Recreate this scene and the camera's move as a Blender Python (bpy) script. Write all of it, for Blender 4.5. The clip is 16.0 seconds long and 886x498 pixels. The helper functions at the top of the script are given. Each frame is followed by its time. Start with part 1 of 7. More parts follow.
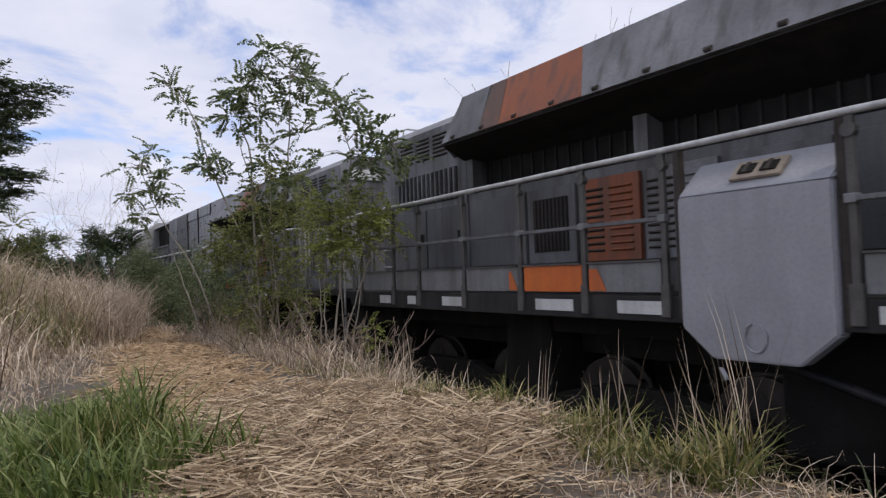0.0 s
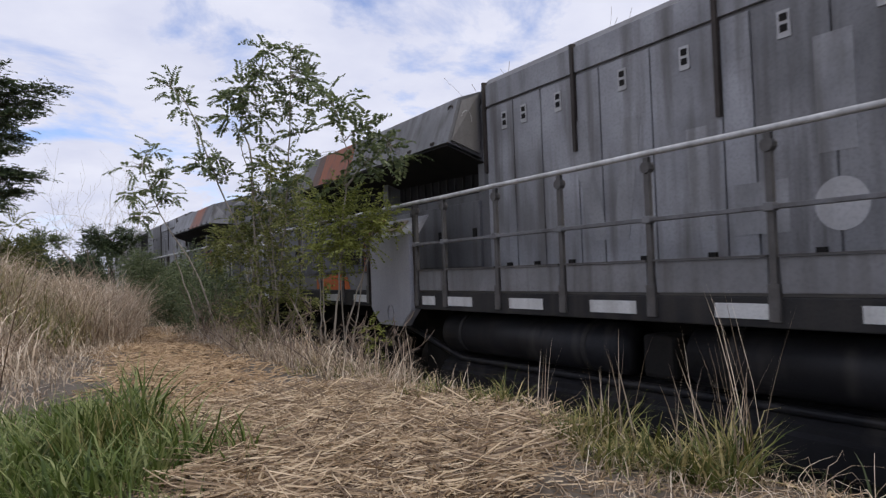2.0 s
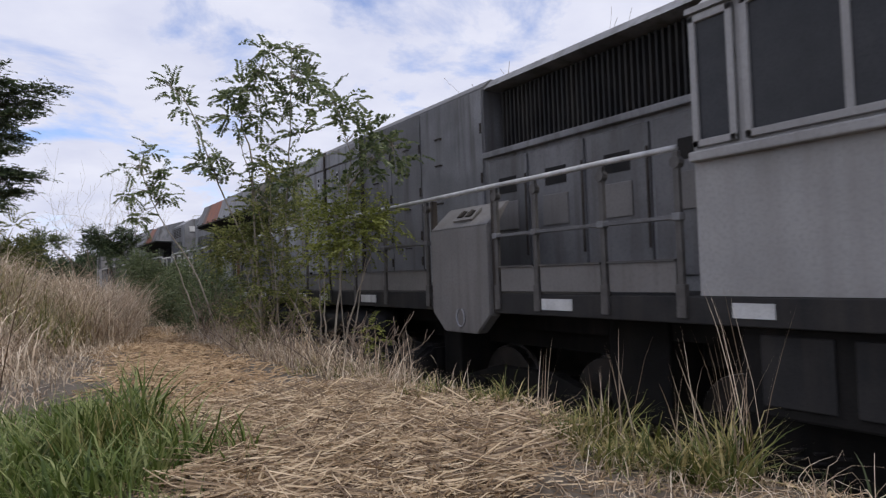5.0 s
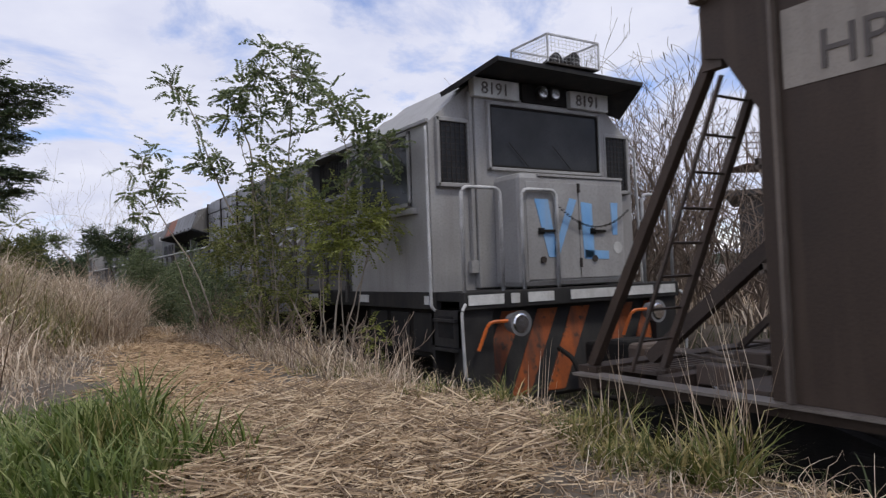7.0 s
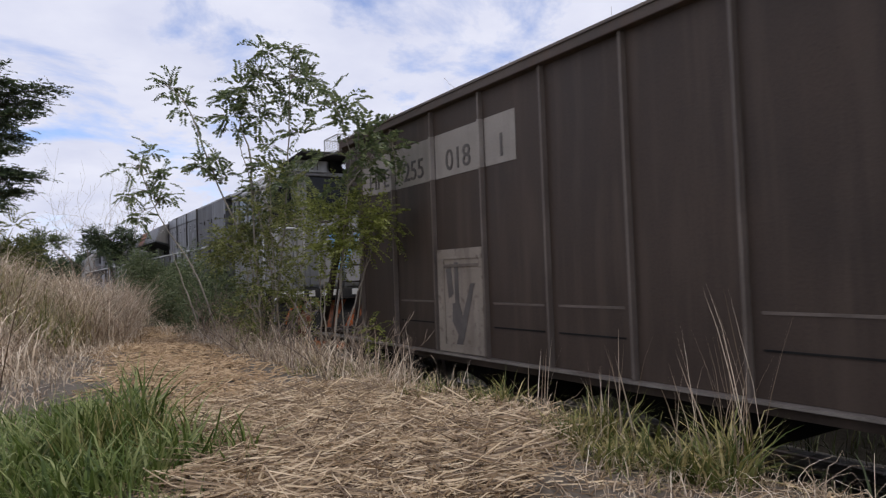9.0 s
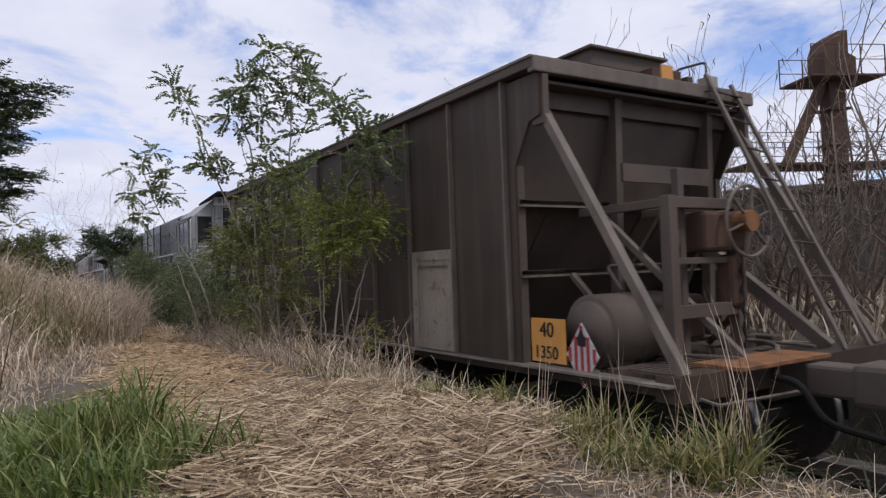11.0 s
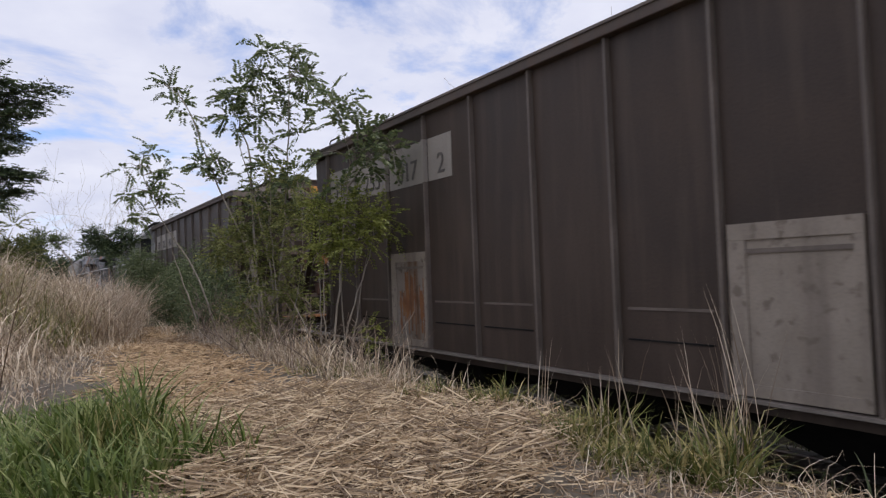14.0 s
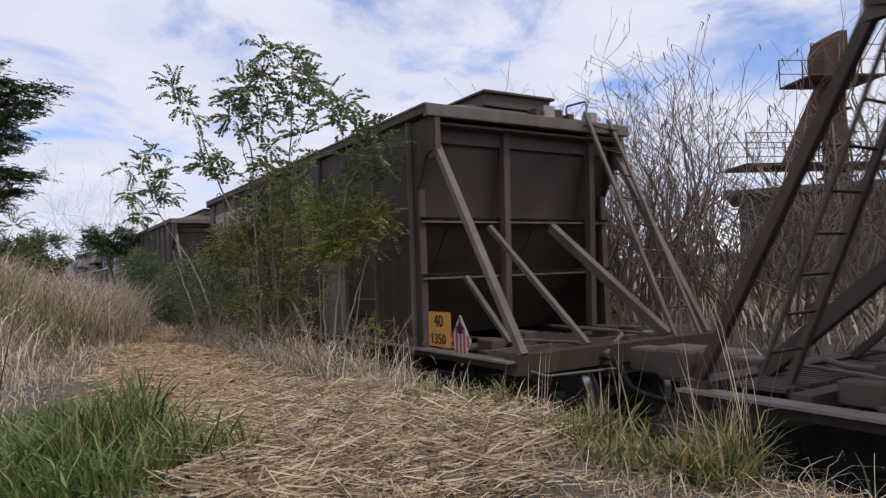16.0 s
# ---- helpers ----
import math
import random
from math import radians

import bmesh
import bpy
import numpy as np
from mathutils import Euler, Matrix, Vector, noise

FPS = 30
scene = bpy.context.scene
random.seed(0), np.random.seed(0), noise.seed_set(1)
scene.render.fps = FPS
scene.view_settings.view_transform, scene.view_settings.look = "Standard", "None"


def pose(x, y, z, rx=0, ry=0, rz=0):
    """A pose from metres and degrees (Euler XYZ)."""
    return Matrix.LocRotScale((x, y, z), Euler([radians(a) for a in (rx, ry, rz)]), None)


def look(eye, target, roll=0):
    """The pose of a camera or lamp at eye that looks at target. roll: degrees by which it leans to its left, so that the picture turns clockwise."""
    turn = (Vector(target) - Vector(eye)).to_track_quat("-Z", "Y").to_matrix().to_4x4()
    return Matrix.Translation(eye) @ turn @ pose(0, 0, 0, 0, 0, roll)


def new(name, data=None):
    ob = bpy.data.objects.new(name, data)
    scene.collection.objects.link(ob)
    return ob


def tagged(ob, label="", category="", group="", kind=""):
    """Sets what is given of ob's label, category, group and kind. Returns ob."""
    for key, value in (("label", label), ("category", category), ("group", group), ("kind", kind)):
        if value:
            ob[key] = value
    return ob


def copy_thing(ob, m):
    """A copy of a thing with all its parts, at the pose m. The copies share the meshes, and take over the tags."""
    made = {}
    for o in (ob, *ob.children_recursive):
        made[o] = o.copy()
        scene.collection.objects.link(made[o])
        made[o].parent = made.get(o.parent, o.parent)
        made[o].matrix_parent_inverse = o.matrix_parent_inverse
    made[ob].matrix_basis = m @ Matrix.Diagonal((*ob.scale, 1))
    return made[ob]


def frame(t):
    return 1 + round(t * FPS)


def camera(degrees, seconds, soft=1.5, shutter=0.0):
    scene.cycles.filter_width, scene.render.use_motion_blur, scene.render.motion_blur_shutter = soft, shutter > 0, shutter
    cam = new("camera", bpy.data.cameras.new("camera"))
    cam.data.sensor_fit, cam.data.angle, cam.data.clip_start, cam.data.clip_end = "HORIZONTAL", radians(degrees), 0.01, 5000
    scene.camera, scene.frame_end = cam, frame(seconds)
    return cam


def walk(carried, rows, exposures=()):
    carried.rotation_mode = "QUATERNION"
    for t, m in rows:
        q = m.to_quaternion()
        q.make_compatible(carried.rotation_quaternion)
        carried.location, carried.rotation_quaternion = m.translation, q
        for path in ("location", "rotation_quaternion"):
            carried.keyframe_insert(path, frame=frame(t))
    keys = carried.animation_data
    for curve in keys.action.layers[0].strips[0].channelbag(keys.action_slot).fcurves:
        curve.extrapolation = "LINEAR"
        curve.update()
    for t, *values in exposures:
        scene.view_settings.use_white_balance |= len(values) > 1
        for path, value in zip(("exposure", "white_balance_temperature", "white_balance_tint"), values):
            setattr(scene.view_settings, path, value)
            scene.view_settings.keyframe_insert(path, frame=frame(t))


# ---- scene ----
EYE = Vector((0.0, 0.0, 1.85))
YAW, PITCH = radians(31.951), radians(1.929)
AIM = EYE + Vector((math.sin(YAW) * math.cos(PITCH), math.cos(YAW) * math.cos(PITCH), math.sin(PITCH)))
cam = camera(66.21, 16.0, 1.3, 0.22)
walk(cam, [(0.0, look(EYE, AIM, -2.03)), (16.0, look(EYE, AIM, -2.03))], [(0.0, 0.0), (16.0, 0.0)])

# ---- world and sun ----
world = bpy.data.worlds.new("sky")
scene.world = world
world.use_nodes = True
wt = world.node_tree
wt.nodes.clear()
SUN_EL, SUN_AZ = radians(60), radians(-168)


def wn(kind, **kw):
    n = wt.nodes.new(kind)
    for k, v in kw.items():
        n.inputs[k].default_value = v
    return n


sky = wt.nodes.new("ShaderNodeTexSky")
sky.sky_type, sky.sun_disc = "NISHITA", False
sky.sun_elevation, sky.sun_rotation = SUN_EL, SUN_AZ
sky.ozone_density, sky.dust_density = 6.0, 0.3
coord = wt.nodes.new("ShaderNodeTexCoord")
sep = wt.nodes.new("ShaderNodeSeparateXYZ")
wt.links.new(coord.outputs["Generated"], sep.inputs[0])
lift = wt.nodes.new("ShaderNodeMath")
lift.operation, lift.inputs[1].default_value = "ADD", 0.22
wt.links.new(sep.outputs["Z"], lift.inputs[0])
flat = wt.nodes.new("ShaderNodeVectorMath")
flat.operation = "DIVIDE"
wt.links.new(coord.outputs["Generated"], flat.inputs[0])
comb = wt.nodes.new("ShaderNodeCombineXYZ")
for k in range(3):
    wt.links.new(lift.outputs[0], comb.inputs[k])
wt.links.new(comb.outputs[0], flat.inputs[1])
warp = wn("ShaderNodeTexNoise", Scale=1.7, Detail=8.0, Roughness=0.6, Distortion=0.4)
wt.links.new(flat.outputs[0], warp.inputs["Vector"])
cover = wt.nodes.new("ShaderNodeValToRGB")
cover.color_ramp.elements[0].position, cover.color_ramp.elements[1].position = 0.35, 0.485
wt.links.new(warp.outputs["Fac"], cover.inputs[0])
grey = wn("ShaderNodeTexNoise", Scale=3.2, Detail=5.0, Roughness=0.55)
wt.links.new(flat.outputs[0], grey.inputs["Vector"])
tone = wt.nodes.new("ShaderNodeValToRGB")
tone.color_ramp.elements[0].position, tone.color_ramp.elements[1].position = 0.3, 0.65
tone.color_ramp.elements[0].color, tone.color_ramp.elements[1].color = (6.1, 6.35, 7.9, 1), (7.35, 7.5, 8.7, 1)
wt.links.new(grey.outputs["Fac"], tone.inputs[0])
blend = wt.nodes.new("ShaderNodeMix")
blend.data_type = "RGBA"
wt.links.new(cover.outputs[0], blend.inputs["Factor"])
rich = wt.nodes.new("ShaderNodeVectorMath")
rich.operation, rich.inputs[1].default_value = "MULTIPLY", (1.75, 1.5, 1.6)
wt.links.new(sky.outputs[0], rich.inputs[0])
wt.links.new(rich.outputs[0], blend.inputs[6])
wt.links.new(tone.outputs[0], blend.inputs[7])
bg = wn("ShaderNodeBackground", Strength=0.11)
wt.links.new(blend.outputs[2], bg.inputs["Color"])
wout = wt.nodes.new("ShaderNodeOutputWorld")
wt.links.new(bg.outputs[0], wout.inputs[0])

sun = new("sun", bpy.data.lights.new("sun", "SUN"))
sun.data.energy, sun.data.angle, sun.data.color = 1.5, radians(11), (1.0, 0.95, 0.88)
sun.matrix_world = look((0, 0, 40), Vector((0, 0, 40)) - Vector((math.cos(SUN_EL) * math.sin(-SUN_AZ), math.cos(SUN_EL) * math.cos(SUN_AZ), math.sin(SUN_EL))))


# ---- materials ----
def surface(name, a, b, rough=0.7, metal=0.0, scale=4.0, bump=0.15, streak=None, streak_amt=0.5, grain=60.0, speck=None, island=0.0, obj_random=0.0):
    """Two-scale noise between colours a and b; streak: colour of vertical run-down dirt; speck: colour of small patches."""
    m = bpy.data.materials.new(name)
    m.use_nodes = True
    t = m.node_tree
    p = t.nodes["Principled BSDF"]
    p.inputs["Roughness"].default_value, p.inputs["Metallic"].default_value = rough, metal
    if max(b) < 0.08:
        p.inputs["Specular IOR Level"].default_value = 0.2
    tc = t.nodes.new("ShaderNodeTexCoord")

    def noise_of(sc, detail=5.0, vec=None):
        n = t.nodes.new("ShaderNodeTexNoise")
        n.inputs["Scale"].default_value, n.inputs["Detail"].default_value = sc, detail
        t.links.new(vec or tc.outputs["Object"], n.inputs["Vector"])
        return n

    def ramp(src, lo, hi):
        r = t.nodes.new("ShaderNodeMapRange")
        r.inputs["From Min"].default_value, r.inputs["From Max"].default_value = lo, hi
        t.links.new(src, r.inputs["Value"])
        return r.outputs["Result"]

    def mix(fac, c1, c2, amount=1.0):
        x = t.nodes.new("ShaderNodeMix")
        x.data_type = "RGBA"
        if amount < 1.0:
            g = t.nodes.new("ShaderNodeMath")
            g.operation, g.inputs[1].default_value = "MULTIPLY", amount
            t.links.new(fac, g.inputs[0])
            fac = g.outputs[0]
        t.links.new(fac, x.inputs["Factor"])
        for s, v in ((6, c1), (7, c2)):
            if isinstance(v, tuple):
                x.inputs[s].default_value = (*v, 1)
            else:
                t.links.new(v, x.inputs[s])
        return x.outputs[2]

    big, fine = noise_of(scale), noise_of(grain, 3.0)
    col = mix(ramp(big.outputs["Fac"], 0.3, 0.7), a, b)
    if island:
        geo = t.nodes.new("ShaderNodeNewGeometry")
        col = mix(geo.outputs["Random Per Island"], col, b, island)
    if obj_random:
        oi = t.nodes.new("ShaderNodeObjectInfo")
        col = mix(oi.outputs["Random"], col, b, obj_random)
    col = mix(ramp(fine.outputs["Fac"], 0.45, 0.8), col, tuple(v * 0.55 for v in a), 0.4)
    if streak:
        mp = t.nodes.new("ShaderNodeMapping")
        mp.inputs["Scale"].default_value = (5.0, 5.0, 0.45)
        t.links.new(tc.outputs["Object"], mp.inputs["Vector"])
        st = noise_of(1.3, 6.0, mp.outputs["Vector"])
        col = mix(ramp(st.outputs["Fac"], 0.48, 0.72), col, streak, streak_amt)
    if speck:
        sp = noise_of(scale * 3.1, 7.0)
        col = mix(ramp(sp.outputs["Fac"], 0.58, 0.66), col, speck, 0.8)
    t.links.new(col, p.inputs["Base Color"])
    rr = t.nodes.new("ShaderNodeMapRange")
    rr.inputs["To Min"].default_value, rr.inputs["To Max"].default_value = max(rough - 0.12, 0.05), min(rough + 0.15, 1)
    t.links.new(big.outputs["Fac"], rr.inputs["Value"])
    t.links.new(rr.outputs["Result"], p.inputs["Roughness"])
    if bump:
        bn = t.nodes.new("ShaderNodeBump")
        bn.inputs["Strength"].default_value, bn.inputs["Distance"].default_value = bump, 0.01
        t.links.new(fine.outputs["Fac"], bn.inputs["Height"])
        t.links.new(bn.outputs["Normal"], p.inputs["Normal"])
    return m


def leafy(name, a, b, c, rough=0.6, through_light=0.25):
    """Leaves, blades and straws: each island takes its own colour between three; some light passes through."""
    m = bpy.data.materials.new(name)
    m.use_nodes = True
    t = m.node_tree
    p = t.nodes["Principled BSDF"]
    p.inputs["Roughness"].default_value = rough
    geo = t.nodes.new("ShaderNodeNewGeometry")
    r = t.nodes.new("ShaderNodeValToRGB")
    r.color_ramp.elements[0].color, r.color_ramp.elements[1].color = (*a, 1), (*c, 1)
    e = r.color_ramp.elements.new(0.5)
    e.color = (*b, 1)
    t.links.new(geo.outputs["Random Per Island"], r.inputs[0])
    t.links.new(r.outputs[0], p.inputs["Base Color"])
    if through_light:
        tr = t.nodes.new("ShaderNodeBsdfTranslucent")
        t.links.new(r.outputs[0], tr.inputs[0])
        mx = t.nodes.new("ShaderNodeMixShader")
        mx.inputs[0].default_value = through_light
        t.links.new(p.outputs[0], mx.inputs[1])
        t.links.new(tr.outputs[0], mx.inputs[2])
        t.links.new(mx.outputs[0], t.nodes["Material Output"].inputs[0])
    return m


M = {}
M["loco"] = surface("weathered_grey_paint", (0.10, 0.10, 0.102), (0.25, 0.25, 0.256), 0.5, 0.0, 1.5, 0.1, (0.055, 0.049, 0.043), 0.9, 40)
M["loco_light"] = surface("blue_grey_streaked_paint", (0.17, 0.17, 0.176), (0.37, 0.374, 0.39), 0.45, 0.0, 1.4, 0.08, (0.085, 0.076, 0.067), 0.85, 40)
M["loco_dark"] = surface("dull_dark_grey_paint", (0.085, 0.084, 0.085), (0.175, 0.174, 0.177), 0.6, 0.0, 1.1, 0.1, (0.05, 0.043, 0.037), 0.7, 40)
M["loco_dull"] = surface("dull_brownish_grey_paint", (0.135, 0.128, 0.12), (0.19, 0.18, 0.17), 0.6, 0.0, 1.6, 0.1, (0.09, 0.08, 0.07), 0.6, 40)
M["loco_pale"] = surface("pale_grey_paint", (0.13, 0.13, 0.132), (0.23, 0.23, 0.234), 0.5, 0.0, 1.8, 0.08, (0.07, 0.062, 0.055), 0.7, 40)
M["faded"] = surface("faded_pale_paint", (0.36, 0.355, 0.35), (0.47, 0.465, 0.46), 0.5, 0.0, 1.8, 0.08, (0.26, 0.245, 0.23), 0.5, 40)
M["faded_soft"] = surface("faint_faded_paint", (0.19, 0.19, 0.194), (0.33, 0.33, 0.335), 0.5, 0.0, 2.2, 0.08, (0.10, 0.092, 0.085), 0.9, 40)
M["cab"] = surface("cab_grey_paint", (0.27, 0.264, 0.256), (0.36, 0.353, 0.342), 0.5, 0.0, 1.5, 0.08, (0.17, 0.155, 0.14), 0.35, 40)
M["boxpaint"] = surface("grey_box_paint", (0.29, 0.29, 0.305), (0.35, 0.35, 0.365), 0.45, 0.0, 2.0, 0.06, (0.24, 0.24, 0.25), 0.4, 40)
M["post"] = surface("dark_post_paint", (0.034, 0.028, 0.024), (0.07, 0.06, 0.052), 0.6, 0.1, 6.0, 0.15, (0.07, 0.055, 0.045), 0.5)
M["railpost"] = surface("grimy_grey_post", (0.06, 0.055, 0.05), (0.12, 0.112, 0.104), 0.6, 0.1, 5.0, 0.15, (0.045, 0.038, 0.033), 0.6)
M["handrail"] = surface("worn_pale_rail", (0.36, 0.358, 0.35), (0.66, 0.66, 0.65), 0.45, 0.1, 5.0, 0.2, (0.15, 0.14, 0.13), 0.45)
M["orange"] = surface("orange_paint", (0.55, 0.115, 0.015), (0.66, 0.16, 0.02), 0.5, 0.0, 2.5, 0.08, (0.22, 0.07, 0.03), 0.5)
M["orange_dirty"] = surface("sooty_orange_paint", (0.20, 0.062, 0.026), (0.33, 0.095, 0.033), 0.6, 0.0, 1.4, 0.1, (0.085, 0.055, 0.045), 0.9)
M["orange_soot"] = surface("soot_over_orange", (0.075, 0.056, 0.05), (0.17, 0.085, 0.055), 0.65, 0.0, 1.6, 0.1, (0.07, 0.06, 0.055), 0.9)
M["orange_grime"] = surface("grimy_orange_stripe", (0.17, 0.045, 0.013), (0.38, 0.09, 0.016), 0.65, 0.0, 3.0, 0.15, (0.04, 0.03, 0.024), 0.9, 30, (0.03, 0.025, 0.02))
M["black"] = surface("black_grime", (0.010, 0.0095, 0.009), (0.022, 0.02, 0.018), 0.85, 0.0, 3.0, 0.3, (0.035, 0.029, 0.023), 0.4)
M["sill"] = surface("black_sill_paint", (0.018, 0.018, 0.019), (0.040, 0.038, 0.036), 0.65, 0.0, 3.0, 0.15, (0.07, 0.06, 0.05), 0.4)
# near-black for screens; also holds the shade under wings and in recesses
M["screen"] = surface("near_black_screen_and_shade", (0.012, 0.012, 0.012), (0.03, 0.028, 0.026), 0.85, 0.0, 5.0, 0.4)
M["white"] = surface("scuffed_white_strip", (0.50, 0.50, 0.48), (0.66, 0.66, 0.64), 0.5, 0.0, 5.0, 0.08, (0.25, 0.23, 0.2), 0.5)
M["tank"] = surface("dusty_black_tank", (0.013, 0.013, 0.0145), (0.028, 0.028, 0.031), 0.45, 0.1, 2.0, 0.1, (0.10, 0.09, 0.08), 0.3)
M["hopper"] = surface("brown_hopper_steel", (0.040, 0.0272, 0.0192), (0.068, 0.0465, 0.033), 0.55, 0.0, 1.2, 0.15, (0.095, 0.067, 0.048), 0.6, 50, None, 0.0, 0.25)
M["hopper"].node_tree.nodes["Principled BSDF"].inputs["Specular IOR Level"].default_value = 0.32
M["hopper_end"] = surface("rusty_brown_steel", (0.07, 0.053, 0.042), (0.125, 0.094, 0.073), 0.7, 0.0, 1.6, 0.2, (0.115, 0.068, 0.045), 0.6, 50)
M["rib"] = surface("dusty_rib_steel", (0.115, 0.090, 0.070), (0.185, 0.147, 0.115), 0.6, 0.0, 2.5, 0.15, (0.075, 0.056, 0.044), 0.5)
M["flange"] = surface("rubbed_flange_steel", (0.19, 0.16, 0.13), (0.30, 0.26, 0.215), 0.5, 0.1, 3.0, 0.15, (0.10, 0.08, 0.065), 0.5)
# dark soil made near-black: shade beside the train is put into the colour
M["cess"] = surface("shade_darkened_earth", (0.016, 0.014, 0.011), (0.04, 0.034, 0.026), 0.95, 0.0, 3.0, 0.9, None, 0.5, 30)
M["band"] = surface("beige_band_paint", (0.30, 0.265, 0.22), (0.39, 0.345, 0.29), 0.6, 0.0, 2.2, 0.1, (0.19, 0.165, 0.14), 0.5)
M["letter"] = surface("dark_letter_paint", (0.085, 0.072, 0.063), (0.14, 0.12, 0.105), 0.6, 0.0, 6.0, 0.05)
M["rust"] = surface("orange_rust", (0.19, 0.075, 0.026), (0.30, 0.135, 0.05), 0.85, 0.0, 7.0, 0.4, (0.075, 0.038, 0.02), 0.9, 80)
M["rustpanel"] = surface("rust_streaked_panel", (0.20, 0.165, 0.13), (0.28, 0.235, 0.19), 0.7, 0.0, 3.0, 0.2, (0.12, 0.060, 0.024), 1.0, 60, (0.065, 0.040, 0.024))
M["darkrust"] = surface("dark_rust", (0.06, 0.034, 0.024), (0.105, 0.054, 0.034), 0.85, 0.0, 2.0, 0.4, (0.045, 0.028, 0.02), 0.5)
M["hatchgrey"] = surface("pale_hatch_paint", (0.25, 0.205, 0.155), (0.33, 0.275, 0.215), 0.65, 0.0, 3.0, 0.1, (0.13, 0.10, 0.078), 0.5, 60, (0.15, 0.115, 0.085))
M["signorange"] = surface("hazard_orange", (0.62, 0.27, 0.05), (0.70, 0.34, 0.08), 0.5, 0.0, 6.0, 0.03)
M["signwhite"] = surface("hazard_white", (0.5, 0.49, 0.45), (0.6, 0.59, 0.55), 0.5, 0.0, 6.0, 0.03)
M["signred"] = surface("hazard_red", (0.36, 0.03, 0.035), (0.42, 0.05, 0.05), 0.5, 0.0, 6.0, 0.03)
M["ink"] = surface("black_ink", (0.02, 0.02, 0.02), (0.03, 0.03, 0.03), 0.6, 0.0, 6.0, 0.0)
M["blue"] = surface("sprayed_blue_paint", (0.16, 0.38, 0.70), (0.24, 0.47, 0.76), 0.6, 0.0, 4.0, 0.05, (0.32, 0.38, 0.46), 0.5)
M["glassy"] = surface("dusty_dark_glass", (0.02, 0.022, 0.025), (0.045, 0.047, 0.05), 0.16, 0.0, 2.0, 0.02)
M["steel"] = surface("worn_rail_steel", (0.20, 0.19, 0.18), (0.30, 0.28, 0.26), 0.4, 0.8, 4.0, 0.1, (0.10, 0.06, 0.04), 0.4)
M["wheel"] = surface("greasy_wheel_steel", (0.04, 0.035, 0.03), (0.09, 0.075, 0.065), 0.6, 0.3, 5.0, 0.2)
M["tread"] = surface("polished_tread", (0.45, 0.45, 0.46), (0.6, 0.6, 0.61), 0.3, 1.0, 9.0, 0.05)
M["lens"] = surface("lamp_lens", (0.75, 0.75, 0.73), (0.85, 0.85, 0.83), 0.08, 0.0, 8.0, 0.02)
M["chrome"] = surface("lamp_reflector", (0.7, 0.7, 0.7), (0.85, 0.85, 0.85), 0.15, 1.0, 8.0, 0.02)
M["tie"] = surface("old_sleeper_wood", (0.07, 0.055, 0.045), (0.12, 0.10, 0.08), 0.9, 0.0, 3.0, 0.4)
M["ballast"] = surface("dark_ballast", (0.05, 0.045, 0.04), (0.12, 0.105, 0.09), 0.95, 0.0, 9.0, 0.6, None, 0.5, 45)
M["soil"] = surface("dry_soil", (0.082, 0.066, 0.05), (0.155, 0.127, 0.097), 0.95, 0.0, 2.6, 1.0, None, 0.5, 26, (0.075, 0.055, 0.04))
M["straw"] = leafy("dry_straw", (0.10, 0.062, 0.034), (0.33, 0.225, 0.125), (0.76, 0.60, 0.40), 0.55, 0.12)
M["chaff"] = leafy("trodden_chaff", (0.22, 0.14, 0.075), (0.40, 0.27, 0.15), (0.60, 0.44, 0.27), 0.8, 0.1)
M["drygrass"] = leafy("dry_grass", (0.20, 0.145, 0.095), (0.55, 0.43, 0.31), (0.86, 0.74, 0.58), 0.7, 0.3)
M["yellowgrass"] = leafy("yellow_grass", (0.25, 0.22, 0.09), (0.56, 0.47, 0.27), (0.84, 0.75, 0.56), 0.7, 0.4)
M["greengrass"] = leafy("green_grass", (0.06, 0.095, 0.017), (0.14, 0.195, 0.04), (0.37, 0.39, 0.16), 0.5, 0.35)
M["drybrush"] = leafy("dry_brush", (0.22, 0.15, 0.09), (0.44, 0.33, 0.21), (0.70, 0.56, 0.39), 0.75, 0.25)
M["mixgrass"] = leafy("half_green_grass", (0.058, 0.085, 0.016), (0.175, 0.178, 0.043), (0.52, 0.42, 0.20), 0.6, 0.25)
M["darkgrass"] = leafy("dark_weeds", (0.03, 0.045, 0.014), (0.065, 0.08, 0.026), (0.15, 0.145, 0.07), 0.6, 0.2)
M["leaf"] = leafy("sapling_leaf", (0.075, 0.10, 0.042), (0.125, 0.16, 0.066), (0.25, 0.28, 0.125), 0.45, 0.45)
M["leafyellow"] = leafy("yellow_green_leaf", (0.12, 0.14, 0.028), (0.215, 0.24, 0.05), (0.36, 0.375, 0.11), 0.55, 0.5)
M["leafdark"] = leafy("dark_tree_leaf", (0.022, 0.038, 0.016), (0.045, 0.068, 0.026), (0.11, 0.14, 0.05), 0.55, 0.2)
M["undergrowth"] = leafy("undergrowth_leaf", (0.095, 0.11, 0.03), (0.18, 0.195, 0.055), (0.32, 0.32, 0.115), 0.55, 0.5)
M["hedge"] = leafy("hedge_leaf", (0.06, 0.08, 0.036), (0.115, 0.145, 0.065), (0.23, 0.26, 0.125), 0.6, 0.45)
M["bark"] = surface("pale_bark", (0.22, 0.19, 0.15), (0.33, 0.29, 0.23), 0.85, 0.0, 9.0, 0.3)
M["darkbark"] = surface("dark_bark", (0.07, 0.055, 0.045), (0.12, 0.10, 0.08), 0.9, 0.0, 6.0, 0.4)
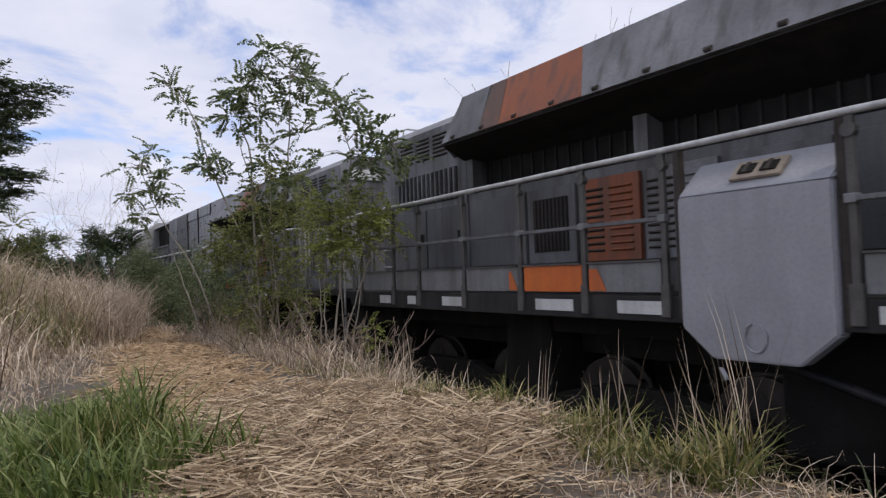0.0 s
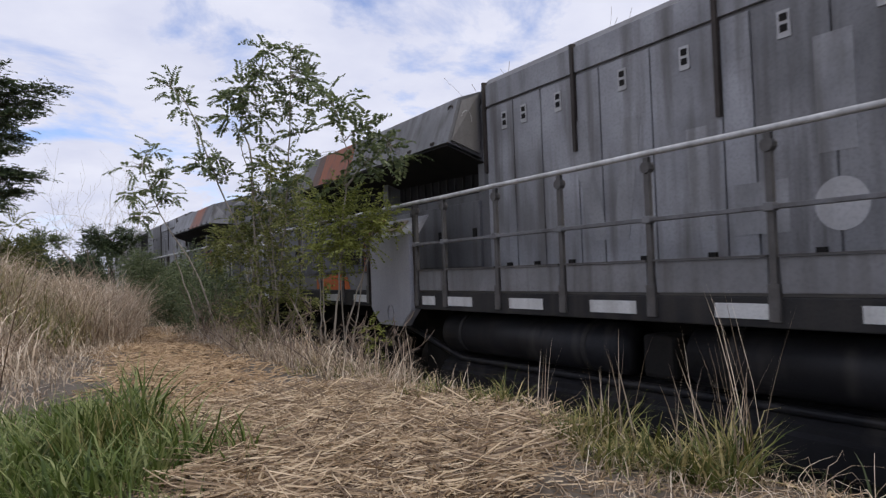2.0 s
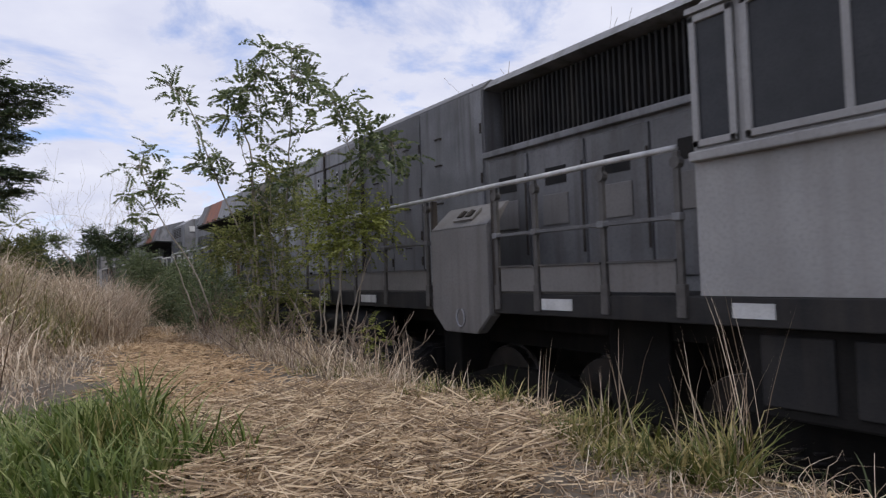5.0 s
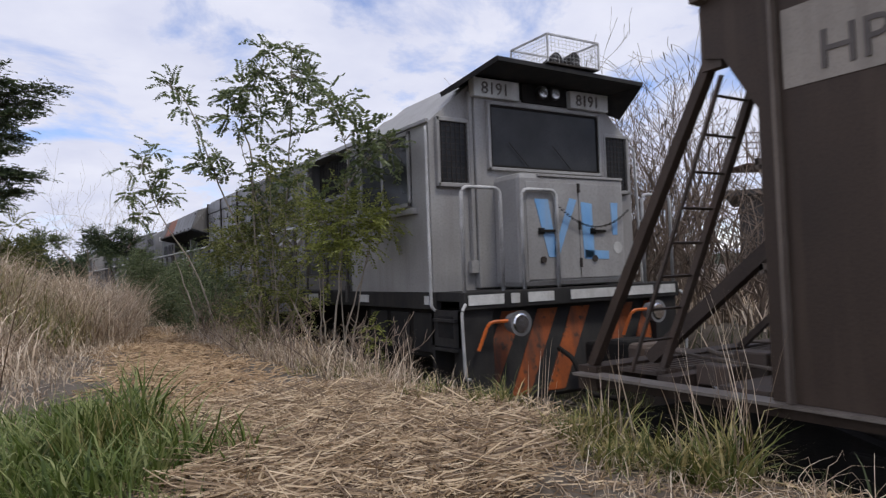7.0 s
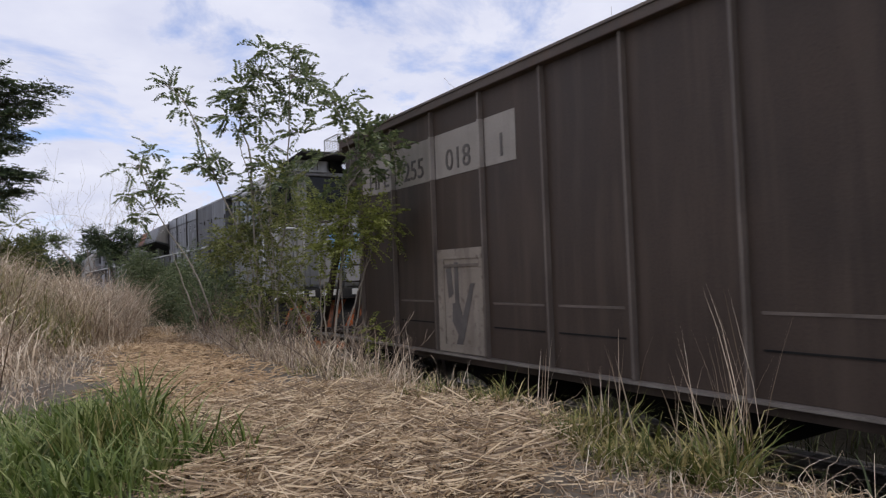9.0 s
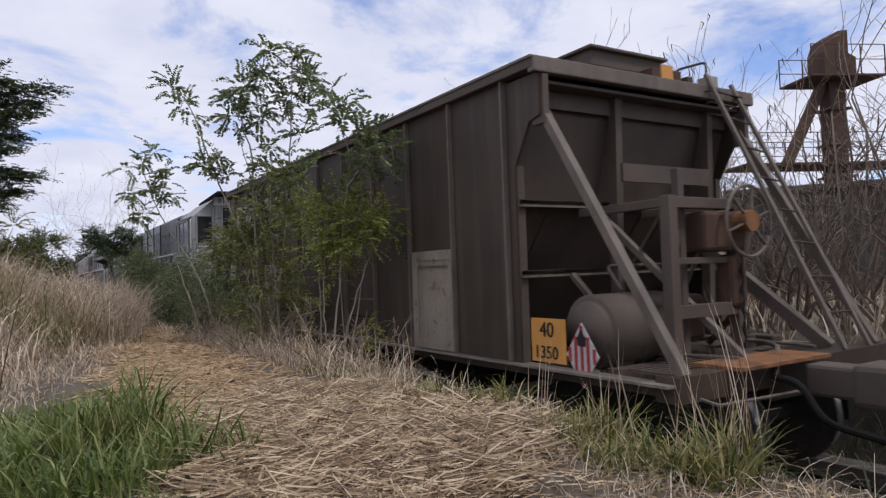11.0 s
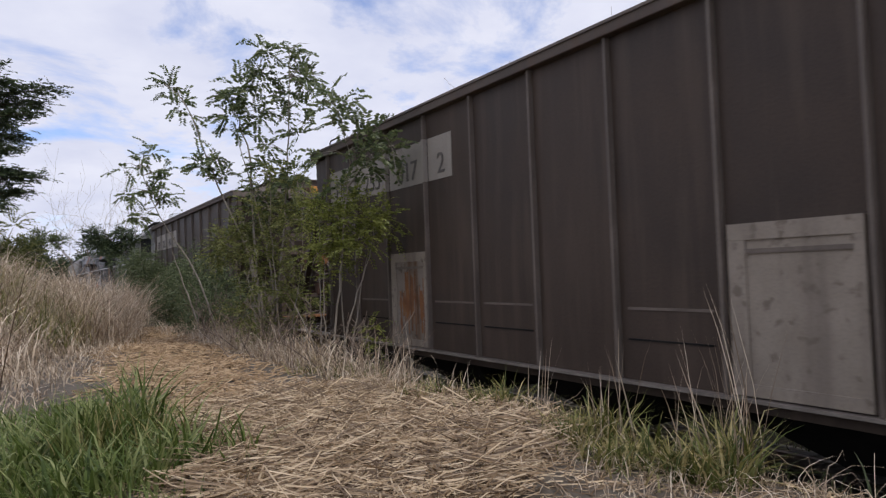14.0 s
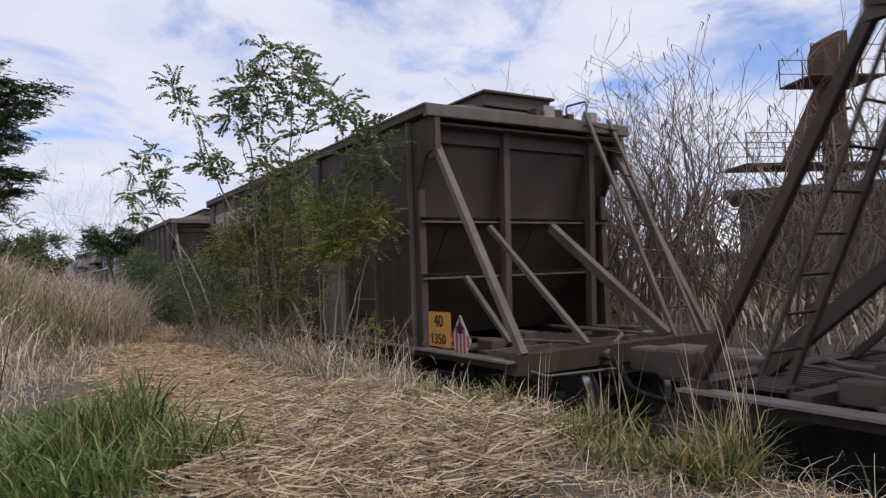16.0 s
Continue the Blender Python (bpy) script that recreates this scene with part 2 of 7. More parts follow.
M["twig"] = surface("bare_twig", (0.15, 0.112, 0.084), (0.28, 0.215, 0.165), 0.85, 0.0, 7.0, 0.2)
M["brick"] = surface("sooty_brick", (0.085, 0.06, 0.05), (0.14, 0.10, 0.08), 0.9, 0.0, 3.0, 0.4, None, 0.5, 60, None, 0.0, 0.4)
M["concrete"] = surface("stained_concrete", (0.065, 0.06, 0.055), (0.115, 0.105, 0.095), 0.9, 0.0, 1.5, 0.3, (0.04, 0.035, 0.03), 0.6)
M["farhill"] = surface("far_wood", (0.03, 0.042, 0.03), (0.05, 0.06, 0.045), 0.95, 0.0, 0.3, 0.2, None, 0.5, 3.0)


# ---- mesh helpers ----
def part(name, bm, material, parent=None, label="", smooth=False, at=None):
    me = bm
    if not isinstance(bm, bpy.types.Mesh):
        me = bpy.data.meshes.new(name)
        bmesh.ops.recalc_face_normals(bm, faces=bm.faces)
        bm.to_mesh(me)
        bm.free()
        me.materials.append(material)
        if smooth:
            me.shade_smooth()
    ob = new(name, me)
    if parent:
        ob.parent = parent
    if at:
        ob.location = at
    if label:
        tagged(ob, label)
    return ob


def box(bm, x0, x1, y0, y1, z0, z1, bev=0.0):
    vs = bmesh.ops.create_cube(bm, size=1.0)["verts"]
    for v in vs:
        v.co = ((x0 + x1) / 2 + v.co.x * (x1 - x0), (y0 + y1) / 2 + v.co.y * (y1 - y0), (z0 + z1) / 2 + v.co.z * (z1 - z0))
    if bev:
        es = list({e for v in vs for e in v.link_edges})
        bmesh.ops.bevel(bm, geom=es, offset=bev, segments=2, affect="EDGES", profile=0.5)
    return bm


def boxes(*rows, bev=0.0):
    bm = bmesh.new()
    for r in rows:
        box(bm, *r, bev=bev)
    return bm


def cyl(bm, p0, p1, r0, r1=None, n=12):
    p0, p1 = Vector(p0), Vector(p1)
    d = p1 - p0
    m = Matrix.Translation((p0 + p1) / 2) @ d.to_track_quat("Z", "Y").to_matrix().to_4x4()
    bmesh.ops.create_cone(bm, cap_ends=True, segments=n, radius1=r0, radius2=r0 if r1 is None else r1, depth=d.length, matrix=m)
    return bm


def beam(bm, p0, p1, w, h, up=(0, 0, 1)):
    """A rectangular bar from p0 to p1."""
    p0, p1 = Vector(p0), Vector(p1)
    d = (p1 - p0).normalized()
    s = d.cross(Vector(up)).normalized()
    t = s.cross(d)
    q = []
    for p in (p0, p1):
        for a, b in ((-1, -1), (1, -1), (1, 1), (-1, 1)):
            q.append(bm.verts.new(p + s * a * w / 2 + t * b * h / 2))
    for f in ((0, 1, 2, 3), (4, 5, 6, 7), (0, 1, 5, 4), (1, 2, 6, 5), (2, 3, 7, 6), (3, 0, 4, 7)):
        bm.faces.new([q[i] for i in f])
    return bm


def tube(bm, pts, radii, n=8):
    pts = [Vector(p) for p in pts]
    if not isinstance(radii, (list, tuple)):
        radii = [radii] * len(pts)
    rings = []
    for i, p in enumerate(pts):
        d = (pts[min(i + 1, len(pts) - 1)] - pts[max(i - 1, 0)]).normalized()
        a = d.cross(Vector((0.31, 0.17, 0.93)) if abs(d.z) < 0.9 else Vector((1, 0.1, 0))).normalized()
        b = d.cross(a)
        rings.append([bm.verts.new(p + (a * math.cos(k * 2 * math.pi / n) + b * math.sin(k * 2 * math.pi / n)) * radii[i]) for k in range(n)])
    for r0, r1 in zip(rings, rings[1:]):
        for k in range(n):
            bm.faces.new((r0[k], r0[(k + 1) % n], r1[(k + 1) % n], r1[k]))
    bm.faces.new(rings[0])
    bm.faces.new(rings[-1])
    return bm


def prism(bm, poly, axis, a0, a1):
    """A polygon drawn out along an axis; poly holds the other two coordinates in x, y, z order."""
    rows = []
    for a in (a0, a1):
        row = []
        for u, v in poly:
            c = [u, v]
            c.insert("xyz".index(axis), a)
            row.append(bm.verts.new(c))
        rows.append(row)
    n = len(poly)
    bm.faces.new(rows[0])
    bm.faces.new(rows[1])
    for k in range(n):
        bm.faces.new((rows[0][k], rows[0][(k + 1) % n], rows[1][(k + 1) % n], rows[1][k]))
    return bm


def smooth_path(pts, steps=5):
    """A rounded line through the points."""
    pts = [Vector(p) for p in pts]
    ext = [pts[0] * 2 - pts[1]] + pts + [pts[-1] * 2 - pts[-2]]
    out = []
    for i in range(1, len(ext) - 2):
        a, b, c, d = ext[i - 1:i + 3]
        for k in range(steps):
            t = k / steps
            out.append(0.5 * (2 * b + (c - a) * t + (2 * a - 5 * b + 4 * c - d) * t * t + (3 * b - a - 3 * c + d) * t ** 3))
    return out + [pts[-1]]


def bent(bm, pts, r, n=8, radius=0.08):
    """A pipe with rounded bends at the inner points."""
    pts = [Vector(p) for p in pts]
    out = [pts[0]]
    for a, b, c in zip(pts, pts[1:], pts[2:]):
        u, v = (a - b).normalized(), (c - b).normalized()
        for k in range(5):
            t = k / 4
            out.append((b + u * radius) * (1 - t) ** 2 + b * 2 * t * (1 - t) + (b + v * radius) * t * t)
    return tube(bm, out + [pts[-1]], r, n)


def words(name, text, size, material, parent, at, turn, label=""):
    """Letters in the built-in font, turned into a thin mesh."""
    cu = bpy.data.curves.new(name, "FONT")
    cu.body, cu.size, cu.extrude, cu.resolution_u = text, size, 0.004, 3
    tmp = bpy.data.objects.new(name, cu)
    me = bpy.data.meshes.new_from_object(tmp)
    bpy.data.objects.remove(tmp)
    me.materials.clear()
    me.materials.append(material)
    ob = new(name, me)
    ob.parent = parent
    ob.matrix_basis = Matrix.Translation(at) @ turn
    return tagged(ob, label) if label else ob


FACE_SIDE = Matrix(((0, 0, -1, 0), (-1, 0, 0, 0), (0, 1, 0, 0), (0, 0, 0, 1)))
FACE_END = Matrix(((1, 0, 0, 0), (0, 0, -1, 0), (0, 1, 0, 0), (0, 0, 0, 1)))
TRACK_X = 5.68


def gone(t):
    """How far the train has moved on after t seconds."""
    return 2.4221 * t + 0.04362 * t * t - 0.000137 * t ** 3


# ---- rolling stock ----
def bogie(parent, y, radius, base, half, gauge=0.53):
    """A two-axle bogie: side frames, bolster, springs, axle boxes and two turning wheelsets."""
    bm = bmesh.new()
    for s in (-1, 1):
        x = s * half
        prism(bm, [(-base / 2 - 0.35, radius + 0.12), (-base / 2 - 0.35, radius - 0.1), (-base / 2 + 0.25, radius - 0.12), (-0.4, radius - 0.28), (0.4, radius - 0.28),
                   (base / 2 - 0.25, radius - 0.12), (base / 2 + 0.35, radius - 0.1), (base / 2 + 0.35, radius + 0.12), (0.5, radius + 0.3), (-0.5, radius + 0.3)], "x", x - 0.06, x + 0.06)
    box(bm, -half, half, -0.2, 0.2, radius - 0.1, radius + 0.2)
    fr = part("bogie", bm, M["black"], parent, "sooty black cast bogie frame", at=(0, y, 0))
    for s in (-1, 1):
        for k in (-0.16, 0.0, 0.16):
            coil = [(s * (half + 0.02) + 0.06 * math.cos(a * 0.9), k + 0.06 * math.sin(a * 0.9), radius - 0.24 + a * 0.0095) for a in range(36)]
            part("coil_spring", tube(bmesh.new(), coil, 0.014, 5), M["sill"], fr)
        for e in (-1, 1):
            part("axle_box", boxes((s * half - 0.13 if s < 0 else s * half - 0.05, s * half + 0.05 if s < 0 else s * half + 0.13, e * base / 2 - 0.14, e * base / 2 + 0.14, radius - 0.14, radius + 0.14), bev=0.03), M["black"], fr)
    sets = []
    for e in (-1, 1):
        bm = bmesh.new()
        cyl(bm, (-half, 0, 0), (half, 0, 0), 0.07)
        for s in (-1, 1):
            cyl(bm, (s * gauge, 0, 0), (s * (gauge + 0.12), 0, 0), radius, n=32)
            cyl(bm, (s * (gauge - 0.03), 0, 0), (s * gauge, 0, 0), radius + 0.03, n=32)
            cyl(bm, (s * (gauge + 0.10), 0, 0), (s * (gauge + 0.17), 0, 0), 0.16, n=16)
            for k in range(4):
                a = k * math.pi / 2
                cyl(bm, (s * (gauge + 0.115), 0.28 * math.cos(a), 0.28 * math.sin(a)), (s * (gauge + 0.13), 0.28 * math.cos(a), 0.28 * math.sin(a)), 0.05, n=8)
        w = part("wheelset", bm, M["wheel"], fr, "worn steel wheelset", at=(0, e * base / 2, radius))
        for s in (-1, 1):
            tr = bmesh.new()
            bmesh.ops.create_cone(tr, cap_ends=False, segments=40, radius1=radius + 0.004, radius2=radius + 0.002, depth=0.105, matrix=Matrix.Translation((s * (gauge + 0.06), 0, 0)) @ pose(0, 0, 0, 0, 90))
            part("tread", tr, M["tread"], w, "polished bright wheel tread", True)
        w["radius"] = radius
        sets.append(w)
    return sets


def locomotive(y0):
    root = new("locomotive")
    root.location = (TRACK_X, y0, 0)
    tagged(root, "weathered grey diesel locomotive with orange flashes and handrails, on the rails", "locomotive", "coupled locomotives")
    D = 2.0  # the plan below counts from a point 2 m ahead of the middle

    def P(name, bm, mat, label="", smooth=False, parent=root):
        return part(name, bm, M[mat], parent, label, smooth)

    def Y(v):
        return v + D

    # frame, deck and sills
    P("deck", boxes((-1.64, 1.64, Y(-13.0), Y(9.45), 1.52, 1.62)), "sill", "black steel walkway deck")
    for s in (-1, 1):
        x0, x1 = sorted((s * 1.58, s * 1.655))
        P("side_sill", boxes((x0, x1, Y(-12.4), Y(9.0), 1.42, 1.615), bev=0.008), "sill", "black side sill")
    P("centre_frame", boxes((-0.6, 0.6, Y(-12.6), Y(9.2), 0.95, 1.52)), "black")
    strips = [7.9, 7.2, 6.3, 4.62, 3.64, 1.78, 1.14, 0.0, -1.1, -2.26, -3.17, -4.78, -8.6, -10.5, -12.2]
    widths = [0.3, 0.2, 0.4, 0.5, 0.44, 0.28, 0.5, 0.5, 0.5, 0.42, 0.32, 0.46, 0.4, 0.3, 0.1]
    for s in (-1, 1):
        for c, w in zip(strips, widths):
            x0, x1 = sorted((s * 1.656, s * 1.664))
            P("reflective_strip", boxes((x0, x1, Y(c) - w / 2, Y(c) + w / 2, 1.475, 1.575)), "white", "scuffed white reflective strip")

    # handrails: posts, top pipe, middle rail and kick plates, bay by bay
    posts = [8.6, 7.64, 7.0, 6.04, 5.07, 4.21, 3.37, 2.03, 1.4, 0.42, -0.53, -1.51, -2.49, -3.45, -4.39, -5.32, -6.4, -7.75, -8.35, -9.2, -9.95]
    for s in (-1, 1):
        pm = None
        for y in posts:
            if pm is None:
                bm = boxes((-0.018, 0.018, -0.025, 0.025, -0.14, 1.06), (-0.026, 0.026, -0.04, 0.04, -0.14, 0.10), bev=0.004)
                cyl(bm, (-0.03, 0, 0.98), (0.03, 0, 0.98), 0.045, n=10)
                pm = part("handrail_post", bm, M["railpost"], root, at=(s * 1.655, Y(y), 1.60))
            else:
                part("handrail_post", pm.data, None, root, at=(s * 1.655, Y(y), 1.60))
        for y in posts:
            P("rail_clamp", boxes((*sorted((s * 1.63, s * 1.695)), Y(y) - 0.036, Y(y) + 0.036, 2.16, 2.215), bev=0.005), "loco_pale", "pale square rail clamp")
        P("handrail", tube(bmesh.new(), [(s * 1.655, Y(9.34), 2.60), (s * 1.655, Y(9.2), 2.67)] + [(s * 1.655, Y(v), 2.685 + 0.004 * (k % 2)) for k, v in enumerate(posts)], 0.024), "handrail", "worn pale grey top handrail", True)
        for a, b in zip(posts, posts[1:]):
            if (a, b) in ((3.37, 2.03), (-6.4, -7.75)):
                continue
            tone = "orange" if (a, b) in ((5.07, 4.21),) else "loco_pale" if a > -3 else "loco_dull"
            x0, x1 = sorted((s * 1.635, s * 1.66))
            P("kick_plate", boxes((x0, x1, Y(b) + 0.045, Y(a) - 0.045, 1.64, 1.87), bev=0.004), tone, "orange kick plate" if tone == "orange" else "")
            P("plate_ledge", boxes((min(x0, x0 + 0.02 * s), max(x1, x1 + 0.02 * s), Y(b) + 0.04, Y(a) - 0.04, 1.872, 1.886)), "railpost")
            P("middle_rail", boxes((min(x0, x0 + 0.03 * s), max(x1, x1 + 0.03 * s), Y(b) + 0.03, Y(a) - 0.03, 2.17, 2.2), bev=0.004), "loco_dark")
        for a, b in ((5.25, 5.12), (4.16, 3.97)):
            x0, x1 = sorted((s * 1.661, s * 1.666))
            bm = prism(bmesh.new(), [(Y(a), 1.65), (Y(b), 1.65), (Y(b) + 0.10, 1.83), (Y(a), 1.83)], "x", x0, x1)
            P("orange_flash", bm, "orange", "orange paint flash")
        # end hoop rails on the rear platform and the rail down to the steps
        for yy, xa, xb, low in ((9.40, 1.64, 1.25, 1.5), (9.20, 1.655, 1.50, 0.95), (9.40, 1.10, 0.72, 1.5)):
            bm = bent(bmesh.new(), [(s * xa, Y(yy), low), (s * xa, Y(yy), 2.64), (s * xb, Y(yy), 2.64), (s * xb, Y(yy), 1.6)], 0.019, 8, 0.1)
            P("hoop_rail", bm, "handrail", "worn pale hoop rail", True)
        for z in (0.55, 0.9, 1.25):
            P("rear_step", boxes((*sorted((s * 1.25, s * 1.68)), Y(8.95), Y(9.4), z, z + 0.03)), "sill")
        P("rear_step_well", boxes((*sorted((s * 1.28, s * 1.62)), Y(8.9), Y(8.94), 0.5, 1.45)), "sill", "black rear step well")

    # the two equipment boxes on each side, hung over the walkway
    for s in (-1, 1):
        for a, b in ((3.21, 2.12), (-6.55, -7.66)):
            bm = bmesh.new()
            y1, y0b = Y(a), Y(b)
            poly = [(y0b, 2.31), (y1, 2.31), (y1, 1.40), (y1 - 0.24, 1.20), (y0b + 0.24, 1.20), (y0b, 1.40)]
            prism(bm, poly, "x", *sorted((s * 1.57, s * 1.705)))
            prism(bm, [(s * 1.705, 2.311), (s * 1.43, 2.56), (s * 1.40, 2.56), (s * 1.57, 2.311)], "y", y0b, y1)
            bmesh.ops.bevel(bm, geom=bm.edges[:], offset=0.012, segments=2, affect="EDGES")
            eb = P("equipment_box", bm, "boxpaint" if a > 0 else "loco_dull", "light grey steel equipment box with chamfered foot" if a > 0 else "dull brownish grey equipment box with chamfered foot")
            ym = (y1 + y0b) / 2 - 0.02
            n = Vector((s * 0.68, 0, 0.735)).normalized()
            base = Vector((s * 1.565, ym, 2.435)) + n * 0.01
            t = Vector((-s * 0.735, 0, 0.68))
            for w, h, off, mat, nm in ((0.36, 0.18, 0.012, "hatchgrey" if a > 0 else "loco_dull", "latch_plate"),):
                bm = bmesh.new()
                beam(bm, base - Vector((0, w / 2, 0)) + n * off, base + Vector((0, w / 2, 0)) + n * off, h, 0.02, n)
                lp = part(nm, bm, M[mat], eb, "pale steel latch plate")
            for k in (-0.08, 0.08):
                bm = bmesh.new()
                c = base + Vector((0, k, 0)) + n * 0.027
                beam(bm, c - Vector((0, 0.055, 0)), c + Vector((0, 0.055, 0)), 0.09, 0.012, n)
                part("latch_recess", bm, M["black"], eb, "black latch recess")
                bm = bmesh.new()
                beam(bm, c - t * 0.05 + n * 0.01, c + t * 0.05 + n * 0.01, 0.03, 0.012, n)
                part("latch", bm, M["post"], eb)
            ring = [(s * 1.713, ym + 0.075 * math.sin(k * math.pi / 8), 1.36 - 0.095 * math.cos(k * math.pi / 8)) for k in range(-7, 8)]
            part("lifting_ring", tube(bmesh.new(), ring, 0.008, 6), M["boxpaint"], eb)
            for k in (y0b - 0.03, y1 + 0.03):
                x0, x1 = sorted((s * 1.60, s * 1.66))
                P("box_bracket", boxes((x0, x1, k - 0.025, k + 0.025, 1.45, 2.66)), "post")

    # long hood
    H = 0.93
    bm = prism(bmesh.new(), [(-H, 1.62), (-H, 4.06), (-H + 0.12, 4.16), (H - 0.12, 4.16), (H, 4.06), (H, 1.62)], "y", Y(-6.6), Y(1.6))
    P("engine_hood", bm, "loco_dark", "streaked grey engine hood")
    bm = prism(bmesh.new(), [(-H, 1.62), (-H, 3.20), (-0.6, 3.22), (-0.6, 4.0), (-H, 4.02), (-H + 0.12, 4.14), (H - 0.12, 4.14), (H, 4.02), (0.6, 4.0), (0.6, 3.22), (H, 3.20), (H, 1.62)], "y", Y(-10.1), Y(-6.6))
    P("inverter_hood", bm, "loco")
    bm = prism(bmesh.new(), [(-H + 0.02, 1.62), (-H + 0.02, 2.80), (-0.62, 2.84), (-0.62, 3.25), (-H, 3.3), (-H, 3.86), (H, 3.86), (H, 3.3), (0.62, 3.25), (0.62, 2.84), (H - 0.02, 2.80), (H - 0.02, 1.62)], "y", Y(1.6), Y(7.0))
    P("radiator_hood", bm, "loco_dark")
    bm = prism(bmesh.new(), [(-H, 1.62), (-H, 3.78), (-H + 0.25, 3.95), (H - 0.25, 3.95), (H, 3.78), (H, 1.62)], "y", Y(7.0), Y(9.3))
    rear = P("rear_hood", bm, "loco")
    for x in (-0.46, 0.46):
        part("rear_number_board", boxes((x - 0.32, x + 0.32, Y(9.3), Y(9.33), 3.52, 3.7), bev=0.008), M["white"], rear, "pale end number board")
    part("rear_lamp", boxes((-0.12, 0.12, Y(9.3), Y(9.36), 3.5, 3.72), bev=0.02), M["black"], rear, "dark rear lamp housing")
    part("roof_grab_rail", bent(bmesh.new(), [(-0.62, Y(9.15), 3.93), (-0.62, Y(9.15), 4.08), (0.62, Y(9.15), 4.08), (0.62, Y(9.15), 3.93)], 0.014, 6, 0.08), M["handrail"], rear)
    part("end_door", boxes((-0.33, 0.33, Y(9.3), Y(9.33), 1.7, 3.3), bev=0.01), M["loco_dark"], rear, "grey end door")
    for x in (-0.93, 0.93):
        for z in (1.95, 2.2, 2.45):
            x0 = x + (0.05 if x > 0 else -0.05)
            part("hand_iron", bent(bmesh.new(), [(x, Y(9.26), z), (x0, Y(9.26), z), (x0, Y(9.0), z), (x, Y(9.0), z)], 0.011, 6, 0.02), M["handrail"], rear)
    # radiator wings
    for s in (-1, 1):
        bm = bmesh.new()
        near = [(s * 1.44, 3.36, Y(1.60)), (s * 1.22, 3.92, Y(1.66)), (s * 0.6, 4.12, Y(1.62)), (s * 0.6, 3.2, Y(1.64)), (s * 0.9, 3.2, Y(1.64))]
        far = [(s * 1.44, 3.36, Y(6.75)), (s * 1.22, 3.89, Y(6.6)), (s * 0.6, 4.03, Y(7.6)), (s * 0.6, 3.3, Y(7.3)), (s * 0.9, 3.3, Y(7.3))]
        a = [bm.verts.new((p[0], p[2], p[1])) for p in near]
        b = [bm.verts.new((p[0], p[2], p[1])) for p in far]
        bm.faces.new(a)
        bm.faces.new(b)
        for k in range(5):
            bm.faces.new((a[k], a[(k + 1) % 5], b[(k + 1) % 5], b[k]))
        wing = P("radiator_wing", bm, "loco", "grey overhanging radiator wing")

        def on_wing(y, h):
            return Vector((s * (1.44 - 0.22 * h), Y(y), 3.36 + 0.535 * h)) + Vector((s * 0.006, 0, 0.003))
        for (ya, yb, slope, mat) in ((5.62, 4.40, 0.18, "orange_dirty"), (5.98, 5.625, 0.10, "orange_soot"), (6.6, 5.985, 0.0, "loco_dark")):
            bm = bmesh.new()
            q = [on_wing(ya, 0.0), on_wing(yb, 0.0), on_wing(yb + slope, 1.0), on_wing(ya + slope * 0.5, 1.0)]
            vs = [bm.verts.new(v) for v in q]
            vs2 = [bm.verts.new(v - Vector((s * 0.02, 0, 0.0))) for v in q]
            bm.faces.new(vs)
            bm.faces.new(vs2)
            for k in range(4):
                bm.faces.new((vs[k], vs[(k + 1) % 4], vs2[(k + 1) % 4], vs2[k]))
            part("paint_flash", bm, M[mat], wing, "sooty orange paint flash" if mat == "orange_dirty" else "soot over faded orange paint")
        for k in range(9):
            c = on_wing(1.95 + k * 0.57, 0.06)
            part("lifting_eye", cyl(bmesh.new(), c - Vector((0, 0.03, 0)), c + Vector((0, 0.03, 0)), 0.022, n=8), M["post"], wing)
        eb = bmesh.new()
        q = [eb.verts.new((s * x, Y(y), z)) for x, y, z in ((1.40, 1.588, 3.38), (1.20, 1.645, 3.88), (0.97, 1.63, 3.97), (0.97, 1.622, 3.25))]
        q2 = [eb.verts.new(v.co + Vector((0, -0.02, 0))) for v in q]
        eb.faces.new(q)
        eb.faces.new(q2)
        for k in range(4):
            eb.faces.new((q[k], q[(k + 1) % 4], q2[(k + 1) % 4], q2[k]))
        part("wing_end_plate", eb, M["loco_dull"], wing, "dull brownish wing end plate")
        ring = [(s * (1.16 + 0.07 * math.cos(k * math.pi / 8)), Y(1.60), 3.66 + 0.09 * math.sin(k * math.pi / 8)) for k in range(17)]
        part("chalk_ring", tube(bmesh.new(), ring, 0.006, 5), M["faded"], wing, "faint pale ring")
        c = on_wing(1.78, 0.82)
        part("lifting_eye", tube(bmesh.new(), [(c.x - s * 0.004, c.y + 0.05 * math.cos(k * math.pi / 6), c.z + 0.04 * math.sin(k * math.pi / 6)) for k in range(13)], 0.012, 6), M["post"], wing)
        # sheet below the wing: the shade there is put into its near-black colour
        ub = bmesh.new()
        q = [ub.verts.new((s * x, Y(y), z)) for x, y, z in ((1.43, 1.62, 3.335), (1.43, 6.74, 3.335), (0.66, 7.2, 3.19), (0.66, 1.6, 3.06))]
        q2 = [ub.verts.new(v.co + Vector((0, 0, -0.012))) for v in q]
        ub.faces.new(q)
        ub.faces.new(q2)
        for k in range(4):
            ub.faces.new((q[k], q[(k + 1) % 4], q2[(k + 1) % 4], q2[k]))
        part("wing_underside", ub, M["screen"], wing, "near-black sheet with the shade under the wing in its colour")
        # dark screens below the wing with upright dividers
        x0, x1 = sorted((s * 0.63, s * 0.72))
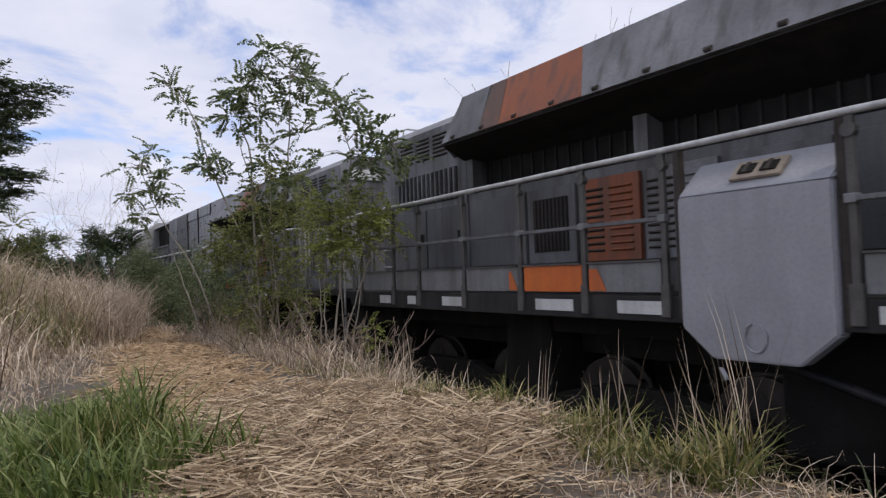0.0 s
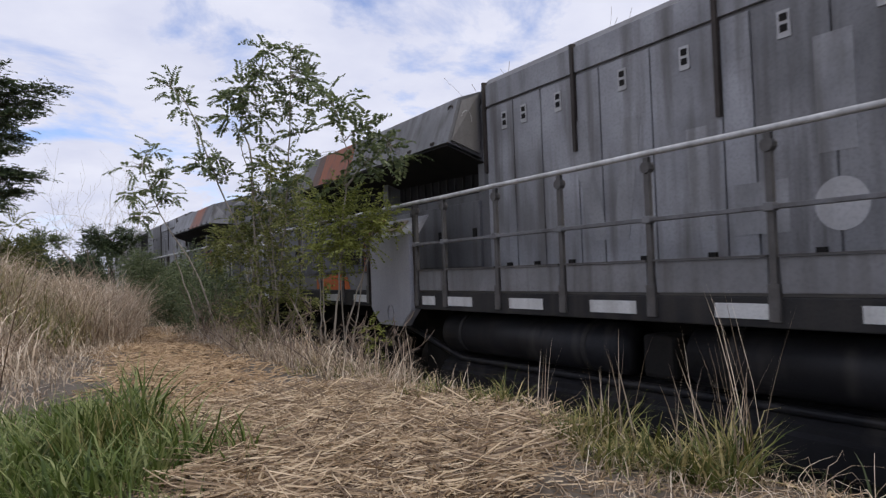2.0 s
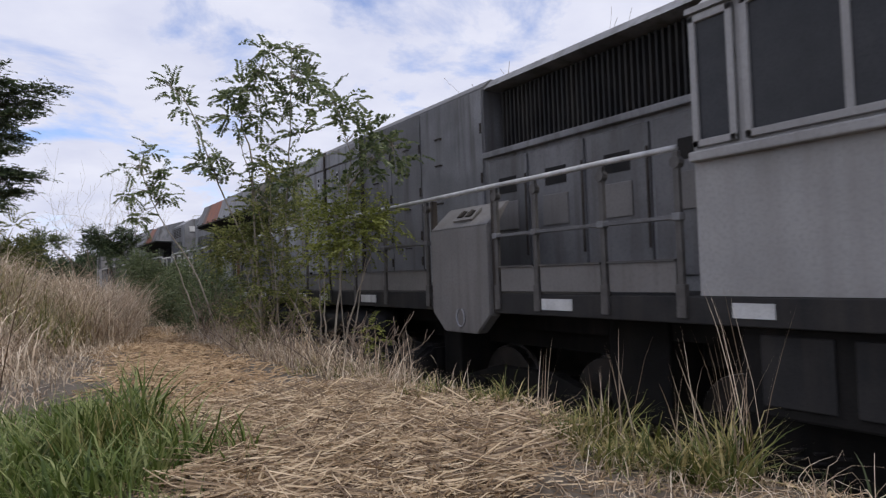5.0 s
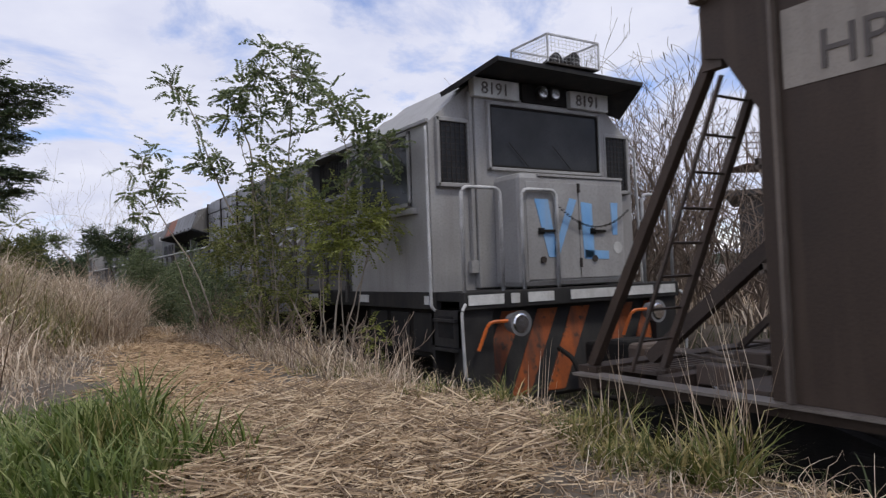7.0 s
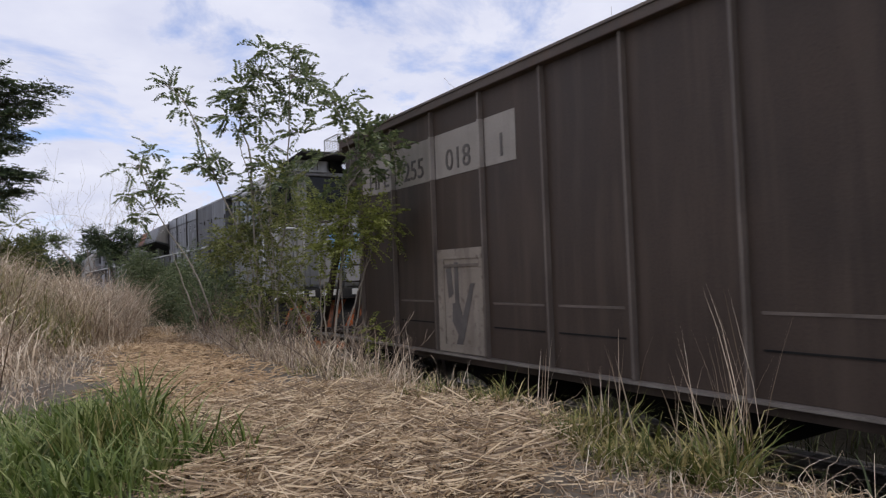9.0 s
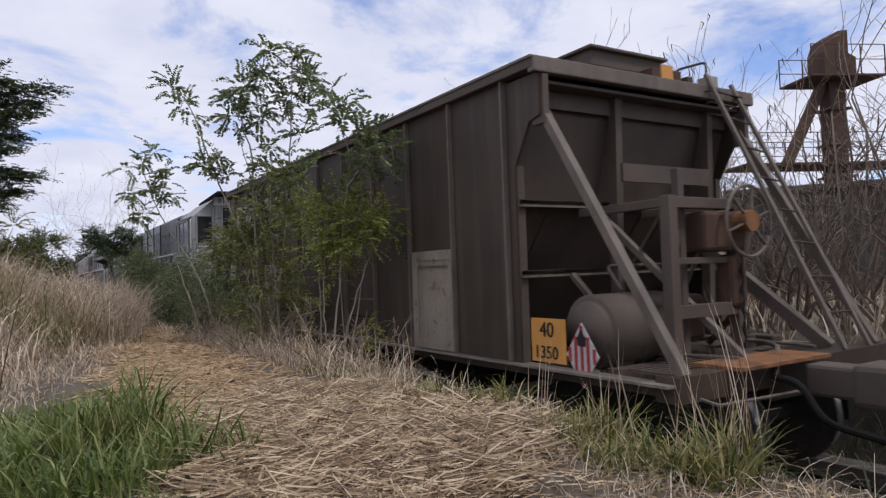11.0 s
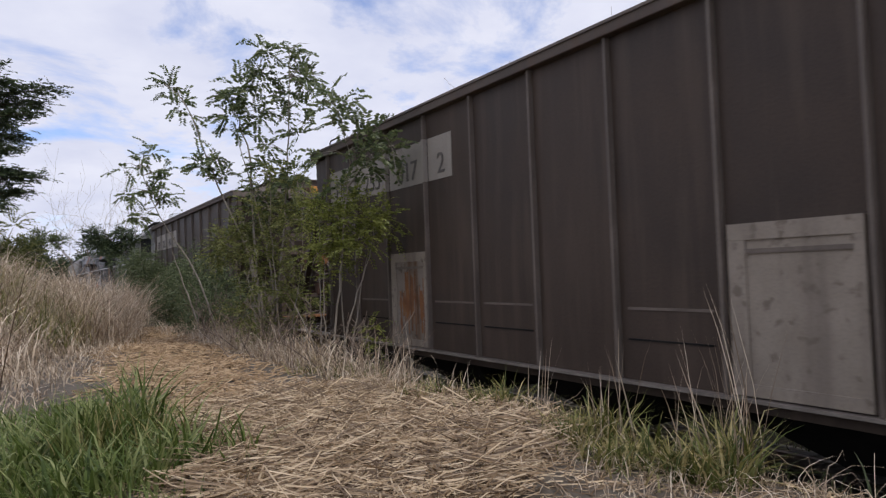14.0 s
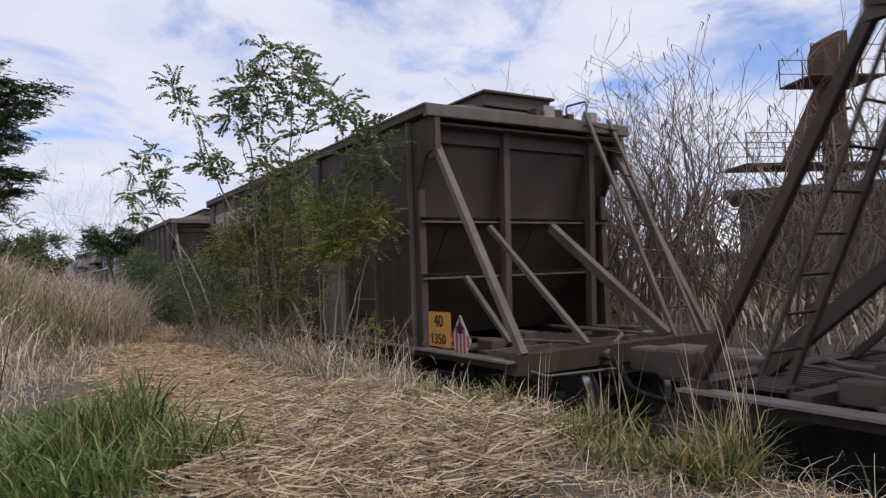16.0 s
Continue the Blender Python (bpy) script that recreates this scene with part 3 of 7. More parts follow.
        P("radiator_screen", boxes((x0, x1, Y(1.7), Y(6.95), 2.83, 3.32)), "screen", "near-black radiator screen")
        for k in range(26):
            y = Y(1.75 + k * 0.2)
            P("screen_bar", boxes((*sorted((s * 0.722, s * 0.745)), y - 0.012, y + 0.012, 2.84, 3.3)), "sill")
        for y in (1.65, 4.2, 6.95):
            P("screen_post", boxes((*sorted((s * 0.7, s * 0.925)), Y(y) - 0.08, Y(y) + 0.08, 2.80, 3.31)), "loco")
        # rear louvres and dark slats
        for k in range(6):
            for c in (7.6, 8.05, 8.5):
                z = 3.40 + k * 0.055
                bm = bmesh.new()
                beam(bm, (s * 0.935, Y(c) - 0.17, z), (s * 0.935, Y(c) + 0.17, z), 0.02, 0.03, (s, 0, 0.6))
                P("louvre", bm, "post")
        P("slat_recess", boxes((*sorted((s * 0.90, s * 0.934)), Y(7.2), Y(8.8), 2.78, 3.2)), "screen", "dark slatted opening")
        for k in range(14):
            y = Y(7.25 + k * 0.115)
            P("slat", boxes((*sorted((s * 0.93, s * 0.965)), y - 0.018, y + 0.018, 2.79, 3.19)), "loco")
        # lower radiator-room doors, one with dark slats, one orange with louvres
        for a, b, mat in ((6.9, 5.85, "loco_dark"), (5.8, 5.05, "loco_dark"), (4.98, 4.22, "orange_dirty"), (4.16, 3.4, "loco"), (3.3, 2.5, "loco_dark"), (2.45, 1.7, "loco_dark"), (8.85, 8.0, "loco_dark"), (7.95, 7.05, "loco_dark")):
            d = P("access_door", boxes((*sorted((s * 0.90, s * 0.955)), Y(b), Y(a), 1.9, 2.70), bev=0.006), mat, "sooty orange louvred access door" if mat == "orange_dirty" else "")
            if a == 5.8:
                part("opening", boxes((*sorted((s * 0.95, s * 0.958)), Y(b) + 0.1, Y(a) - 0.1, 2.02, 2.58)), M["screen"], d, "dark slatted opening")
                for k in range(9):
                    y = Y(b) + 0.13 + k * 0.06
                    part("slat", boxes((*sorted((s * 0.955, s * 0.97)), y - 0.01, y + 0.01, 2.02, 2.58)), M["post"], d)
            elif mat in ("orange_dirty", "loco"):
                for col in range(2):
                    for k in range(10):
                        z = 2.0 + k * 0.065
                        ya = Y(b) + 0.08 + col * (a - b) * 0.48
                        bm = bmesh.new()
                        beam(bm, (s * 0.958, ya, z), (s * 0.958, ya + (a - b) * 0.36, z), 0.016, 0.03, (s, 0, 0.7))
                        part("louvre", bm, M["post" if col else mat], d)
            else:
                part("latch", boxes((*sorted((s * 0.955, s * 0.975)), Y(b) + 0.06, Y(b) + 0.13, 2.25, 2.37)), M["black"], d, "black door latch")
        # tall engine-room doors with latches, gaps between them
        seams = [1.5, 0.98, 0.50, -0.04, -0.36, -0.98, -1.68, -1.95, -2.55, -3.16]
        for a, b in zip(seams, seams[1:]):
            d = P("engine_door", boxes((*sorted((s * 0.90, s * 0.952)), Y(b) + 0.008, Y(a) - 0.008, 1.72, 3.76), bev=0.006), "loco_light" if a > -1.9 else "loco", "tall streaked grey engine door")
            for yl in [v for v in (1.13, 0.78, 0.22, -0.66, -1.35, -2.22, -2.9) if b < v < a]:
                ym = Y(yl)
                lp = part("latch_plate", boxes((*sorted((s * 0.95, s * 0.962)), ym - 0.05, ym + 0.05, 3.46, 3.66)), M["faded"], d, "pale latch plate")
                for z in (3.53, 3.61):
                    part("latch", boxes((*sorted((s * 0.96, s * 0.968)), ym - 0.03, ym + 0.03, z - 0.027, z + 0.027), bev=0.003), M["black"], d, "black latch hole")
                part("door_stop", boxes((*sorted((s * 0.95, s * 0.985)), Y(b) + 0.1, Y(b) + 0.17, 1.88, 1.93)), M["black"], d)
        P("roof_strip", boxes((*sorted((s * 0.90, s * 0.958)), Y(-3.2), Y(1.5), 3.79, 4.05), bev=0.006), "loco_light")
        for y in (-3.2, -1.66, -0.02, 1.5):
            P("drain_pipe", boxes((*sorted((s * 0.93, s * 0.985)), Y(y) - 0.02, Y(y) + 0.02, 3.0 if y != -3.2 else 1.7, 4.08)), "post")
        pan = [-3.24, -4.22, -5.10, -6.58]
        for a, b in zip(pan, pan[1:]):
            d = P("side_panel", boxes((*sorted((s * 0.90, s * 0.95)), Y(b) + 0.012, Y(a) - 0.012, 1.72, 4.03), bev=0.006), "loco_dark" if a > -5 else "loco", "streaked grey hood panel")
            for z in (2.2, 2.75, 3.25, 3.6):
                bm = bent(bmesh.new(), [(s * 0.945, Y(a) - 0.55, z), (s * 0.985, Y(a) - 0.55, z), (s * 0.985, Y(a) - 0.42, z), (s * 0.945, Y(a) - 0.42, z)], 0.01, 6, 0.02)
                part("grab_handle", bm, M["post"], d)
            for z in (1.95, 2.3, 2.9, 3.5):
                part("hinge", cyl(bmesh.new(), (s * 0.955, Y(b) + 0.03, z), (s * 0.955, Y(b) + 0.03, z + 0.12), 0.016, n=8), M["post"], d)
        # worn lettering left as pale shapes
        P("pale_disc", cyl(bmesh.new(), (s * 0.95, Y(-2.56), 2.22), (s * 0.9555, Y(-2.56), 2.22), 0.185, n=32), "faded", "faded pale painted disc")
        for a, b, z0, z1 in ((-1.75, -2.19, 2.05, 2.44), (-1.33, -1.54, 2.1, 2.96), (-2.42, -2.69, 2.58, 3.4)):
            P("faded_patch", boxes((*sorted((s * 0.95, s * 0.9545)), Y(b), Y(a), z0, z1)), "faded_soft", "faded pale paint patch")
        for poly in ([(Y(0.15), 3.3), (Y(-0.14), 3.3), (Y(-0.40), 2.1), (Y(-0.24), 2.1)], [(Y(-0.66), 3.2), (Y(-0.86), 3.2), (Y(-0.66), 2.1), (Y(-0.46), 2.1)]):
            bm = prism(bmesh.new(), poly, "x", *sorted((s * 0.95, s * 0.9545)))
            P("faded_patch", bm, "faded_soft", "faded pale slanting paint patch")
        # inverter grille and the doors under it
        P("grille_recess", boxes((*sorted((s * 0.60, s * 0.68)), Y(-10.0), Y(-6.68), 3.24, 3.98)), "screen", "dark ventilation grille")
        for k in range(44):
            y = Y(-9.95 + k * 0.075)
            P("grille_bar", boxes((*sorted((s * 0.68, s * 0.74)), y - 0.012, y + 0.012, 3.24, 3.98)), "sill")
        P("grille_ledge", boxes((*sorted((s * 0.6, s * 1.0)), Y(-10.05), Y(-6.62), 3.17, 3.24), bev=0.01), "loco")
        for a, b in ((-6.72, -7.4), (-7.46, -8.28), (-8.34, -9.1), (-9.15, -10.0)):
            d = P("cabinet_door", boxes((*sorted((s * 0.90, s * 0.96)), Y(b), Y(a), 1.75, 3.12), bev=0.008), "loco_dark", "grey cabinet door with recess")
            ym = Y((a + b) / 2)
            # flat plate on the door; its near-black colour stands for the recess's shade
            part("recess", boxes((*sorted((s * 0.955, s * 0.966)), ym - 0.16, ym + 0.16, 2.72, 2.9)), M["screen"], d, "near-black plate painted as the shade of a handle recess")
            part("cover_plate", boxes((*sorted((s * 0.955, s * 0.975)), ym - 0.18, ym + 0.2, 2.3, 2.62), bev=0.006), M["loco_dull"], d)
            part("hinge", cyl(bmesh.new(), (s * 0.965, Y(b) + 0.02, 2.0), (s * 0.965, Y(b) + 0.02, 2.9), 0.014, n=8), M["post"], d)
        # air reservoirs and pipes below the deck
        for a, b in ((1.75, -1.0), (-1.65, -4.75)):
            bm = cyl(bmesh.new(), (s * 1.30, Y(b), 1.15), (s * 1.30, Y(a), 1.15), 0.225, n=28)
            bmesh.ops.bevel(bm, geom=[e for e in bm.edges if abs(e.verts[0].co.y - e.verts[1].co.y) < 0.01], offset=0.03, segments=2, affect="EDGES")
            P("air_reservoir", bm, "tank", "dusty black air reservoir", True)
            for y in (Y(a) - 0.4, Y(b) + 0.4):
                P("reservoir_strap", cyl(bmesh.new(), (s * 1.30, y - 0.03, 1.15), (s * 1.30, y + 0.03, 1.15), 0.232, n=28), "sill", smooth=False)
        P("brake_pipe", bent(bmesh.new(), [(s * 1.42, Y(3.0), 1.25), (s * 1.42, Y(2.2), 1.05), (s * 1.35, Y(1.6), 0.85), (s * 1.3, Y(-5.0), 0.85)], 0.035, 8, 0.2), "tank", "grey pipe", True)
        P("valve", boxes((*sorted((s * 1.2, s * 1.45)), Y(-1.5), Y(-1.2), 0.95, 1.3), bev=0.04), "black")
    # fuel tank
    bm = prism(bmesh.new(), [(-1.15, 0.92), (-1.42, 0.75), (-1.42, 0.45), (-1.1, 0.22), (1.1, 0.22), (1.42, 0.45), (1.42, 0.75), (1.15, 0.92)], "y", Y(-5.6), Y(2.0))
    bmesh.ops.bevel(bm, geom=bm.edges[:], offset=0.05, segments=2, affect="EDGES")
    P("fuel_tank", bm, "tank", "dusty black fuel tank", False)

    # filler blocks added between the bogies so no light comes through beneath
    for a, b in ((9.0, 8.6), (6.15, 5.4), (2.9, 2.1), (-5.7, -6.1), (-8.6, -9.3)):
        P("equipment_rack", boxes((-1.05, 1.05, Y(b), Y(a), 0.45, 1.42), bev=0.03), "black", "black filler block added below the frame to close off light")
    P("cable_trough", boxes((-1.0, -0.8, Y(-12.0), Y(9.0), 1.2, 1.43), (0.8, 1.0, Y(-12.0), Y(9.0), 1.2, 1.43)), "black")
    # cab
    CW = 1.65
    prof = [(-CW, 1.62), (-CW, 3.60), (-1.06, 4.10), (-0.4, 4.22), (0.4, 4.22), (1.06, 4.10), (CW, 3.60), (CW, 1.62)]
    cab = P("cab", prism(bmesh.new(), prof, "y", Y(-12.35), Y(-10.1)), "cab", "light grey driver's cab")
    # front corner faces stand back from the middle panel
    part("front_panel", boxes((-1.06, 1.06, Y(-12.45), Y(-12.34), 1.64, 3.96), bev=0.012), M["cab"], cab)
    part("roof_plate", prism(bmesh.new(), [(-1.0, 4.12), (-0.75, 4.32), (0.75, 4.32), (1.0, 4.12)], "y", Y(-12.0), Y(-10.2)), M["cab"], cab)
    for x in (-1.67, 1.67):
        part("roof_gutter", boxes((x - 0.02, x + 0.02, Y(-12.36), Y(-10.1), 3.59, 3.63)), M["cab"], cab)
    # visor over the windscreen
    bm = bmesh.new()
    top = [(-1.12, -13.02, 4.25), (1.24, -13.02, 4.22), (1.5, -12.36, 3.94), (1.0, -12.0, 4.2), (-1.0, -12.0, 4.2), (-1.48, -12.36, 3.95)]
    up = [bm.verts.new((x, Y(y), z)) for x, y, z in top]
    dn = [bm.verts.new((x * 0.985, Y(y), z - 0.05)) for x, y, z in top]
    for ring in (up, dn):
        bm.faces.new((ring[0], ring[1], ring[3], ring[4]))
        bm.faces.new((ring[1], ring[2], ring[3]))
        bm.faces.new((ring[0], ring[4], ring[5]))
    for k in range(6):
        bm.faces.new((up[k], up[(k + 1) % 6], dn[(k + 1) % 6], dn[k]))
    part("visor", bm, M["sill"], cab, "dark sheet-metal visor")
    # windscreen with frame
    gl = part("windscreen", boxes((-0.86, 0.92, Y(-12.47), Y(-12.44), 3.08, 3.86)), M["glassy"], cab, "dark meshed windscreen")
    for x0, x1, z0, z1 in ((-0.90, 0.96, 3.85, 3.89), (-0.90, 0.96, 3.05, 3.09), (-0.90, -0.86, 3.05, 3.89), (0.92, 0.96, 3.05, 3.89)):
        part("frame", boxes((x0, x1, Y(-12.50), Y(-12.44), z0, z1), bev=0.008), M["cab"], gl)
    for x0, x1, z0, z1 in ((-0.86, 0.92, 3.825, 3.85), (-0.86, 0.92, 3.09, 3.115), (-0.86, -0.835, 3.115, 3.825), (0.895, 0.92, 3.115, 3.825)):
        part("gasket", boxes((x0, x1, Y(-12.485), Y(-12.465), z0, z1)), M["black"], gl, "black rubber gasket")
    for x in (-0.3, 0.4):
        bm = bmesh.new()
        beam(bm, (x, Y(-12.5), 3.12), (x - 0.3, Y(-12.5), 3.4), 0.007, 0.007)
        part("wiper", bm, M["black"], gl, "thin black wiper")
    for s in (-1, 1):
        x0, x1 = sorted((s * 1.10, s * 1.57))
        gl = part("corner_window", boxes((x0 + 0.03, x1 - 0.03, Y(-12.37), Y(-12.34), 2.88, 3.62)), M["glassy"], cab, "dark corner window behind wire mesh")
        for a0, a1, z0, z1 in ((x0, x1, 3.61, 3.66), (x0, x1, 2.84, 2.89), (x0, x0 + 0.04, 2.84, 3.66), (x1 - 0.04, x1, 2.84, 3.66)):
            part("frame", boxes((a0, a1, Y(-12.41), Y(-12.345), z0, z1), bev=0.008), M["cab"], gl)
        for k in range(6):
            x = x0 + 0.07 + k * 0.065
            part("mesh_wire", boxes((x - 0.0025, x + 0.0025, Y(-12.395), Y(-12.385), 2.89, 3.61)), M["post"], gl)
        for k in range(10):
            z = 2.93 + k * 0.07
            part("mesh_wire", boxes((x0 + 0.04, x1 - 0.04, Y(-12.405), Y(-12.396), z - 0.0025, z + 0.0025)), M["post"], gl)
        # side windows and ledge
        for a, b in ((-10.52, -11.92), (-10.12, -10.46)):
            g2 = part("side_window", boxes((*sorted((s * 1.64, s * 1.662)), Y(b), Y(a), 2.68, 3.54)), M["glassy"], cab, "dark sliding side window")
            for y0, y1, z0, z1 in ((b, a, 3.52, 3.57), (b, a, 2.65, 2.70), (b, b + 0.05, 2.65, 3.57), (a - 0.05, a, 2.65, 3.57)):
                part("frame", boxes((*sorted((s * 1.645, s * 1.685)), Y(y0), Y(y1), z0, z1), bev=0.006), M["cab"], g2)
            if a - b > 1:
                part("mullion", boxes((*sorted((s * 1.655, s * 1.675)), Y(-11.2), Y(-11.15), 2.68, 3.54)), M["cab"], g2)
        part("arm_rest", boxes((*sorted((s * 1.64, s * 1.72)), Y(-12.05), Y(-10.1), 2.55, 2.62), bev=0.012), M["cab"], cab)
        P("corner_grab_rail", bent(bmesh.new(), [(s * 1.66, Y(-12.30), 3.55), (s * 1.71, Y(-12.38), 3.5), (s * 1.73, Y(-12.42), 1.45), (s * 1.66, Y(-12.42), 1.4)], 0.018, 8, 0.05), "handrail", "worn pale grab rail", True)
        # number board and headlights
        nb = part("number_board", boxes((*sorted((s * 0.42, s * 1.10)), Y(-12.52), Y(-12.4), 3.92, 4.15), bev=0.01), M["white"], cab, "dusty white number board")
        words("number_text", "8191", 0.21, M["letter"], nb, (s * 0.755 - 0.245, Y(-12.526), 3.96), FACE_END, "worn dark figures on the number board")
        hl = part("headlight", cyl(bmesh.new(), (0.05 + s * 0.1, Y(-12.44), 4.07), (0.05 + s * 0.1, Y(-12.54), 4.07), 0.085, n=20), M["sill"], cab, "twin headlight")
        part("lens", cyl(bmesh.new(), (0.05 + s * 0.1, Y(-12.535), 4.07), (0.05 + s * 0.1, Y(-12.548), 4.07), 0.065, n=20), M["chrome"], hl, "bright headlight lens")
    part("headlight_housing", boxes((-0.34, 0.40, Y(-12.475), Y(-12.4), 3.93, 4.2), bev=0.01), M["black"], cab, "sooty headlight housing")
    part("conduit", boxes((-1.12, -1.07, Y(-12.42), Y(-12.35), 1.9, 4.0), (-1.16, -1.02, Y(-12.43), Y(-12.35), 1.82, 1.97), bev=0.006), M["cab"], cab)
    # nose
    bm = boxes((-0.82, 0.87, Y(-12.95), Y(-12.4), 1.63, 2.97), bev=0.07)
    nose = P("nose", bm, "cab", "light grey short nose with doors")
    part("nose_ledge", boxes((-0.55, 0.83, Y(-12.965), Y(-12.9), 2.925, 2.955), bev=0.006), M["cab"], nose)
    for a, b in ((-0.74, 0.06), (0.075, 0.80)):
        nd = part("nose_door", boxes((a, b, Y(-12.962), Y(-12.945), 1.72, 2.86), bev=0.005), M["cab"], nose)
        part("door_handle", boxes((a + 0.17, a + 0.4, Y(-13.0), Y(-12.96), 2.27, 2.30), (a + 0.16, a + 0.24, Y(-12.99), Y(-12.96), 2.25, 2.32), bev=0.004), M["black"], nd, "black door handle")
        part("lock", cyl(bmesh.new(), (a + 0.22, Y(-12.96), 1.95), (a + 0.22, Y(-12.985), 1.95), 0.04, n=12), M["post"], nd)
    for z in (1.85, 2.3, 2.75):
        part("hinge", cyl(bmesh.new(), (0.068, Y(-12.972), z), (0.068, Y(-12.972), z + 0.11), 0.018, n=8), M["post"], nose)
    part("pale_disc", cyl(bmesh.new(), (0.70, Y(-12.962), 2.08), (0.70, Y(-12.967), 2.08), 0.075, n=20), M["white"], nose)
    for poly in ([(-0.62, 2.66), (-0.42, 2.66), (-0.29, 1.98), (-0.43, 1.98)], [(-0.08, 2.68), (0.03, 2.66), (-0.28, 1.98), (-0.36, 2.02)], [(0.10, 2.64), (0.28, 2.62), (0.30, 1.96), (0.13, 1.96)],
                 [(0.14, 2.06), (0.54, 2.04), (0.54, 1.94), (0.14, 1.95)], [(0.60, 2.64), (0.72, 2.64), (0.70, 2.24), (0.62, 2.24)]):
        part("blue_paint_bar", prism(bmesh.new(), poly, "y", Y(-12.968), Y(-12.9625)), M["blue"], nose, "sprayed light blue paint bar")
    for k in range(30):
        u = k / 29
        x, z = -0.28 + 1.12 * u, 2.56 - 0.62 * (0.25 - (u - 0.5) ** 2) * 1.4 - 0.02 * u
        c = Vector((x, Y(-13.02), z))
        o = (0.0, 0.0, 0.012) if k % 2 else (0.0, 0.012, 0.0)
        bm = bmesh.new()
        tube(bm, [c - Vector((0.022, 0, 0)), c + Vector(o), c + Vector((0.022, 0, 0)), c - Vector(o), c - Vector((0.022, 0, 0))], 0.006, 5)
        part("chain_link", bm, M["black"], nose, "black safety chain" if not k else "")
    for a, b in ((-1.66, -1.14), (-0.84, -0.32), (1.13, 1.66)):
        P("front_hoop_rail", bent(bmesh.new(), [(a, Y(-13.0), 1.55), (a, Y(-13.0), 2.76), (b, Y(-13.0), 2.76), (b, Y(-13.0), 1.62)], 0.022, 8, 0.1), "handrail", "worn pale hoop handrail", True)
    # front edge, pilot and ditch lights
    P("front_sill", boxes((-1.70, 1.70, Y(-13.05), Y(-12.95), 1.43, 1.62), bev=0.01), "sill")
    for a, b in ((-1.65, -1.18), (-1.08, -0.96), (-0.84, -0.46), (-0.2, 1.2), (1.3, 1.62)):
        P("reflective_strip", boxes((a, b, Y(-13.062), Y(-13.052), 1.48, 1.59)), "white")
    for s in (-1, 1):
        P("step_well", boxes((*sorted((s * 1.3, s * 1.69)), Y(-13.0), Y(-12.9), 0.5, 1.43), (*sorted((s * 1.64, s * 1.69)), Y(-12.95), Y(-12.35), 1.02, 1.42), (*sorted((s * 1.3, s * 1.69)), Y(-12.40), Y(-12.35), 0.5, 1.42)), "sill", "black boarding step well")
        for z in (0.62, 0.98, 1.3):
            P("step", boxes((*sorted((s * 1.3, s * 1.74)), Y(-12.9), Y(-12.45), z, z + 0.03)), "sill")
        bx = P("battery_box", boxes((*sorted((s * 0.9, s * 1.52)), Y(-12.1), Y(-10.3), 0.82, 1.42), bev=0.02), "black", "black battery box")
        for yy in (-11.9, -11.3, -10.7):
            part("box_lid", boxes((*sorted((s * 1.52, s * 1.545)), Y(yy) - 0.24, Y(yy) + 0.24, 0.9, 1.36), bev=0.008), M["sill"], bx)
        # thin plate on the step well, the opening's shade painted near-black
        P("step_opening", boxes((*sorted((s * 1.691, s * 1.697)), Y(-12.8), Y(-12.5), 1.12, 1.36)), "screen", "near-black plate painted as a shaded step opening")
        P("pilot_grab_rail", bent(bmesh.new(), [(s * 1.70, Y(-13.07), 1.5), (s * 1.77, Y(-13.1), 1.42), (s * 1.75, Y(-13.1), 0.72), (s * 1.66, Y(-13.06), 0.7)], 0.017, 8, 0.05), "handrail", "pale grab rail", True)
    pil = P("pilot", prism(bmesh.new(), [(Y(-12.7), 1.42), (Y(-12.84), 1.42), (Y(-13.0), 0.42), (Y(-12.9), 0.36), (Y(-12.7), 0.5)], "x", -1.62, 1.62), "sill", "black snow-plough pilot with orange stripes")
    for c in (-1.5, -0.98, -0.46, 0.3, 0.82):
        bm = bmesh.new()
        pts = [(c - 0.1, 0.45), (c + 0.16, 0.45), (c + 0.74, 1.38), (c + 0.44, 1.38)]
        f1 = [bm.verts.new((x, Y(-12.85 - 0.16 * (1.42 - z)), z)) for x, z in pts]
        f2 = [bm.verts.new((x, Y(-12.835 - 0.16 * (1.42 - z)), z)) for x, z in pts]
        bm.faces.new(f1)
        bm.faces.new(f2)
        for k in range(4):
            bm.faces.new((f1[k], f1[(k + 1) % 4], f2[(k + 1) % 4], f2[k]))
        part("orange_stripe", bm, M["orange_grime"], pil, "dirty orange warning stripe")
    for x in (-1.12, 1.04):
        dl = P("ditch_light", cyl(bmesh.new(), (x, Y(-13.1), 1.27), (x, Y(-13.27), 1.27), 0.10, 0.14, n=24), "loco_pale", "round ditch light in grey bowl")
        part("lens", cyl(bmesh.new(), (x, Y(-13.265), 1.27), (x, Y(-13.282), 1.27), 0.115, 0.09, n=24), M["chrome"], dl, "bright lamp glass")
        P("light_bracket", bent(bmesh.new(), [(x - 0.45, Y(-13.1), 1.0), (x - 0.35, Y(-13.16), 1.3), (x - 0.1, Y(-13.18), 1.3)], 0.02, 6, 0.08), "orange")
    for yy, sg in ((-13.2, -1), (9.45, 1)):
        bm = boxes((-0.16, 0.16, min(Y(yy), Y(yy) + sg * 0.45), max(Y(yy), Y(yy) + sg * 0.45), 0.72, 1.0), bev=0.04)
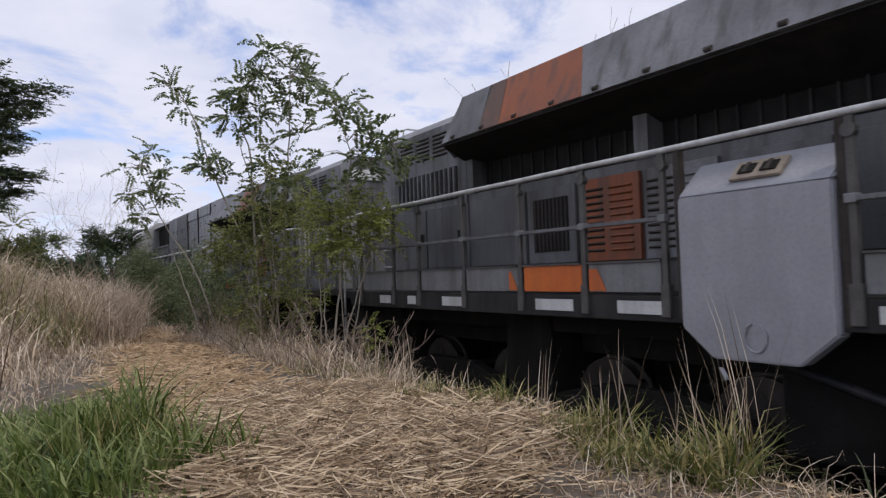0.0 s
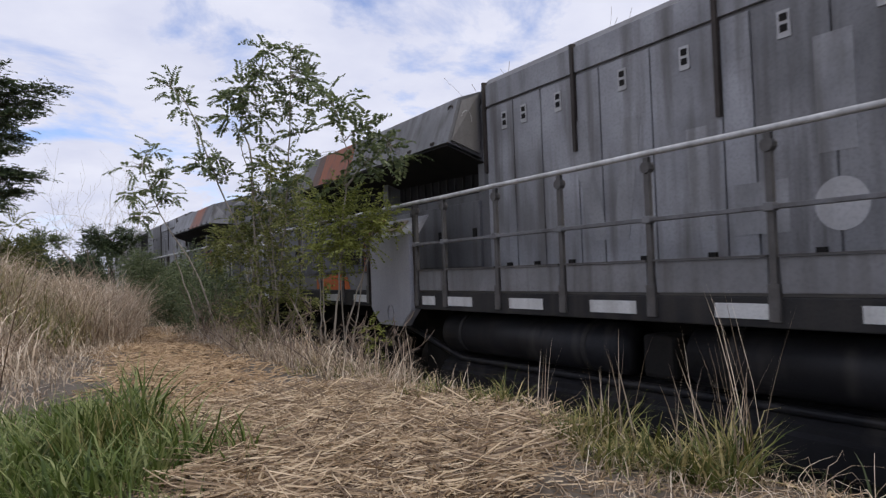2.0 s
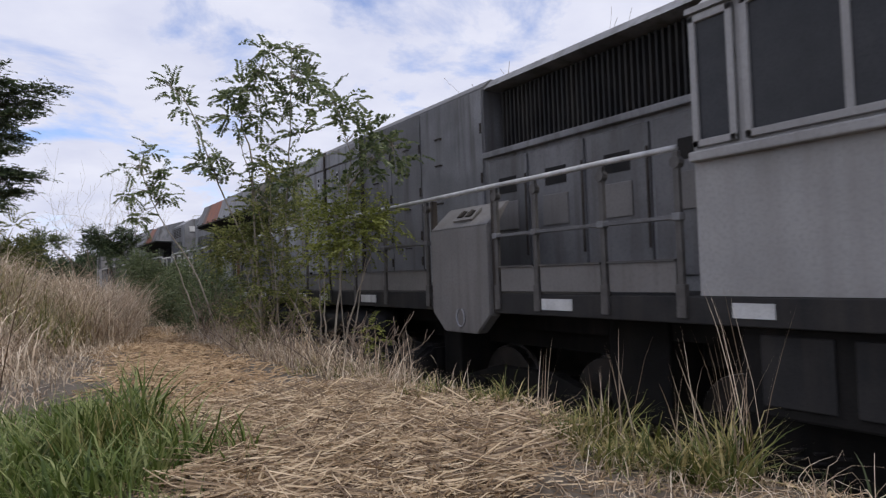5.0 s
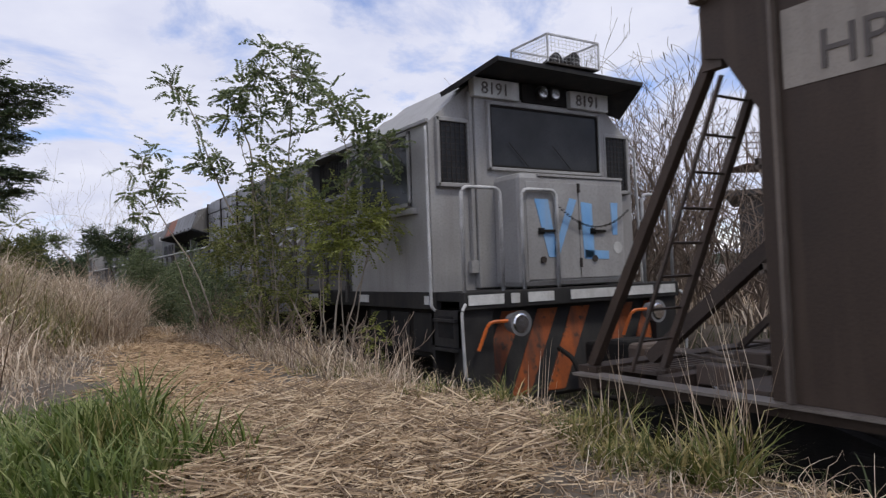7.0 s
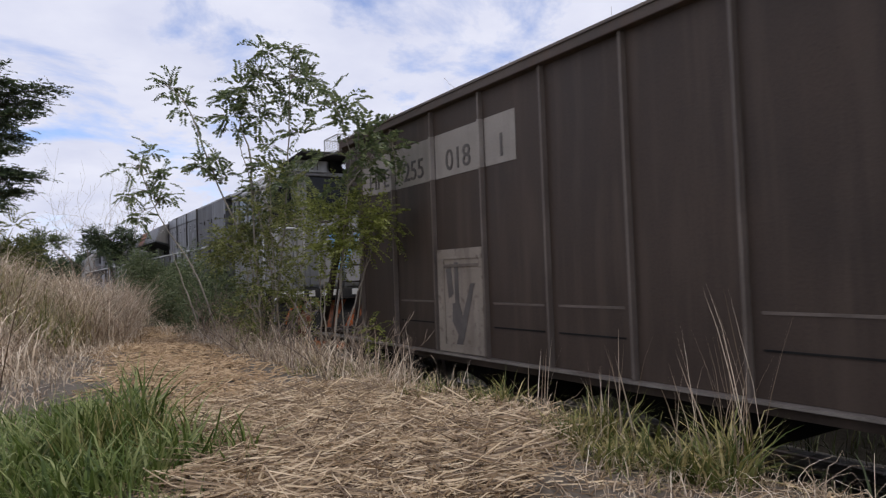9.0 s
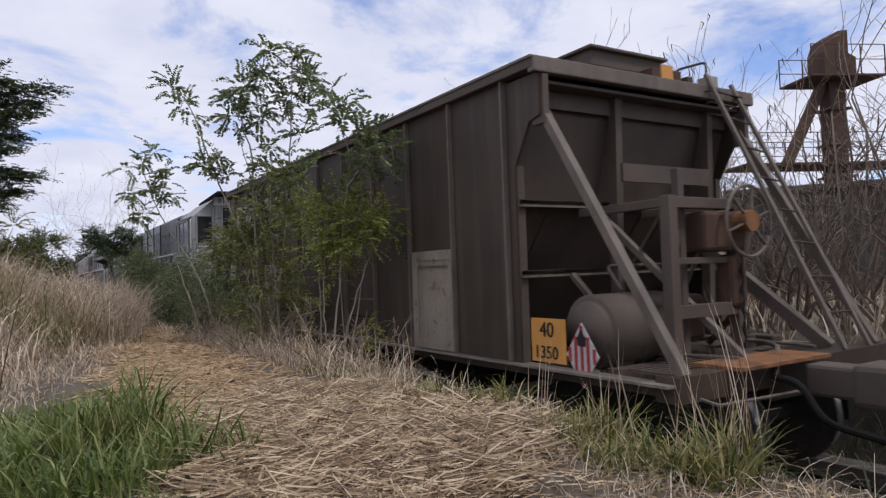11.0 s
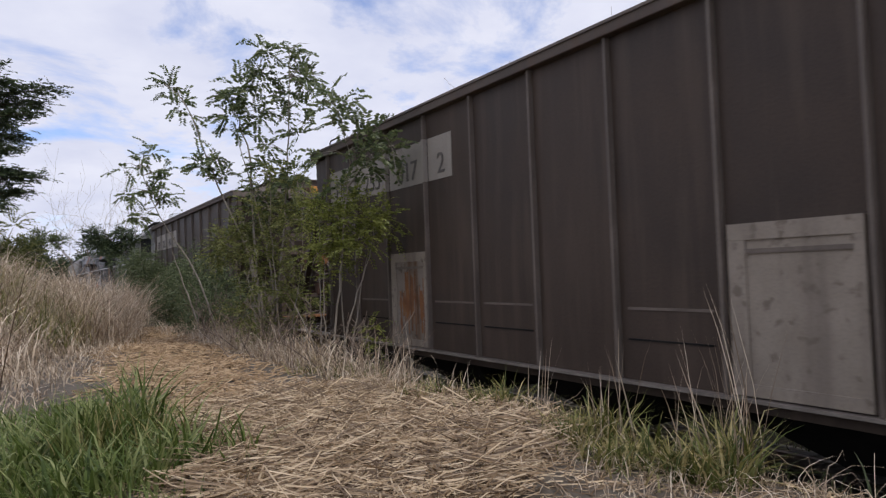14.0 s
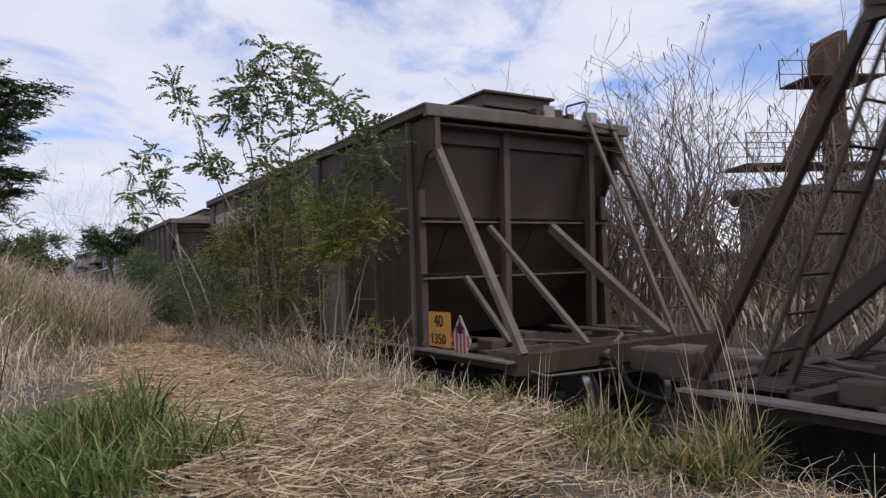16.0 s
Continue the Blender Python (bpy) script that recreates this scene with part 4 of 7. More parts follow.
        box(bm, -0.22, 0.24, min(Y(yy) + sg * 0.4, Y(yy) + sg * 0.72), max(Y(yy) + sg * 0.4, Y(yy) + sg * 0.72), 0.68, 1.05, bev=0.05)
        P("coupler", bm, "black", "greasy knuckle coupler")
        for x in (-0.55, 0.5):
            P("air_hose", bent(bmesh.new(), [(x, Y(yy), 0.95), (x, Y(yy) + sg * 0.25, 0.85), (x, Y(yy) + sg * 0.4, 0.5), (x * 0.4, Y(yy) + sg * 0.7, 0.42)], 0.028, 8, 0.1), "black", smooth=True)
    # horn cage on the roof
    cage = P("horn_cage", boxes((-0.40, 0.42, Y(-13.05), Y(-12.36), 4.26, 4.28)), "post", "wire cage round the horns on the roof")
    cs = [(-0.40, Y(-13.05)), (0.42, Y(-13.05)), (0.42, Y(-12.36)), (-0.40, Y(-12.36))]
    bm = bmesh.new()
    for k in range(4):
        (xa, ya), (xb, yb) = cs[k], cs[(k + 1) % 4]
        beam(bm, (xa, ya, 4.27), (xa, ya, 4.6), 0.018, 0.018, (1, 0, 0))
        beam(bm, (xa, ya, 4.6), (xb, yb, 4.6), 0.02, 0.02)
        for j in range(1, 14):
            u = j / 14
            beam(bm, (xa + (xb - xa) * u, ya + (yb - ya) * u, 4.27), (xa + (xb - xa) * u, ya + (yb - ya) * u, 4.6), 0.003, 0.003, (1, 0, 0))
        for j in range(1, 7):
            beam(bm, (xa, ya, 4.27 + j * 0.047), (xb, yb, 4.27 + j * 0.047), 0.003, 0.003)
    part("cage_frame", bm, M["handrail"], cage)
    for x, l in ((-0.08, 0.3), (0.12, 0.4), (0.26, 0.25)):
        part("horn", cyl(bmesh.new(), (x, Y(-12.55), 4.38), (x, Y(-12.55) - l, 4.40), 0.025, 0.085, n=16), M["sill"], cage, "dark air horn")

    sets = []
    for yb in (7.35, 4.15, -7.35, -10.55):
        sets += bogie(root, Y(yb), 0.46, 1.65, 1.0)
    return root, sets


def hopper(y0, marks, hatches, brake_gear, label):
    """A closed four-hatch hopper wagon; both ends alike, turned about."""
    root = new("hopper_wagon")
    root.location = (TRACK_X, y0, 0)
    tagged(root, label, "hopper wagon", "coupled hopper wagons")

    def P(name, bm, mat, label="", smooth=False, parent=root):
        return part(name, bm, M[mat], parent, label, smooth)

    W = 1.58
    edge = [4.925 - k * 0.985 for k in range(11)]
    for s in (-1, 1):
        # one sheet between each pair of ribs
        for a, b in zip(edge, edge[1:]):
            P("side_sheet", boxes((*sorted((s * W, s * (W - 0.03))), b + 0.016, a - 0.016, 0.95, 3.71)), "hopper")
        for y in edge:
            P("rib", prism(bmesh.new(), [(s * (W - 0.02), y - 0.021), (s * (W + 0.05), y - 0.014), (s * (W + 0.05), y + 0.014), (s * (W - 0.02), y + 0.021)], "z", 0.95, 3.71), "rib", "dusty upright rib")
        for e in (-1, 1):
            P("gusset_sheet", prism(bmesh.new(), [(e * 4.96, 0.95), (e * 5.06, 0.95), (e * 5.06, 2.84), (e * 5.30, 3.24), (e * 5.45, 3.28), (e * 5.46, 3.68), (e * 4.96, 3.68)], "x", *sorted((s * W, s * (W - 0.03)))), "hopper")
        P("top_chord", boxes((*sorted((s * (W - 0.06), s * (W + 0.085))), -5.47, 5.47, 3.71, 3.83), bev=0.01), "hopper_end", "dusty brown top chord")
        P("chord_lip", boxes((*sorted((s * (W + 0.07), s * (W + 0.1))), -5.47, 5.47, 3.80, 3.825)), "rib", "thin dusty chord lip")
        P("side_sill", boxes((*sorted((s * (W - 0.12), s * (W - 0.03))), -6.85, 6.85, 0.84, 0.924)), "hopper", "grimy brown side sill")
        P("sill_flange", boxes((*sorted((s * (W - 0.1), s * (W + 0.075))), -6.85, 6.85, 0.925, 0.947)), "flange", "rubbed pale sill flange")
        # painted band with the wagon's marks
        for k in range(4):
            a, b = edge[k] - 0.05, edge[k + 1] + 0.05
            if k == 3:
                b = edge[3] - 0.56
            P("painted_band", boxes((*sorted((s * W, s * (W + 0.006))), b, a, 2.92, 3.42)), "band", "beige painted band")
            if k:
                P("painted_rib", prism(bmesh.new(), [(s * (W - 0.02), a + 0.05 - 0.027), (s * (W + 0.056), a + 0.05 - 0.019), (s * (W + 0.056), a + 0.05 + 0.019), (s * (W - 0.02), a + 0.05 + 0.027)], "z", 2.92, 3.42), "band")
        if s < 0:
            for k, txt in enumerate(marks):
                words("lettering", txt, 0.34, M["letter"], root, (s * (W + 0.011), edge[k] - (0.27 if k != 3 else 0.25), 2.985), FACE_SIDE, "worn dark wagon lettering")
        for bay, mat in hatches:
            a, b = edge[bay] - 0.05, edge[bay + 1] + 0.05
            fr = P("hatch_frame", boxes((*sorted((s * W, s * (W + 0.03))), b, a, 1.99, 2.1), (*sorted((s * W, s * (W + 0.03))), b, a, 0.96, 1.04), (*sorted((s * W, s * (W + 0.03))), a - 0.13, a, 1.041, 1.989),
                                        (*sorted((s * W, s * (W + 0.03))), b, b + 0.06, 1.041, 1.989)), "hatchgrey", "pale painted hatch frame")
            part("hatch_panel", boxes((*sorted((s * W, s * (W + 0.016))), b + 0.06, a - 0.13, 1.04, 1.99)), M[mat], fr, {"rustpanel": "rust-streaked hatch panel", "hatchgrey": "stained pale hatch panel"}[mat])
            part("hatch_rail", boxes((*sorted((s * W, s * (W + 0.03))), b + 0.06, a - 0.13, 1.9, 1.93)), M["rib"], fr)
            if mat == "rustpanel":
                g = random.Random(5 + bay)
                for k in range(13):
                    u, wd = 0.10 + 0.047 * k + g.uniform(-0.02, 0.02), g.uniform(0.012, 0.05)
                    zt, zb = g.uniform(1.6, 1.88), g.uniform(1.06, 1.35)
                    zs = [zt + (zb - zt) * q / 7 for q in range(8)]
                    wide = [wd * (0.35 + g.random() * 0.9) * (1 - 0.6 * abs(q - 3) / 4) for q in range(8)]
                    poly = [(u - w, z) for w, z in zip(wide, zs)] + [(u + w, z) for w, z in zip(wide[::-1], zs[::-1])]
                    part("rust_stain", prism(bmesh.new(), [(b + y, z) for y, z in poly], "x", *sorted((s * (W + 0.016), s * (W + 0.0178 + 0.0002 * k)))), M["rust"], fr, "orange rust streak")
            if mat == "hatchgrey" and bay == 2:
                for poly in ([(0.55, 1.05), (0.42, 1.05), (0.16, 1.72), (0.24, 1.72)], [(0.60, 1.5), (0.46, 1.5), (0.36, 1.2), (0.46, 1.1), (0.62, 1.3)], [(0.72, 1.88), (0.62, 1.9), (0.58, 1.6), (0.68, 1.55)], [(0.55, 1.95), (0.47, 1.95), (0.47, 1.35), (0.55, 1.35)]):
                    part("paint_smear", prism(bmesh.new(), [(b + u, z) for u, z in poly], "x", *sorted((s * (W + 0.016), s * (W + 0.0195)))), M["letter"], fr, "dark brown paint smear")
        for bay in (1, 3, 6, 8, 4):
            a, b = edge[bay] - 0.1, edge[bay + 1] + 0.1
            P("weld_seam", boxes((*sorted((s * W, s * (W + 0.008))), b, a, 1.50, 1.52)), "rib")
            P("weld_seam", boxes((*sorted((s * W, s * (W + 0.01))), b, a, 1.26, 1.275)), "black")
    # roof
    bm = bmesh.new()
    lo, hi = ([bm.verts.new((a * x, b * y, z)) for a, b in ((-1, -1), (1, -1), (1, 1), (-1, 1))] for x, y, z in ((1.6, 5.44, 3.80), (0.62, 4.95, 4.02)))
    bm.faces.new(lo)
    bm.faces.new(hi)
    for k in range(4):
        bm.faces.new((lo[k], lo[(k + 1) % 4], hi[(k + 1) % 4], hi[k]))
    P("roof", bm, "hopper_end", "brown pitched roof sheet")
    for k in range(4):
        y = -3.95 + k * 2.63
        P("roof_hatch", boxes((-0.55, 0.55, y - 1.16, y + 1.16, 3.98, 4.15), (-0.60, 0.60, y - 1.22, y + 1.22, 4.145, 4.18), bev=0.01), "hopper_end", "long roof hatch cover")
    # inner slopes and end walls
    for e in (-1, 1):
        def Q(x, y, z):
            return (x * -e, y * e, z)
        E = P("end_wall", prism(bmesh.new(), [(e * 3.75, 0.95), (e * 3.70, 0.95), (e * 4.82, 2.42), (e * 5.10, 3.40), (e * 5.10, 3.7), (e * 5.14, 3.7), (e * 5.14, 3.38), (e * 4.87, 2.42)], "x", -1.54, 1.54), "hopper_end", "rust-stained end sheet")
        for z in (2.50, 1.81):
            part("end_beam", boxes((-1.56, 1.56, min(e * 4.80, e * 5.12), max(e * 4.80, e * 5.12), z - 0.022, z + 0.022), (-1.56, 1.56, min(e * 5.09, e * 5.12), max(e * 5.09, e * 5.12), z - 0.045, z + 0.024)), M["rib"], E, "dusty cross beam")
        part("roof_end", boxes((-1.66, 1.66, min(e * 5.40, e * 5.50), max(e * 5.40, e * 5.50), 3.67, 3.82), bev=0.012), M["rib"], E, "dusty end chord")
        part("end_lip", boxes((-1.5, 1.5, min(e * 5.142, e * 5.40), max(e * 5.142, e * 5.40), 3.60, 3.63)), M["hopper_end"], E)
        part("top_panel", boxes((-1.5, 1.5, min(e * 5.20, e * 5.215), max(e * 5.20, e * 5.215), 3.42, 3.60)), M["hopper_end"], E)
        for x in (-0.36, 1.12):
            part("post_web", prism(bmesh.new(), [(e * 5.16, 3.42), (e * 5.24, 3.42), (e * 5.2, 2.44), (e * 4.89, 2.44)], "x", -e * x - 0.012, -e * x + 0.012), M["hopper_end"], E)
        for x in (-1.0, 0.4):
            bm = bmesh.new()
            beam(bm, Q(x, 4.86, 2.40), Q(x, 4.1, 1.45), 0.05, 0.09, (1, 0, 0))
            part("slope_stiffener", bm, M["hopper_end"], E)
        for x in (-0.36, 1.12):
            bm = bmesh.new()
            beam(bm, Q(x, 5.15, 0.95), Q(x, 5.24, 3.68), 0.11, 0.09, (1, 0, 0))
            part("end_post", bm, M["hopper_end"], E)
        for x in (-1.52, 1.52):
            bm = bmesh.new()
            beam(bm, Q(x, 5.045, 0.95), Q(x, 5.045, 2.86), 0.05, 0.09, (1, 0, 0))
            beam(bm, Q(x, 5.41, 3.66), Q(x, 5.41, 3.2), 0.16, 0.07, (1, 0, 0))
            part("corner_post", bm, M["hopper_end"], E)
        # raking struts
        for a, b, w, h in (((-1.50, 5.40, 3.36), (-1.47, 6.86, 1.0), 0.085, 0.075), ((-0.62, 5.2, 2.40), (-0.40, 6.65, 1.0), 0.06, 0.06), ((0.40, 5.2, 2.40), (0.90, 6.65, 1.0), 0.09, 0.12),
                           ((-0.98, 5.16, 1.78), (-0.85, 5.85, 1.0), 0.06, 0.05), ((1.50, 5.40, 3.36), (1.47, 6.78, 1.0), 0.085, 0.075)):
            part("rake_strut", beam(bmesh.new(), Q(*a), Q(*b), w, h, (0, e * 0.75, 0.5)), M["rib" if e < 0 else "hopper"], E, "dusty raking strut" if e < 0 else "dark brown raking strut")
        # ladder on one corner of each end
        stiles = (((1.52, 5.36, 3.15), (1.52, 6.3, 1.0), 0.03), ((1.13, 5.36, 3.15), (1.13, 6.3, 1.0), 0.07)) if e > 0 else (((0.86, 5.46, 3.95), (0.80, 6.85, 1.0), 0.05), ((1.30, 5.46, 3.88), (1.24, 6.85, 1.0), 0.05))
        bm = bmesh.new()
        for a, b, w in stiles:
            beam(bm, Q(*a), Q(*b), w, w * 0.7, (0, e * 0.75, 0.5))
        lad = part("ladder", bm, M["rib"] if e < 0 else M["hopper_end"], E, "thin steel end ladder")
        for k in range(8):
            u = 0.06 + k * 0.118
            a, b = (Vector(Q(*st[0])).lerp(Vector(Q(*st[1])), u) for st in stiles)
            part("rung", cyl(bmesh.new(), a, b, 0.011, n=6), M["hopper"], lad)
        part("roof_grab_rail", bent(bmesh.new(), [Q(0.95, 5.4, 3.92), Q(0.95, 5.4, 4.12), Q(0.95, 5.0, 4.14), Q(0.95, 5.0, 3.94)], 0.014, 6, 0.05), M["post"], E)
        part("roof_grab_rail", bent(bmesh.new(), [Q(1.5, 5.05, 3.83), Q(1.5, 5.05, 3.97), Q(1.5, 4.7, 3.97), Q(1.5, 4.7, 3.83)], 0.012, 6, 0.05), M["post"], E)
        part("rust_plate", boxes((0.18, 0.36, min(e * 5.40, e * 5.42), max(e * 5.40, e * 5.42), 3.825, 3.99)), M["signorange" if brake_gear else "band"], E, "small stained end plate")
        for xa, xb, h in ((0.05, 0.16, 0.09), (0.38, 0.52, 0.10), (0.62, 0.72, 0.06), (1.02, 1.16, 0.12)):
            part("roof_bracket", boxes((xa, xb, min(e * 5.22, e * 5.40), max(e * 5.22, e * 5.40), 3.825, 3.86 + h), bev=0.01), M["darkrust" if xa < 1 else "band"], E)
        for k in range(3):
            part("grab_bar", bent(bmesh.new(), [Q(0.78 + 0.02 * k, 5.50, 3.74 - 0.13 * k), Q(0.78 + 0.02 * k, 5.56, 3.74 - 0.13 * k), Q(1.36, 5.56, 3.72 - 0.13 * k), Q(1.36, 5.50, 3.72 - 0.13 * k)], 0.010, 6, 0.03), M["post"], E)
        # platform, draft gear, coupler
        PL = P("end_platform", boxes((-1.56, 1.56, min(e * 6.66, e * 6.88), max(e * 6.66, e * 6.88), 0.80, 1.0), (-0.32, 0.32, min(e * 5.0, e * 6.8), max(e * 5.0, e * 6.8), 0.66, 0.98)), "hopper", "brown end sill and centre beam")
        for xa, xb in ((-1.4, -0.4), (0.4, 1.4)):
            part("floor_plate", boxes((xa, xb, min(e * 5.2, e * 5.6), max(e * 5.2, e * 5.6), 0.93, 0.96)), M["hopper_end"], PL)
            part("cross_member", boxes((xa, xb, min(e * 6.0, e * 6.15), max(e * 6.0, e * 6.15), 0.85, 0.97)), M["hopper_end"], PL)
        for x, h in ((-1.1, 0.10), (-0.62, 0.16), (0.72, 0.13), (1.18, 0.09)):
            part("platform_bracket", boxes((x - 0.09, x + 0.09, min(e * 5.65, e * 5.95), max(e * 5.65, e * 5.95), 0.90, 0.96 + h), bev=0.015), M["hopper_end"], PL)
        for x in (-0.95, 0.95):
            part("brake_rod", cyl(bmesh.new(), Q(x, 5.1, 1.02), Q(x * 0.6, 6.7, 1.04), 0.016, n=6), M["rib"], PL, "thin worn brake rod")
        part("train_pipe", bent(bmesh.new(), [Q(0.55, 5.0, 1.05), Q(0.55, 6.2, 1.05), Q(0.30, 6.5, 1.05), Q(-0.45, 6.95, 0.92)], 0.024, 8, 0.1), M["rib"], PL)
        part("grating", boxes(*[(-1.35 + 0.09 * k, -1.31 + 0.09 * k, min(e * 6.2, e * 6.62), max(e * 6.2, e * 6.62), 0.955, 0.985) for k in range(11)]), M["hopper_end"], PL)
        part("grating", boxes(*[(0.42 + 0.09 * k, 0.46 + 0.09 * k, min(e * 6.2, e * 6.62), max(e * 6.2, e * 6.62), 0.955, 0.985) for k in range(11)]), M["hopper_end"], PL)
        bm = boxes((-0.14, 0.14, min(e * 7.0, e * 7.45), max(e * 7.0, e * 7.45), 0.72, 0.98), bev=0.03)
        box(bm, -0.2, 0.22, min(e * 7.4, e * 7.82), max(e * 7.4, e * 7.82), 0.68, 1.02, bev=0.05)
        part("coupler", bm, M["hopper_end"], PL, "brown cast knuckle coupler")
        part("air_hose", bent(bmesh.new(), [Q(-0.5, 6.95, 0.9), Q(-0.55, 7.2, 0.9), Q(-0.5, 7.35, 0.6), Q(-0.2, 7.75, 0.45)], 0.03, 8, 0.12), M["black"], PL, "black air hose")
        part("uncoupling_rod", bent(bmesh.new(), [Q(-1.5, 7.02, 0.86), Q(-1.35, 7.06, 0.8), Q(-0.3, 7.06, 0.78)], 0.014, 6, 0.05), M["rib"], PL)
        if e < 0 and hatches:
            px = -1.545
            hp = P("hazard_plate", boxes((px, px + 0.012, -5.645, -5.175, 0.98, 1.385)), "signorange", "orange hazard number plate")
            words("number_text", "40", 0.2, M["ink"], hp, (px - 0.004, -5.30, 1.215), FACE_SIDE, "black hazard figures")
            words("number_text", "1350", 0.168, M["ink"], hp, (px - 0.004, -5.215, 1.015), FACE_SIDE, "black hazard figures")
            dm = P("hazard_diamond", prism(bmesh.new(), [(-5.855, 0.80), (-5.655, 1.08), (-5.855, 1.365), (-6.055, 1.08)], "x", px, px + 0.012), "signwhite", "red and white striped hazard diamond")
            for k in range(5):
                yy = -6.005 + k * 0.075
                hh = max(0.03, 0.26 * (1 - abs(yy + 5.855) / 0.2))
                part("red_stripe", boxes((px - 0.003, px + 0.001, yy - 0.019, yy + 0.019, 1.08 - hh, 1.08 + hh)), M["signred"], dm)
            part("flame_mark", prism(bmesh.new(), [(-5.90, 1.16), (-5.81, 1.16), (-5.80, 1.23), (-5.85, 1.31), (-5.91, 1.23)], "x", px - 0.006, px - 0.002), M["ink"], dm, "black flame mark")
            for yy in (-5.4, -5.855):
                part("sign_bracket", boxes((px + 0.012, px + 0.04, yy - 0.02, yy + 0.02, 0.9, 1.1)), M["rib"], hp if yy > -5.6 else dm)
    if brake_gear:
        G = P("brake_frame", boxes((-0.91, -0.80, -6.33, -6.22, 0.95, 2.45), (0.0, 0.10, -6.33, -6.22, 0.95, 2.45), (-0.80, 0.0, -6.32, -6.24, 2.34, 2.44), (-0.80, 0.0, -6.32, -6.24, 1.36, 1.48),
                                      (-0.62, -0.54, -6.20, -6.12, 0.98, 2.72), (-0.90, -0.82, -6.22, -5.2, 2.35, 2.43), (0.01, 0.09, -6.22, -5.2, 2.35, 2.43), (-0.80, 0.0, -6.30, -6.24, 1.84, 1.90), bev=0.008), "hopper_end", "brown brake equipment frame")
        part("back_plate", boxes((-0.62, 0.70, -5.56, -5.52, 2.68, 2.86)), M["hopper_end"], G, "brown stiffener plate")
        ring = [(0.02 + 0.33 * math.cos(k * math.pi / 12), -6.46, 2.22 + 0.33 * math.sin(k * math.pi / 12)) for k in range(25)]
        bw = part("brake_wheel", tube(bmesh.new(), ring, 0.017, 6), M["rib"], G, "round hand brake wheel")
        part("hub", cyl(bmesh.new(), (0.02, -6.5, 2.22), (0.02, -6.33, 2.22), 0.10, n=16), M["rust"], bw, "rusty brake hub")
        for k in range(3):
            a = k * math.pi / 3 + 0.3
            part("spoke", beam(bmesh.new(), (0.02 - 0.33 * math.cos(a), -6.46, 2.22 - 0.33 * math.sin(a)), (0.02 + 0.33 * math.cos(a), -6.46, 2.22 + 0.33 * math.sin(a)), 0.028, 0.014), M["rib"], bw)
        part("gear_box", boxes((-0.46, 0.16, -6.36, -6.06, 1.95, 2.32), bev=0.04), M["darkrust"], G, "rusty brake gear box")
        part("chain_guide", boxes((-0.10, 0.12, -6.36, -6.16, 1.42, 1.92), bev=0.05), M["darkrust"], G)
        chain = [(-0.02, -6.38, 1.95 - 0.09 * k) for k in range(11)]
        part("brake_chain", tube(bmesh.new(), [(x + 0.012 * (k % 2), y - 0.012 * (k % 2), z) for k, (x, y, z) in enumerate(chain)], [0.02, 0.009] * 5 + [0.02], 6), M["black"], G, "greasy brake chain")
        for a, b in (((-0.86, -6.28, 2.38), (-0.3, -5.3, 1.8)), ((-0.86, -6.26, 1.42), (-0.58, -6.16, 2.3)), ((0.05, -6.28, 1.4), (0.5, -5.6, 1.0))):
            part("brace", beam(bmesh.new(), a, b, 0.04, 0.05), M["hopper_end"], G)
        bm = cyl(bmesh.new(), (-1.42, -5.78, 1.27), (-0.42, -5.78, 1.27), 0.33, n=28)
        bmesh.ops.bevel(bm, geom=[e for e in bm.edges if abs(e.verts[0].co.x - e.verts[1].co.x) < 0.01], offset=0.07, segments=3, affect="EDGES")
        part("air_cylinder", bm, M["hopper_end"], G, "brown brake air cylinder", True)
        part("control_valve", boxes((-0.30, 0.02, -5.95, -5.5, 1.1, 1.55), bev=0.05), M["darkrust"], G)
        part("valve_pipe", bent(bmesh.new(), [(-0.42, -5.78, 1.42), (-0.2, -5.9, 1.62), (-0.25, -6.1, 1.95), (-0.15, -6.15, 2.1)], 0.02, 6, 0.08), M["rib"], G)
        part("valve_pipe", bent(bmesh.new(), [(-0.95, -5.78, 1.62), (-0.95, -5.6, 1.85), (0.3, -5.4, 1.85), (0.45, -5.5, 1.0)], 0.018, 6, 0.08), M["hopper_end"], G)
        P("rusty_tread", boxes((-0.98, 0.25, -7.02, -6.55, 1.002, 1.03)), "rust", "rusty end tread plate")
    # discharge chutes and gear below
    for y in (-2.6, 0.0, 2.6):
        bm = bmesh.new()
        vs = [bm.verts.new(v) for v in ((-1.3, y - 1.1, 0.85), (1.3, y - 1.1, 0.85), (1.3, y + 1.1, 0.85), (-1.3, y + 1.1, 0.85), (-0.6, y - 0.4, 0.32), (0.6, y - 0.4, 0.32), (0.6, y + 0.4, 0.32), (-0.6, y + 0.4, 0.32))]
        for f in ((0, 1, 2, 3), (4, 5, 6, 7), (0, 1, 5, 4), (1, 2, 6, 5), (2, 3, 7, 6), (3, 0, 4, 7)):
            bm.faces.new([vs[k] for k in f])
        P("discharge_chute", bm, "black", "dark discharge chute")
    sets = []
    for yb in (-5.6, 5.6):
        sets += bogie(root, yb, 0.43, 1.7, 0.95)
    return root, sets


